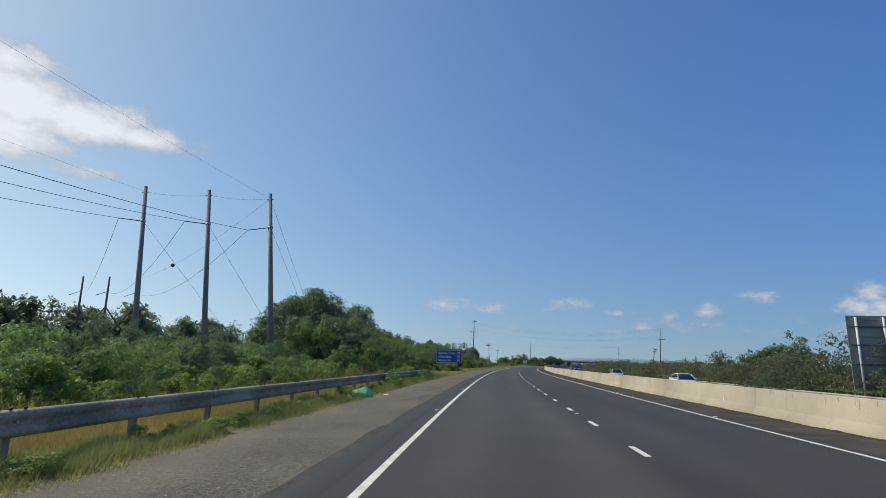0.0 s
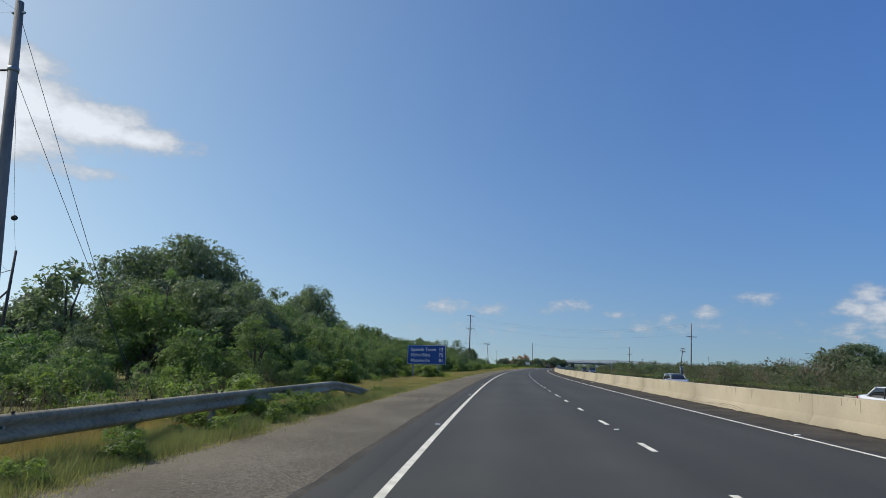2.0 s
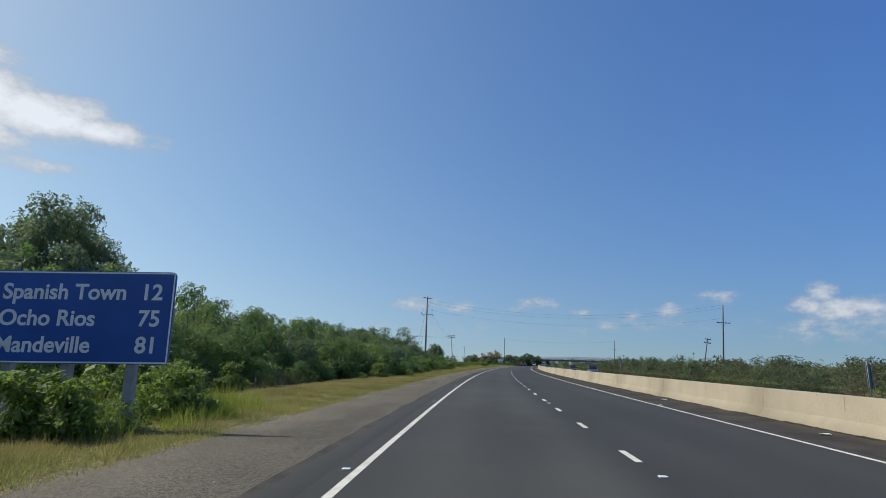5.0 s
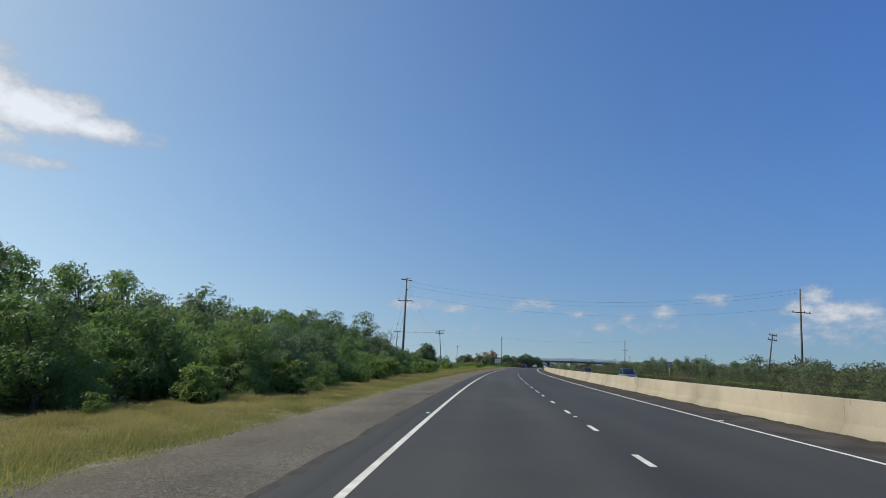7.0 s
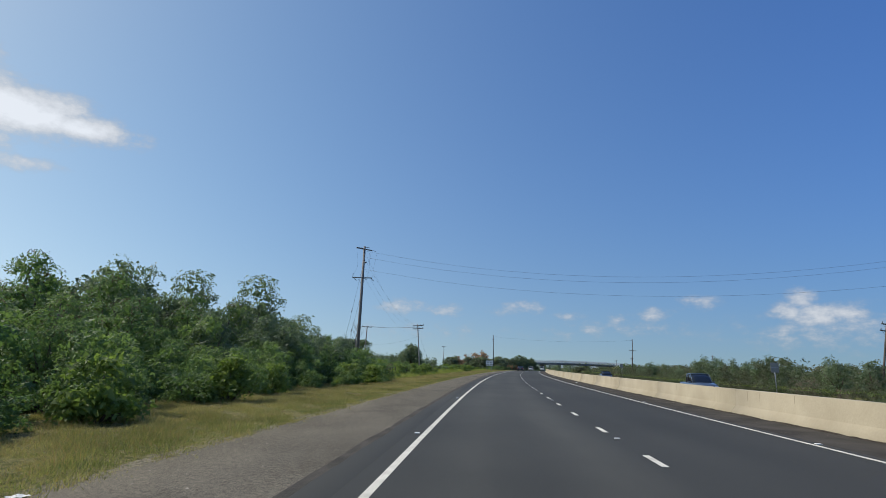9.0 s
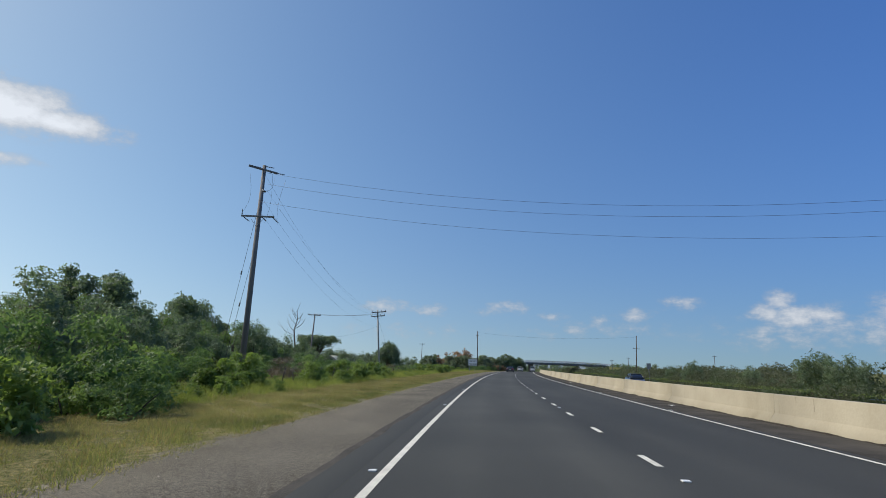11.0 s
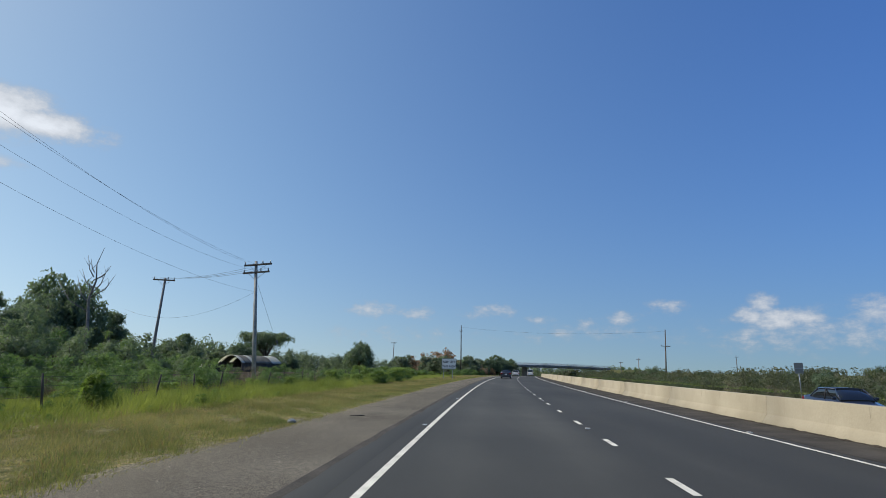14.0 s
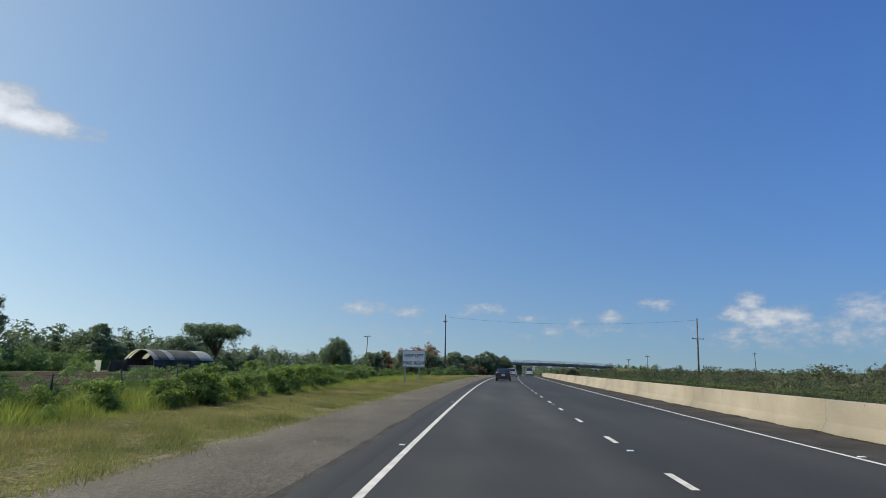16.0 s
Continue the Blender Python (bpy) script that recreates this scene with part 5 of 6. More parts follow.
part("stick", tubed([(-0.16, 0, 0.06), (0, 0.02, 0.07), (0.15, 0.0, 0.065)], [0.014, 0.018, 0.012], 7), plain("pale_wood", (0.55, 0.47, 0.33), 0.8), stick)
bar = thing("metal_bar", spot(224.55, -2.48, 0.005, spin=2), "thin dark metal bar lying on the shoulder", "litter")
part("bar", tubed([(-0.22, 0, 0.012), (0.22, 0.02, 0.012)], 0.012, 6), TRIM, bar)
wrapper = thing("plastic_wrapper", spot(20.1, -3.73), "crumpled yellow plastic wrapper at the verge's edge", "litter")
_bm = bmesh.new()
bmesh.ops.create_icosphere(_bm, subdivisions=2, radius=1.0)
for v in _bm.verts:
    q = v.co.copy()
    k = 1 + 0.35 * noise.noise(q * 2.2 + Vector((3, 1, 0)))
    v.co = Vector((q.x * 0.11 * k, q.y * 0.08 * k, max(q.z * 0.11 * k + 0.09, 0)))
part("wrapper", _bm, plain("yellow_plastic", (0.62, 0.50, 0.05), 0.4), wrapper)
_scrap = plain("white_scrap", (0.7, 0.7, 0.66), 0.7)
for s, d, k in ((23.6, -3.05, 1.0), (79.5, 8.9, 1.2), (86, 8.8, 1.0), (121, -3.45, 0.5), (139, -3.5, 0.9), (186.5, 8.7, 1.0), (218, 8.9, 1.2), (9.5, -4.0, 0.9), (97, 8.9, 0.9)):
    sc = thing("paper_scrap", spot(s, d, 0.008, spin=random.uniform(0, 180)), "small pale scrap of litter on the ground", "litter", "litter scraps")
    _bm = bmesh.new()
    bmesh.ops.create_grid(_bm, x_segments=4, y_segments=4, size=0.1 * k)
    for v in _bm.verts:
        v.co.z = 0.02 + 0.03 * noise.noise(v.co * 14 + Vector((s, d, 0)))
    part("scrap", _bm, _scrap, sc)
# ---- plants ----
rng = np.random.default_rng(11)


def leaves(centres, normals, size, slim=0.45, bend=0.0):
    """Pointed leaves, one triangle each."""
    n = len(centres)
    r = rng.normal(size=(n, 3))
    u = np.cross(normals, r)
    u /= np.linalg.norm(u, axis=1)[:, None] + 1e-9
    v = np.cross(normals, u)
    s = (size * rng.uniform(0.6, 1.35, n))[:, None]
    drop = np.array([0, 0, -1.0]) * s * bend
    a, b, c = centres - u * s * 0.35 + v * s * slim * 0.6, centres - u * s * 0.35 - v * s * slim * 0.6, centres + u * s * 0.7 + drop
    return np.stack([a, b, c], 1).reshape(-1, 3), np.arange(3 * n).reshape(n, 3)


def unit(a):
    return a / (np.linalg.norm(a, axis=1)[:, None] + 1e-9)


def cloud(blobs, n, size, slim=0.45, shell=0.55, up=0.5, bend=0.1, shoots=0.42, per=13):
    """Leaves in sprays on twigs, over the open skins of the lumps (centre, radii), with larger leaves inside."""
    c = np.array([b[0] for b in blobs], float)
    r = np.array([b[1] for b in blobs], float)
    w = (r[:, 0] * r[:, 1] + r[:, 1] * r[:, 2]) ** 1.0
    inner = int(n * 0.12)
    m = max((n - inner) // per, 4)
    # twig ends, mostly where no other lump covers them
    big_m = int(m * 2.4)
    k = rng.choice(len(blobs), big_m, p=w / w.sum())
    q = unit(rng.normal(size=(big_m, 3)) + np.array([0, 0, 0.18]))
    rad = rng.uniform(0.72, 1.06, big_m)
    rad = np.where(rng.random(big_m) < shoots * 0.35, rng.uniform(1.02, 1.34, big_m), rad)
    p = c[k] + q * r[k] * rad[:, None]
    if big_m * len(blobs) < 3000000:
        near = np.full(big_m, 9.0)
        for j in range(len(blobs)):
            near = np.minimum(near, np.where(k == j, 9.0, np.linalg.norm((p - c[j]) / r[j], axis=1)))
        free = np.argsort(np.where(near > 0.82, 0.0, 1.0) + rng.random(big_m) * 1.12)[:m]
    else:
        free = np.arange(m)
    p, q, rk = p[free], q[free], r[k[free]]
    face = unit(q * 0.75 + rng.normal(size=(m, 3)) * 0.38 + np.array([0, 0, up + 0.25]))
    way = q * 0.8 + rng.normal(size=(m, 3)) * 0.5 + np.array([0, 0, 0.15])
    way = unit(way - face * (way * face).sum(1)[:, None])
    side = np.cross(face, way)
    reach = (size * rng.uniform(1.7, 3.4, m))
    j = np.repeat(np.arange(m), per)
    u = rng.uniform(-1, 1, len(j))
    v = rng.uniform(-1, 1, len(j)) * (1 - 0.55 * np.abs(u))
    pos = p[j] + way[j] * (u * reach[j])[:, None] + side[j] * (v * 0.62 * reach[j])[:, None] + face[j] * (rng.normal(size=len(j)) * size * 0.22)[:, None]
    pos[:, 2] -= (0.08 + bend) * reach[j] * (u * u + v * v * 0.4)
    nrm = unit(face[j] + rng.normal(size=(len(j), 3)) * 0.42)
    # larger leaves deep inside close the crown
    k = rng.choice(len(blobs), inner, p=w / w.sum())
    qi = unit(rng.normal(size=(inner, 3)))
    pi = c[k] + qi * r[k] * rng.uniform(0.3, 0.78, inner)[:, None]
    pos, nrm = np.concatenate([pos, pi]), np.concatenate([nrm, unit(qi + rng.normal(size=(inner, 3)) * 0.7)])
    sz = np.concatenate([np.full(len(j), size), np.full(inner, size * 2.1)])
    keep = pos[:, 2] > 0.02
    return leaves(pos[keep], nrm[keep], sz[keep], slim, bend)


def lumps(n, rx, rz, base, low=0.35, small=0.15, large=0.36):
    """Lumps heaped into an uneven crown, wider than high."""
    out = []
    for i in range(n):
        a, k = rng.uniform(0, 6.283), math.sqrt(rng.random())
        x, y = rx * 0.72 * k * math.cos(a), rx * 0.72 * k * math.sin(a)
        z = base + rz * (low + (1 - low) * rng.random() * (1 - 0.55 * k * k))
        s = rx * rng.uniform(small, large)
        out.append(((x, y, z), (s, s, s * rng.uniform(0.6, 0.9))))
    return out


def fit_height(blobs, h):
    """Stretches the heap so that its top stands at h."""
    k = h / max(c[2] + r[2] for c, r in blobs)
    return [((c[0], c[1], c[2] * k), (r[0], r[1], r[2] * k)) for c, r in blobs]


def limbs(blobs, trunk_r, fork, trunk_to=(0, 0), top=None, n=9):
    bm = bmesh.new()
    f = Vector((trunk_to[0], trunk_to[1], fork))
    tube(bm, [(0, 0, -0.4), (trunk_to[0] * 0.4, trunk_to[1] * 0.4, fork * 0.5), f], [trunk_r * 1.25, trunk_r, trunk_r * 0.85], 9)
    for (c, r) in blobs[:n]:
        c = Vector(c)
        mid = f.lerp(c, 0.5) + Vector((rng.normal() * 0.25, rng.normal() * 0.25, 0.12 * (c - f).length))
        tube(bm, [f - Vector((0, 0, trunk_r)), mid, c], [trunk_r * 0.55, trunk_r * 0.33, trunk_r * 0.1], 6)
    return bm


def to_mesh(name, bm, mat):
    me = bpy.data.meshes.new(name)
    bm.to_mesh(me)
    bm.free()
    me.materials.append(mat)
    return me


PLANTS = {}


def plant_kind(key, count, make):
    PLANTS[key] = [make() for _ in range(count)]


def shrub_kind(h, w, n, size, mat, slim, lump_n=15):
    def make():
        b = lumps(lump_n, w / 2, h * 0.72, 0.0, 0.12)
        b += [((rng.uniform(-.25, .25) * w, rng.uniform(-.25, .25) * w, h * rng.uniform(0.75, 0.9)), (w * 0.13, w * 0.13, h * 0.14)) for _ in range(4)]
        b = fit_height(b, h)
        me = mesh_from("crown", *cloud(b, n, size, slim, 0.5, 0.4, 0.15), mat)
        bm = bmesh.new()
        for (c, r) in b[:6]:
            tube(bm, [(c[0] * 0.15, c[1] * 0.15, -0.1), (c[0] * 0.6, c[1] * 0.6, c[2] * 0.55), c], [0.05, 0.035, 0.012], 5)
        return [("crown", me), ("stem", to_mesh("stem", bm, BARK))]
    return make


def tree_kind(h, w, n, size, mat, slim, fork, lump_n=16, low=0.0, dry=0.0, shell=0.5, trunk=0.2, shoots=0.36, small=0.15, large=0.36):
    def make():
        b = lumps(lump_n, w / 2, (h - fork * 0.8) * 0.82, fork * 0.8, low, small, large)
        b = fit_height(b, h)
        me = mesh_from("crown", *cloud(b, n, size, slim, shell, 0.45, 0.2, shoots), mat)
        out = [("crown", me), ("trunk", to_mesh("trunk", limbs(b, trunk, fork, n=10), BARK))]
        if dry:
            pods = [((c[0], c[1], c[2] + r[2] * 0.5), (r[0] * 0.9, r[1] * 0.9, r[2] * 0.7)) for c, r in b if c[2] > h * 0.5]
            out.append(("seed_pod", mesh_from("seed_pod", *cloud(pods or b, int(n * dry), size * 0.9, 0.25, 0.7, 0.0, 0.6), LEAF_DRY)))
        return out
    return make


plant_kind("scrub", 5, shrub_kind(2.6, 3.6, 4200, 0.115, LEAF_SCRUB, 0.5, 26))
plant_kind("scrub_back", 4, shrub_kind(2.6, 3.6, 1500, 0.19, LEAF_SCRUB, 0.46, 20))
plant_kind("weed", 5, shrub_kind(1.25, 2.0, 1900, 0.085, LEAF_BRIGHT, 0.5, 18))
plant_kind("dry_scrub", 2, shrub_kind(1.7, 2.6, 2600, 0.15, LEAF_TWIG, 0.12, 20))
plant_kind("broad", 4, shrub_kind(1.7, 2.4, 2400, 0.13, LEAF_BRIGHT, 0.6, 18))
plant_kind("hedge", 5, shrub_kind(2.6, 4.4, 3400, 0.125, LEAF_GREY, 0.34, 30))
plant_kind("hedge_back", 3, shrub_kind(2.6, 4.4, 1200, 0.20, LEAF_GREY, 0.38, 22))
plant_kind("hedge_green", 4, shrub_kind(2.6, 4.4, 3400, 0.125, LEAF_HEDGE, 0.34, 30))
plant_kind("hedge_green_back", 3, shrub_kind(2.6, 4.4, 1200, 0.20, LEAF_HEDGE, 0.38, 22))
plant_kind("hedge_dry", 2, shrub_kind(2.3, 4.0, 2600, 0.16, LEAF_TWIG, 0.10, 24))
plant_kind("feather", 5, tree_kind(6.2, 5.4, 10000, 0.14, LEAF_SCRUB, 0.42, 1.0, 34, 0.0, 0.04))
plant_kind("feather_back", 4, tree_kind(6.2, 5.4, 3700, 0.23, LEAF_SCRUB, 0.42, 1.0, 28, 0.0, 0.05))
plant_kind("feather_dark", 4, tree_kind(6.2, 5.4, 9000, 0.15, LEAF_DARK, 0.48, 1.0, 32, 0.0, 0.0))
plant_kind("feather_dark_back", 3, tree_kind(6.2, 5.4, 3500, 0.24, LEAF_DARK, 0.48, 1.0, 28, 0.0, 0.0))
plant_kind("sparse_tree", 3, tree_kind(9.5, 4.4, 5600, 0.16, LEAF_DARK, 0.42, 3.0, 26, 0.0, 0.05, 0.5, 0.14, 0.6, 0.18, 0.40))


def dome_kind(h, w, n, size, mat, fork):
    """A broad tree whose foliage stands in clumps over a full dome."""
    def make():
        b = []
        for i in range(64):
            z = 1 - 1.12 * (i + 0.5) / 64
            a, rr = i * 2.39996 + rng.uniform(-0.3, 0.3), math.sqrt(max(0, 1 - z * z))
            k = rng.uniform(0.58, 0.98) * (1 + 0.10 * math.sin(2 * a + 1))
            s = w * rng.uniform(0.07, 0.14)
            b.append(((rr * k * math.cos(a) * w / 2, rr * k * math.sin(a) * w / 2, h * 0.30 + z * k * h * 0.66), (s, s, s * 0.85)))
        b += [((rng.uniform(-.2, .2) * w, rng.uniform(-.2, .2) * w, h * rng.uniform(0.3, 0.6)), (w * 0.17, w * 0.17, h * 0.14)) for _ in range(8)]
        b = fit_height(b, h)
        rng.shuffle(b)
        return [("crown", mesh_from("crown", *cloud([(tuple(c), tuple(r)) for c, r in b], n, size, 0.48, 0.66, 0.45, 0.2, 0.14), mat)), ("trunk", to_mesh("trunk", limbs(b, 0.4, fork, n=12), BARK))]
    return make


plant_kind("mango", 2, dome_kind(10.3, 12.0, 50000, 0.20, LEAF_DARK, 1.6))
plant_kind("mango_back", 2, dome_kind(10.3, 12.0, 16000, 0.34, LEAF_DARK, 1.6))
plant_kind("open_tree", 3, tree_kind(9.5, 7.5, 11000, 0.24, LEAF_DARK, 0.48, 3.4, 18, 0.15, 0.0, 0.5, 0.26, 0.2))
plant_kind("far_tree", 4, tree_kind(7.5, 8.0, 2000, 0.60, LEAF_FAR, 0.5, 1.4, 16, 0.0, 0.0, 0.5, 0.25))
plant_kind("orange_tree", 2, tree_kind(8.5, 9.5, 1800, 0.50, LEAF_ORANGE, 0.5, 1.4, 16, 0.0, 0.0, 0.5, 0.25))


def umbrella_kind():
    b = [((rng.uniform(-6.5, 6.5), rng.uniform(-5, 5), rng.uniform(9.4, 11.6)), (2.4, 2.4, 1.1)) for _ in range(20)] + [((5.5, 0, 10.6), (3.2, 3, 1.4)), ((-4, 0, 8.0), (3.4, 3, 2.2)), ((-1.5, 1, 8.4), (3.6, 3, 1.8)), ((-6, 1, 4.6), (3.8, 3.2, 2.8)), ((-10, 1, 4.0), (3.4, 3, 2.8)), ((-7.5, 0, 6.6), (3.0, 3, 2.0))]
    return [("crown", mesh_from("crown", *cloud(b, 13000, 0.42, 0.5, 0.4), LEAF_DARK)), ("trunk", to_mesh("trunk", limbs(b, 0.5, 4.5, n=14), BARK))]


plant_kind("umbrella", 1, umbrella_kind)
LABELS = {
    "scrub": ("shrub", "dense green thorny scrub bush on the roadside", "shrub", "scrub bushes"),
    "weed": ("weed_clump", "low bright green leafy weeds on the verge", "weeds", "verge weeds"),
    "dry_scrub": ("dry_bush", "bare brown twiggy dry bush behind the fence", "shrub", "dry bushes"),
    "broad": ("broadleaf_bush", "low broad-leaved bright green bush", "shrub", "broad-leaved bushes"),
    "hedge": ("hedge_bush", "dusty grey-green bush beyond the far carriageway", "shrub", "bushes beyond the far carriageway"),
    "hedge_green": ("hedge_bush", "green bush beyond the far carriageway", "shrub", "bushes beyond the far carriageway"),
    "feather": ("thicket_tree", "feathery green thicket tree with brown seed pods", "tree", "thicket trees"),
    "feather_dark": ("thicket_tree", "dark green thicket tree with dense foliage", "tree", "thicket trees"),
    "mango": ("broad_tree", "large dark green broad-crowned tree", "tree", "large trees"),
    "hedge_dry": ("hedge_bush", "bare brown twiggy bush beyond the far carriageway", "shrub", "bushes beyond the far carriageway"),
    "sparse_tree": ("sparse_tree", "slender tree with a thin open crown above the thicket", "tree", "thicket trees"),
    "open_tree": ("open_tree", "dark tree with open layered crown", "tree", "large trees"),
    "far_tree": ("woodland_tree", "dark green woodland tree in the distance", "tree", "woodland trees"),
    "orange_tree": ("dry_tree", "woodland tree with dry orange-brown foliage", "tree", "woodland trees"),
    "umbrella": ("umbrella_tree", "wide flat-topped dark tree behind the field", "tree", "large trees"),
}


def grow(key, s, d, scale=1.0, tall=1.0, z=0.0, spin=None, which=None):
    name, label, cat, group = LABELS[key]
    if key == "scrub" and d < -40:
        name, label, group = "field_bush", "green bush at the far side of the field", "field bushes"
    elif key == "scrub" and s > 174:
        name, label, group = "fence_bush", "loose green bush behind the wire fence", "bushes behind the fence"
    near_tree = key == "mango" and s < 285
    kinds = PLANTS[key + "_back" if not near_tree and key + "_back" in PLANTS and (abs(d) > 38 or d > 32.5 or s > 285 or (s < 165 and d < -20.5)) else key]
    parts = kinds[int(rng.integers(len(kinds))) if which is None else which]
    x, y, h = at(s, d, z)
    m = pose(x, y, h, 0, 0, rng.uniform(0, 360) if spin is None else spin) @ Matrix.Diagonal((scale, scale, scale * tall, 1))
    ob = thing(name, Matrix.Identity(4), label, cat, group)
    ob.matrix_basis = m
    for pn, me in parts:
        o = part(pn, me, None, ob)
        if pn in ("stem", "seed_pod"):
            tagged(o, kind="stuff")
    return ob


R = rng.uniform
# scrub behind the rail, rising away from the road
for s in np.arange(-16, 54, 2.7):
    front = -10.0 - 0.13 * max(s - 10, 0)
    for row, (dd, sc) in enumerate(((0, 0.70), (-2.6, 0.86), (-5.6, 0.92), (-9.4, 1.0), (-14, 1.05), (-20, 1.15))):
        if row > 2 and rng.random() < 0.25:
            continue
        grow("scrub", s + R(-1.2, 1.2), front - 1.2 + dd + R(-0.8, 0.8), sc * R(0.85, 1.15), R(0.85, 1.1))
for s in np.arange(-4, 58, 3.0):
    grow("weed", s + R(-1, 1), -9.0 - 0.06 * max(s - 10, 0) + R(-0.8, 0.8), R(0.6, 1.1), R(0.8, 1.1))
    if rng.random() < 0.45:
        grow("broad", s + R(-1, 1), -9.8 - 0.1 * max(s - 10, 0) + R(-0.8, 0.8), R(0.6, 1.0), R(0.8, 1.1))
    grow("scrub", s + R(-1, 1), -9.9 - 0.1 * max(s - 10, 0) + R(-0.8, 0.8), R(0.45, 0.7), R(0.8, 1.1))
for s, d, sc in ((42.4, -5.4, 1.0), (44.3, -4.2, 0.62), (43.2, -4.25, 0.58), (45.3, -4.1, 0.5), (41.0, -5.5, 0.9), (43.6, -5.6, 1.05), (42.2, -4.1, 0.5), (49.5, -5.6, 0.4), (52.5, -5.9, 0.45), (56, -8, 0.7), (39.5, -6.6, 0.75), (54.5, -4.3, 0.35)):
    grow("weed", s, d, sc, 0.85)
for s in np.arange(-9, 48, 0.95):
    if rng.random() < 0.85:
        grow("weed", s + R(-0.5, 0.5), -4.15 + R(-0.3, 0.2), R(0.22, 0.44), R(0.55, 0.9))
for s, d, sc in ((31.0, -4.3, 0.37), (32.1, -4.2, 0.27), (30.2, -4.3, 0.22), (38.0, -4.9, 0.2)):
    grow("scrub", s, d, sc, 1.0)
for s, d, sc in ((14, -13.5, 0.42), (21, -15, 0.5), (26, -13.2, 0.4), (33, -15.5, 0.5), (39, -15, 0.46), (45, -16.5, 0.5), (30, -19, 0.55), (18, -20, 0.55)):
    grow("feather_dark" if rng.random() < 0.6 else "feather", s, d, sc, R(0.9, 1.1))
# large tree and the thicket beyond it
grow("mango", 65.8, -22.0, 0.90, 1.12, spin=20, which=0)
grow("mango", 61.5, -16.2, 0.66, 0.95, which=1)
grow("feather", 56, -15, 0.5)
grow("feather_dark", 55, -20, 0.52)
for s in np.arange(57, 178, 4.3):
    foot = -10.2 + 0.9 * math.sin(s * 0.11) + float(np.interp(s, [110, 130], [0.0, 1.6]))
    edge = foot - float(np.interp(s, [130, 155], [0.0, 1.6]))
    crest = np.interp(s, [57, 66, 78, 88, 100, 112, 126, 134, 142, 150, 158, 166, 172, 178], [6.0, 6.2, 6.2, 6.2, 6.2, 6.0, 5.6, 5.7, 5.5, 5.5, 6.5, 6.9, 5.4, 4.4]) / 6.2
    kind = "feather" if s < 112 else ("feather_dark" if rng.random() < 0.5 else "feather")
    grow(kind, s + R(-1, 1), edge - 1.6 + R(-0.6, 0.6), 0.66 * crest * R(0.85, 1.1), R(0.85, 1.0))
    grow("feather", s + 2 + R(-1, 1), edge - 4.6 + R(-0.8, 0.8), 0.80 * crest * R(0.88, 1.1), R(0.9, 1.05))
    grow(kind, s + R(-1, 1), edge - 8.3 + R(-1, 1), 1.0 * crest * R(0.92, 1.04), R(0.95, 1.05))
    grow("feather", s + 2.1 + R(-0.8, 0.8), edge - 10.4 + R(-0.8, 0.8), 0.94 * crest * R(0.92, 1.02), R(1.0, 1.1))
    if rng.random() < 0.6:
        grow("feather_dark", s + R(-1, 1), edge - 13 + R(-1, 1), 1.06 * crest * R(0.9, 1.05), R(0.95, 1.06))
    grow("scrub", s + R(-1, 1), foot + 0.1 + R(-0.5, 0.5), R(0.4, 0.8), R(0.8, 1.15))
    grow("scrub", s + 2 + R(-1, 1), foot - 1.5 + R(-0.4, 0.4), R(0.8, 1.0), R(0.9, 1.15))
    grow("scrub", s + R(-1.5, 1.5), foot - 3.2 + R(-0.5, 0.5), R(0.95, 1.2), R(1.0, 1.2))
    if rng.random() < 0.5:
        grow("weed", s + R(-2, 2), foot + 1.2 + R(-0.4, 0.4), R(0.4, 0.8), R(0.7, 1.1))
    if rng.random() < 0.4:
        grow("broad", s + R(-2, 2), foot + 1.1 + R(-0.4, 0.4), R(0.6, 1.0), R(0.9, 1.2))
grow("mango", 109.4, -29.4, 0.96, 1.29, spin=100, which=1)
grow("sparse_tree", 90.5, -25, 1.0, 1.0, which=0)
grow("sparse_tree", 77.5, -20.6, 0.86, 1.0, which=1)
grow("sparse_tree", 97, -24, 0.82, 1.0, which=2)
for s, d, sc in ((169.5, -15.2, 1.22), (166, -18, 1.18), (176, -14.5, 0.86), (182, -15, 0.78), (188, -16, 0.66)):
    grow("feather_dark", s, d, sc, 1.0)
for s, d, sc in ((83.2, -8.6, 0.9), (86.5, -6.4, 1.0), (87.5, -8.5, 1.1), (88.8, -7.2, 0.8), (86.0, -10, 1.1), (84.6, -5.6, 0.5), (87.6, -6.0, 0.7), (83.0, -5.65, 0.62), (83.7, -5.2, 0.5), (82.8, -6.3, 0.7)):
    grow("broad" if rng.random() < 0.5 else "weed", s, d, sc)
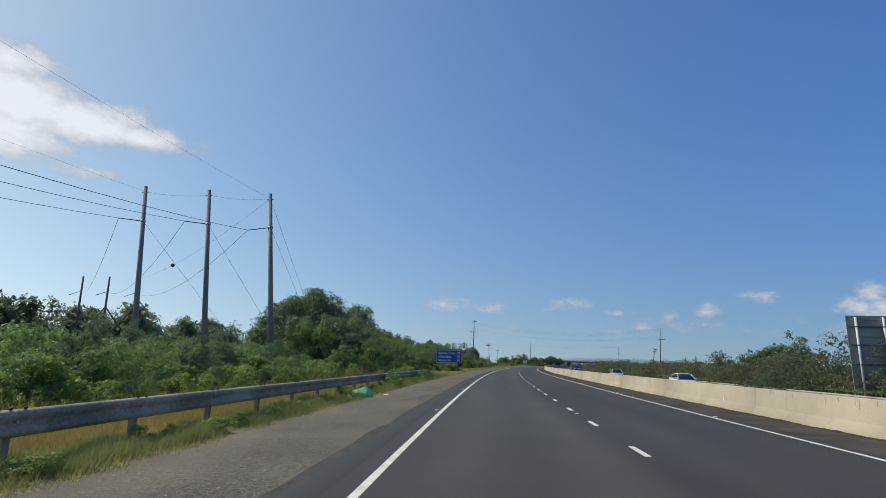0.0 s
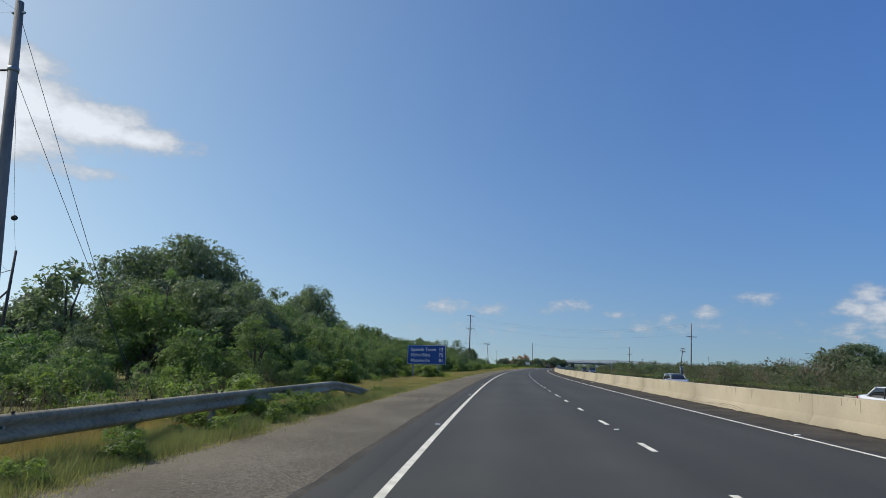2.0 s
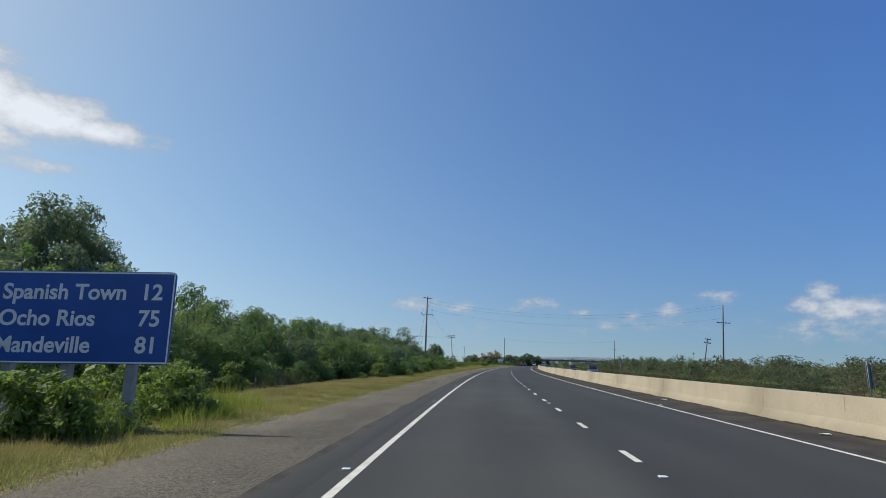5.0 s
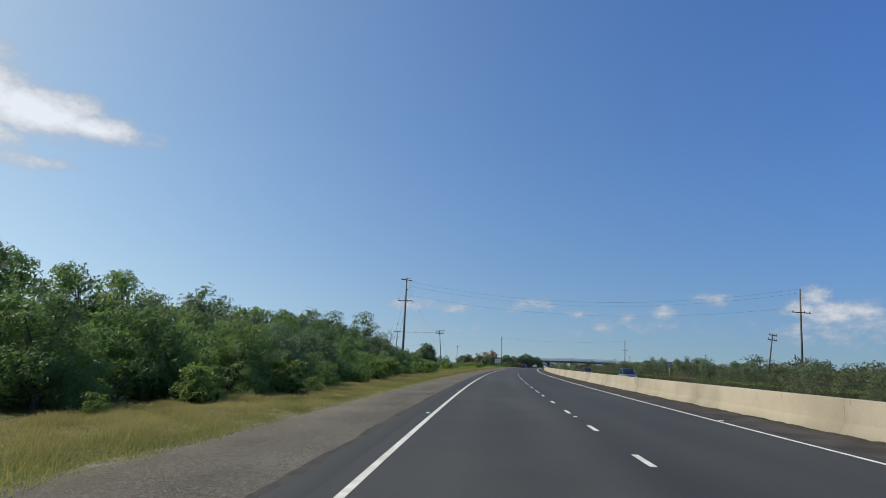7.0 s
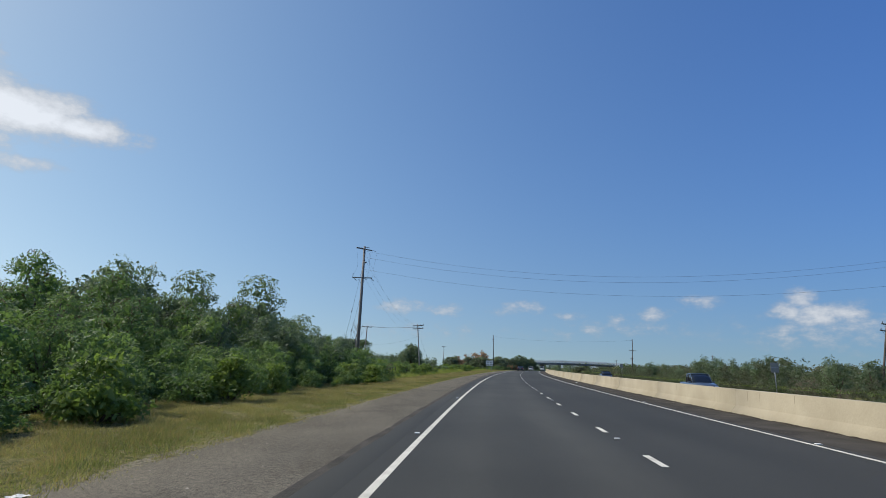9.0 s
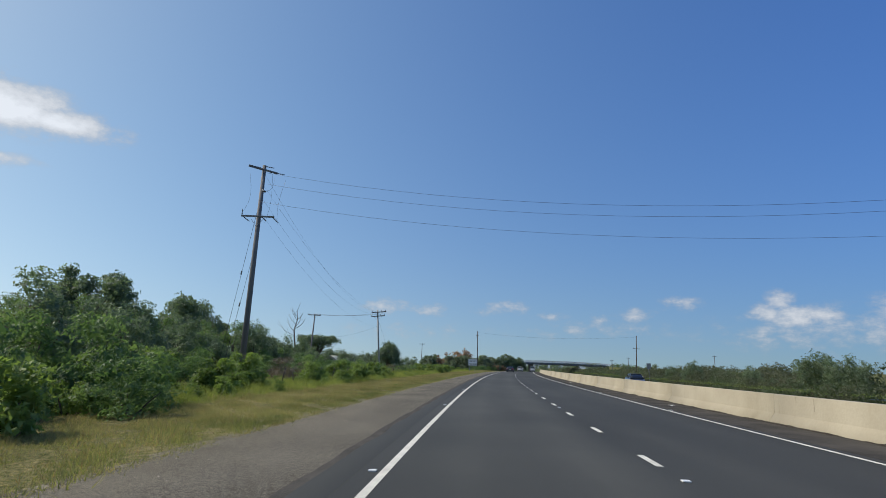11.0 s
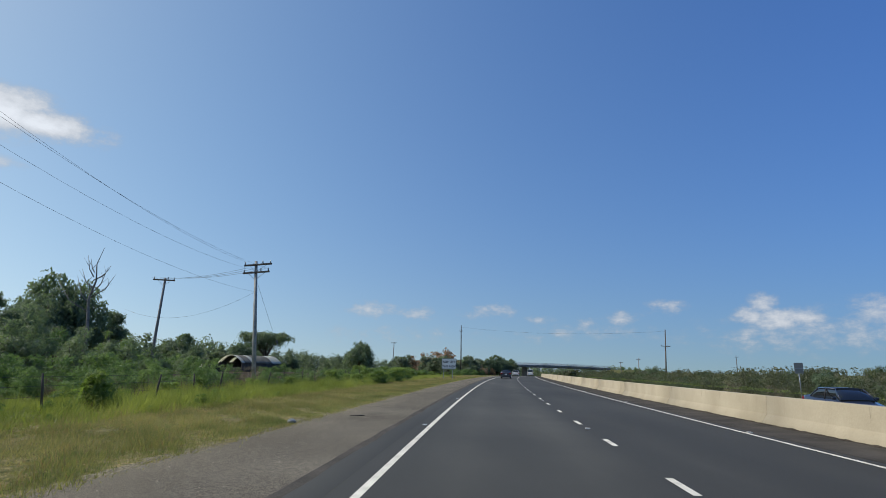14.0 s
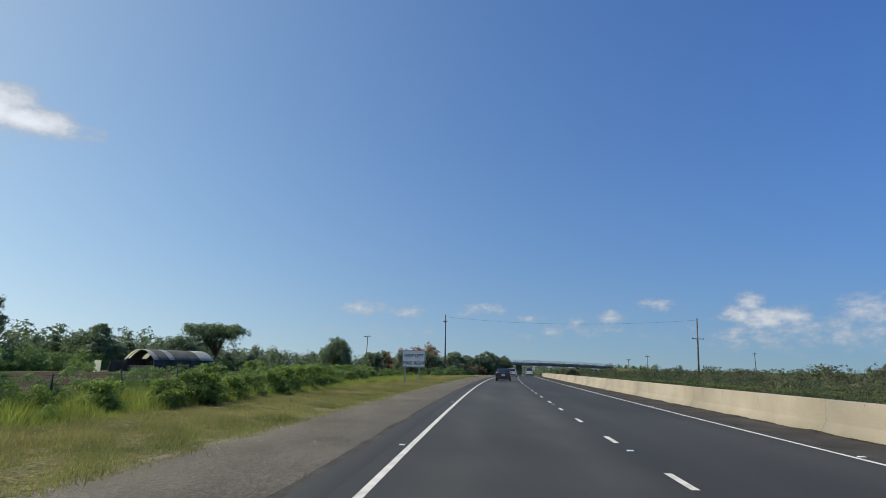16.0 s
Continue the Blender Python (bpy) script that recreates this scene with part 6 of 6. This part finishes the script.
# open stretch: low weeds in front, trees well back
for s in np.arange(174, 262, 3.1):
    low = 1.0 if s < 220 else 0.55
    clear = abs(s - 202) < 8  # open ground at the pole
    grow("weed", s + R(-1, 1), -9.0 + R(-0.5, 0.4), low * R(0.25, 0.75), R(0.8, 1.2))
    if rng.random() < 0.4:
        grow("weed", s + 1.5 + R(-1, 1), -11.4 + R(-0.5, 0.7), low * R(0.6, 1.5), R(0.8, 1.2))
    if s > 240:
        grow("scrub", s + R(-1, 1), -12.2 + R(-0.6, 0.6), R(0.36, 0.5), R(0.85, 1.1))
        grow("scrub", s + 1.6 + R(-1, 1), -13.4 + R(-0.6, 0.6), R(0.4, 0.55), R(0.85, 1.1))
    grow("broad" if rng.random() < 0.4 else "weed", s + R(-1, 1), -11.6 + R(-1, 1), low * (0.6 if clear else 1.0) * R(0.8, 1.3), R(0.8, 1.2))
    if s < 250:
        grow("scrub", s + R(-1, 1), (-19.5 if clear else -16.5) + R(-1.5, 1.5), low * R(0.5, 0.85))
        grow("scrub", s + R(-1, 1), -21.5 + R(-1.5, 1.5), (1.0 if s < 226 else 0.55) * R(0.75, 1.15))
for s in np.arange(180, 256, 4.4):
    k = np.interp(s, [180, 200, 222, 236, 243, 256], [0.8, 0.9, 0.92, 0.92, 0.66, 0.55])
    grow("feather_dark", s + R(-1, 1), -25.5 + R(-1.5, 1.5), k * R(0.75, 1.05))
    grow("feather", s + R(-1, 1), -31.5 + R(-1.5, 1.5), k * R(0.9, 1.15))
    grow("feather_dark", s + R(-1, 1), -38 + R(-2, 2), k * R(1.0, 1.2))
for s in np.arange(226, 247, 1.7):
    grow("scrub", s + R(-0.7, 0.7), -13.6 + R(-0.8, 0.8), R(0.26, 0.44), R(1.0, 1.4))
    grow("dry_scrub" if rng.random() < 0.3 else "scrub", s + R(-0.7, 0.7), -16.0 + R(-1, 1), R(0.36, 0.52), R(1.0, 1.4))
    grow("scrub", s + R(-0.7, 0.7), -19.0 + R(-1, 1), R(0.5, 0.72), R(1.0, 1.3))
for s, d, sc in ((206, -33, 0.9), (214, -36, 0.95), (229, -38, 0.92), (246, -34, 0.5)):
    grow("open_tree", s, d, sc, R(0.95, 1.1))
for s, d, sc in ((203.5, -14.2, 1.05), (206.5, -15.2, 1.1), (209.5, -14.6, 0.9), (223, -13.8, 0.7), (243, -14, 0.8)):
    grow("dry_scrub", s, d, sc)
for s, d, sc, t in ((207.8, -9.3, 0.72, 1.1), (209.8, -9.7, 0.68, 1.15), (204.2, -9.7, 0.66, 1.4), (205.2, -8.9, 0.45, 1.4), (197.6, -4.42, 0.13, 1.0), (214.9, -10.1, 0.68, 1.05), (217.3, -10.3, 0.82, 1.15), (219.2, -11.0, 0.7, 1.1), (186.5, -10.9, 0.55, 1.2), (192, -10.6, 0.5, 1.0), (200.5, -10.9, 0.75, 1.1), (224.5, -11.0, 0.6, 1.2), (252.8, -9.7, 0.6, 0.9), (253.6, -10.4, 0.5, 0.9),
                    (254.6, -8.9, 0.62, 0.9), (256.2, -8.7, 0.72, 0.95), (257.6, -8.9, 0.66, 0.95), (259.4, -9.0, 0.7, 0.85), (261.5, -9.2, 0.7, 0.85), (263.6, -9.0, 0.72, 0.95), (265.6, -9.2, 0.8, 1.0), (268, -9.3, 0.85, 1.0), (270.4, -9.4, 0.85, 1.0), (273, -9.6, 0.8, 1.0), (275.6, -9.8, 0.7, 0.95)):
    grow("broad", s, d, sc, t)
# tall trees far behind the field's near corner
for s, d, sc, t in ((313, -94, 1.2, 1.3), (323, -90, 1.2, 1.2), (306, -104, 1.4, 1.2), (300, -92, 1.1, 1.1)):
    grow("open_tree", s, d, sc, t)
grow("mango", 314, -95, 1.35, 1.55, which=0, spin=15)
grow("mango", 306, -92, 1.15, 1.3, which=1, spin=95)
# bushes along the field's fence
for s in np.arange(262, 342, 2.9):
    grow("broad" if rng.random() < 0.5 else "weed", s + R(-1, 1), -11.8 + R(-0.6, 0.6) - 0.02 * (s - 262), R(0.45, 0.8), 0.85)
    if 258 < s < 320:
        grow("scrub", s + R(-1, 1), -14.4 + R(-1, 1), R(0.45, 0.66), 0.85)
    if 256 < s < 292:
        grow("broad", s + R(-1, 1), -11.6 + R(-0.6, 0.6), R(0.6, 0.85), 0.95)
        grow("scrub", s + 1.4 + R(-1, 1), -12.6 + R(-0.6, 0.6), R(0.45, 0.58), 0.95)
    if 276 < s < 312:
        grow("broad", s + R(-1, 1), -16.0 + R(-1, 1), R(0.8, 1.1), 0.95)
        grow("scrub", s + 1.4 + R(-1, 1), -16.6 + R(-1, 1), R(0.6, 0.75), 0.85)
for s, d, sc in ((336, -54, 0.55), (331, -58, 0.5), (329, -66, 0.85), (350, -52, 0.7), (326, -70, 0.8)):
    grow("scrub", s, d, sc, z=-0.3)
for s, d, sc, t in ((350, -90, 1.0, 1.1), (346, -96, 0.8, 1.0), (356, -98, 0.8, 0.8)):
    grow("open_tree", s, d, sc, t)
grow("mango", 348, -90, 0.98, 1.0, which=1, spin=70)
grow("mango", 386, -93, 0.68, 1.0, which=0, spin=130)
for s in np.arange(306, 405, 3.4):
    grow("scrub", s + R(-1, 1), -84 + R(-5, 5), R(0.9, 1.5), R(0.9, 1.2))
for s, d, sc in ((327.3, -55.8, 0.6), (329.7, -55.2, 0.72), (332, -54.4, 0.62), (334.4, -54.0, 0.78), (336.7, -53.2, 0.9), (338.5, -54, 0.8), (325, -58.5, 0.6)):
    grow("scrub", s, d, sc, 1.0, z=-0.3)
for s in np.arange(284, 330, 3.0):
    grow("scrub", s + R(-1, 1), -78 + R(-4, 4), R(1.1, 1.6), R(0.9, 1.2))
    grow("scrub", s + R(-1, 1), -86 + R(-4, 4), R(1.4, 1.8), R(0.9, 1.2))
# trees behind the field and along the road to the bridge
grow("umbrella", 393, -88, 1.05, 1.05, spin=0)
grow("mango", 374, -85.5, 0.92, 1.0, which=0, spin=60)
for s, d, sc in ((390, -99, 1.2), (394, -96, 1.1), (384, -94, 0.9), (398, -80, 0.7), (382, -100, 1.25), (376, -104, 1.15), (404, -92, 0.9), (412, -96, 0.95), (420, -98, 0.9), (370, -108, 1.1)):
    grow("far_tree", s, d, sc, 0.9)
grow("mango", 498, -90, 1.42, 1.22, which=0)
grow("orange_tree", 398, -23.5, 1.02, 1.08)
grow("orange_tree", 394, -28.5, 0.88, 1.0)
grow("orange_tree", 404, -20.5, 0.72, 1.0)
grow("orange_tree", 389, -32.5, 0.74, 1.0)
grow("orange_tree", 425.6, -29.5, 1.02, 1.05)
grow("orange_tree", 420, -18.5, 0.62, 1.0)
grow("mango", 452, -8.8, 0.80, 1.0, which=1, spin=40)
grow("mango", 457.5, -6.9, 0.66, 1.05, which=0, spin=300)
grow("mango", 457, -5.2, 0.74, 1.0, which=0, spin=120)
grow("mango", 447, -10.2, 0.86, 1.0, which=1, spin=250)
grow("mango", 441, -12.5, 0.72, 1.0, which=0, spin=210)
for s, d, sc in ((447, -18, 1.05), (434, -15, 0.95), (426, -17, 1.0), (418, -15, 0.85), (408, -17, 0.9), (456, -13, 0.95), (398, -18, 0.85)):
    grow("orange_tree" if s < 430 else "far_tree", s, d, sc * (0.62 if s < 430 else 0.95), R(0.9, 1.0))
for s, d, sc in ((412, -13, 0.45), (423, -12.5, 0.4), (437, -10.5, 0.38), (403, -14, 0.5), (446, -7.5, 0.3)):
    grow("orange_tree", s, d, sc, 0.9)
for s in np.arange(372, 480, 7):
    for d in (-16, -24, -34):
        grow("far_tree", s + R(-3, 3), d + R(-3, 3), R(0.62, 0.95), R(0.85, 1.0))
for s in np.arange(345, 470, 4.5):
    grow("scrub", s + R(-1, 1), -12.0 + R(-1.2, 1.2), R(0.45, 0.75))
# far trees behind the scrub and on the rise
for s in np.arange(10, 180, 8):
    grow("far_tree", s + R(-3, 3), -86 + R(-8, 8) - 0.1 * s, R(1.6, 1.95), R(0.85, 1.05))
grow("mango", 146.4, 65.5, 1.22, 0.585, z=LOW, which=1, spin=200)
# right-hand side
for s in np.arange(16, 470, 4.3):
    k = np.interp(s, [18, 30, 44, 60, 110, 150, 190, 205, 220, 300, 400, 470], [1.1, 1.3, 1.5, 1.3, 1.12, 0.8, 1.0, 1.15, 0.85, 0.78, 0.8, 0.9])
    for d, f in ((24.9, 0.78), (29.2, 1.0), (34.5, 1.12)):
        if d < 29 and abs(s - 36) < 9:
            continue  # kept clear round the large sign
        pick = rng.random()
        grow("hedge" if pick < 0.5 else ("hedge_green" if pick < 0.9 or d > 33 else "hedge_dry"), s + R(-1.5, 1.5), d + R(-1, 1), k * f * R(0.66, 1.24), R(0.8, 1.2), z=LOW - 0.1)
for s, d, sc in ((77.8, 39.5, 1.12), (63, 31, 0.6), (155, 29, 0.5), (170, 30, 0.52), (183, 29.5, 0.55), (244, 28.2, 0.56), (249, 30, 0.5), (258, 29, 0.44), (186, 34, 0.5), (205, 36, 0.55), (203, 29.5, 0.56), (200, 31, 0.62), (211, 29.5, 0.58), (214.5, 28.8, 0.64), (217, 31, 0.62), (208, 29, 0.5), (229, 30, 0.46), (372, 40, 0.6), (527, 52, 0.55), (533, 56, 0.5), (522, 58, 0.5), (536, 62, 0.5)):
    grow("feather" if s > 500 else "feather_dark", s, d, sc, z=LOW if s < 500 else 3.0)


def far_woods(name, s0, s1, step, d0, d1, rows, h0, h1, n, size, mat, label, z=0.0):
    """Distant woodland of many crowns, joined."""
    b = []
    for s in np.arange(s0, s1, step):
        for d in np.linspace(d0, d1, rows):
            x, y, zz = at(s + R(-step, step) * 0.6, d + R(-4, 4), z)
            h = R(h0, h1)
            for q in range(3):
                b.append(((x + R(-2, 2), y + R(-2, 2), zz + h * (0.28 + 0.24 * q)), (R(1.8, 3.2), R(1.8, 3.2), h * 0.26)))
    v, f = cloud([((x, y, q + 50), r) for (x, y, q), r in b], n, size, 0.5, 0.6)
    v[:, 2] -= 50
    tagged(new(name, mesh_from(name, v, f, mat)), label, "woodland", kind="stuff")


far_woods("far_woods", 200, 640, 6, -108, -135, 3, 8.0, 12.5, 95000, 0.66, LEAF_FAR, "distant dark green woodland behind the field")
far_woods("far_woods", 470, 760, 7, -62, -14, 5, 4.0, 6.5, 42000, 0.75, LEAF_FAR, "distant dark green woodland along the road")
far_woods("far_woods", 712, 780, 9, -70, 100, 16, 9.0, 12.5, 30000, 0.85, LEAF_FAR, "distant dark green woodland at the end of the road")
far_woods("far_woods", 500, 760, 7, 24, 70, 4, 2.5, 4.5, 26000, 0.7, LEAF_GREY, "distant dusty green woodland beyond the bridge")
far_woods("far_woods", 60, 480, 7, 48, 62, 2, 2.4, 3.8, 85000, 0.27, LEAF_GREY, "distant dusty scrub beyond the far carriageway", LOW)
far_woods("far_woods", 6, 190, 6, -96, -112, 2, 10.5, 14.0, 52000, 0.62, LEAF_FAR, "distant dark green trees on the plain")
far_woods("far_woods", -10, 190, 7, -60, -74, 2, 3.5, 5.5, 26000, 0.6, LEAF_SCRUB, "distant green scrub on the plain")


# dead tree
dead = thing("dead_tree", pose(*at(249.4, -31.8)), "bare bleached dead tree with forked branches", "tree")
_bm = bmesh.new()
tube(_bm, [(0, 0, -0.5), (0.15, 0, 4), (-0.2, 0.1, 6.6), (0.25, 0, 8.2), (0.1, 0, 9.6), (0.55, 0, 11.1)], [0.18, 0.14, 0.10, 0.07, 0.04, 0.012], 8)
for z0, dx, dz in ((6.2, -1.5, 2.4), (6.8, 1.6, 2.0), (7.6, -1.2, 1.6), (8.2, 1.1, 1.3), (5.6, -3.0, 2.6), (8.9, -0.6, 1.2), (7.1, 0.9, 2.3), (8.5, -0.9, 1.9)):
    tube(_bm, [(0, 0, z0), (dx * 0.6, 0.2, z0 + dz * 0.35), (dx, 0.3, z0 + dz)], [0.055, 0.035, 0.010], 6)
    for u, e in ((0.45, 0.5), (0.75, -0.4)):
        tube(_bm, [(dx * u, 0.2, z0 + dz * u * 0.7), (dx * (u + 0.12) + e, 0.3, z0 + dz * u * 0.7 + 0.65)], [0.020, 0.006], 5)
part("trunk", _bm, DEAD_WOOD, dead)


# ---- grass ----
def grass(name, s0, s1, d0, d1, n, h, mat, label, dens=None, wid=0.018, tuft=0.12, lean=0.5):
    """Blades of three points each, in tufts."""
    k = n // 4
    s, d = rng.uniform(s0, s1, k), d0 + (d1 - d0) * rng.random(k)
    if dens is not None:
        ok = rng.random(k) < dens(s, d)
        s, d = s[ok], d[ok]
    s, d = np.repeat(s, 4) + rng.normal(size=len(s) * 4) * tuft, np.repeat(d, 4) + rng.normal(size=len(d) * 4) * tuft
    n = len(s)
    p = at(s, d, -0.012)
    swell = 0.72 + 0.3 * np.sin(s * 0.8 + 1.7 * np.sin(d * 1.3)) * np.sin(d * 1.9 + s * 0.21) + 0.22 * np.sin(s * 2.7 + d * 3.3)
    hh = h * rng.uniform(0.5, 1.3, n) * swell
    a = rng.uniform(0, 6.283, n)
    side = np.stack([np.cos(a), np.sin(a), np.zeros(n)], 1) * (wid * rng.uniform(0.6, 1.4, n))[:, None]
    tip = p + np.stack([rng.normal(size=n) * lean * hh, rng.normal(size=n) * lean * hh, hh], 1)
    v = np.stack([p - side, p + side, tip], 1).reshape(-1, 3)
    return tagged(new(name, mesh_from(name, v, np.arange(3 * n).reshape(n, 3), mat)), label, "grass", kind="stuff")


def patchy(s, d):
    return np.clip(0.6 + 0.35 * np.sin(s * 0.9 + 2 * d) * np.sin(s * 0.37 - d * 3) + 0.3 * np.sin(s * 2.1 + d * 5), 0.1, 1)


def clumpy(s, d):
    return np.clip(0.35 + 0.5 * np.sin(s * 1.9 + 3 * np.sin(d * 2.3)) * np.sin(s * 0.83 + d) + 0.35 * np.sin(s * 4.3 - d * 3.1), 0.03, 1)


def outward(s, d):
    """Thicker away from the shoulder."""
    return np.clip((-d - 4.3 + 0.5 * np.sin(s * 0.5) + 0.4 * np.sin(s * 1.7 + 2)) / 1.4, 0.28, 1)


for s0, s1, d0 in ((-8, 62, -8.8), (62, 124, -8.8), (124, 184, -10.2), (184, 250, -10.0), (250, 345, -9.9)):
    grass("verge_grass", s0, s1, d0, -3.58, 190000, 0.115, GRASS_OLIVE, "low olive green verge grass", wid=0.0075, tuft=0.22)
    grass("verge_grass", s0, s1, d0, -3.75, 150000, 0.165, GRASS_DRY, "dry yellow and green verge grass", outward, wid=0.0055, tuft=0.16)
    grass("seed_heads", s0, s1, d0, -4.1, 70000, 0.22, GRASS_STRAW, "thin golden seed stalks standing in the verge", outward, wid=0.004, tuft=0.18)
    grass("seed_heads", s0, s1, d0, -3.9, 60000, 0.19, GRASS_RUSSET, "reddish brown seeding grass in the verge", patchy, wid=0.0055, tuft=0.2)
    grass("verge_grass", s0, s1, -5.6, -3.68, 90000, 0.105, GRASS_GREEN, "green tufts along the shoulder's edge", clumpy, wid=0.007, tuft=0.12)
    grass("verge_grass", s0, s1, -6.2, -3.62, 70000, 0.10, GRASS_OLIVE, "low olive green verge grass", wid=0.008, tuft=0.2)
    grass("edge_straw", s0, s1, -3.78, -3.42, 44000, 0.055, GRASS_STRAW, "short bleached stubble along the shoulder's edge", patchy, wid=0.008, tuft=0.06)
grass("edge_grass", -8, 58, -4.85, -3.66, 250000, 0.27, GRASS_WEED, "dense dull green weeds under the guard rail", patchy, wid=0.0055, tuft=0.11, lean=0.42)
grass("edge_grass", -8, 50, -9.4, -6.8, 16000, 0.55, GRASS_BRIGHT, "tall bright green grass behind the guard rail", clumpy, wid=0.008)
grass("golden_grass", -10, 44, -9.5, -5.2, 130000, 0.30, GRASS_GOLD, "golden dry grass behind the guard rail", wid=0.006, tuft=0.25)
grass("tall_grass", 178, 250, -15, -8.0, 190000, 0.48, GRASS_BRIGHT, "tall bright green grass along the fence", clumpy, wid=0.0085)
grass("tall_grass", 250, 330, -13.5, -8.3, 80000, 0.36, GRASS_BRIGHT, "bright green grass along the fence", patchy, wid=0.010)
grass("tall_grass", 52, 78, -10.5, -8.4, 5000, 0.42, GRASS_BRIGHT, "tall green grass at the thicket's foot", wid=0.010)
grass("tall_grass", 82.5, 91, -7.2, -4.6, 9000, 0.62, GRASS_BRIGHT, "tall bright green grass under the direction sign", clumpy, wid=0.009, lean=0.35)
grass("tall_grass", 224, 264, -13.5, -8.5, 120000, 0.62, GRASS_BRIGHT, "thick bright green grass along the fence", clumpy, wid=0.009, tuft=0.2, lean=0.32)
grass("tall_grass", 262, 310, -12.5, -8.5, 60000, 0.42, GRASS_BRIGHT, "thick bright green grass along the fence", wid=0.010, tuft=0.3)
grass("dry_stems", 230, 256, -16, -11.5, 9000, 1.0, TWIG, "tangle of thin dry stems among the scrub", clumpy, wid=0.010, tuft=0.35, lean=0.3)
grass("verge_grass", 218, 310, -8.6, -3.7, 130000, 0.14, GRASS_GREEN, "soft green verge grass", patchy, wid=0.0065, tuft=0.25)
grass("dry_stems", 6, 108, -11.5, -9.2, 9000, 1.25, TWIG, "tangle of thin brown stems at the thicket's foot", clumpy, wid=0.009, tuft=0.3, lean=0.28)
grass("rough_grass", 18, 470, 23.0, 27, 20000, 0.16, GRASS_GREEN, "rough green grass beyond the far carriageway", wid=0.04)


def gravel(name, s0, s1, d0, d1, n, lo, hi, mat, label):
    """Loose stones, five-sided, lying on the surface."""
    s, d = rng.uniform(s0, s1, n), d0 + (d1 - d0) * rng.random(n) ** 1.8
    p = at(s, d, 0.0)
    r = rng.uniform(lo, hi, n) * rng.random(n) ** 0.7 + lo * 0.4
    a0 = rng.uniform(0, 6.283, n)
    ring = [p + np.stack([np.cos(a0 + k * 1.2566) * r * rng.uniform(0.7, 1.2, n), np.sin(a0 + k * 1.2566) * r * rng.uniform(0.7, 1.2, n), np.zeros(n) - 0.004], 1) for k in range(5)]
    v = np.stack(ring + [p + np.stack([r * 0.1, r * 0.1, r * 0.75], 1)], 1).reshape(-1, 3)
    f = np.stack([np.stack([np.arange(n) * 6 + k, np.arange(n) * 6 + (k + 1) % 5, np.arange(n) * 6 + 5], 1) for k in range(5)], 1).reshape(-1, 3)
    tagged(new(name, mesh_from(name, v, f, mat)), label, "gravel", kind="stuff")


STONE = material("loose_stone", (0.12, 0.105, 0.085), (0.34, 0.31, 0.26), scale=6.0, rough=0.95, fine=0.4, bump_scale=40, per_island=1.2, spec=0.1)
gravel("loose_gravel", -8, 345, -3.75, -1.4, 9000, 0.006, 0.022, STONE, "loose grey and brown stones along the shoulder's edge")
gravel("loose_gravel", -8, 250, 9.3, 8.7, 2500, 0.006, 0.018, STONE, "grit along the foot of the median wall")
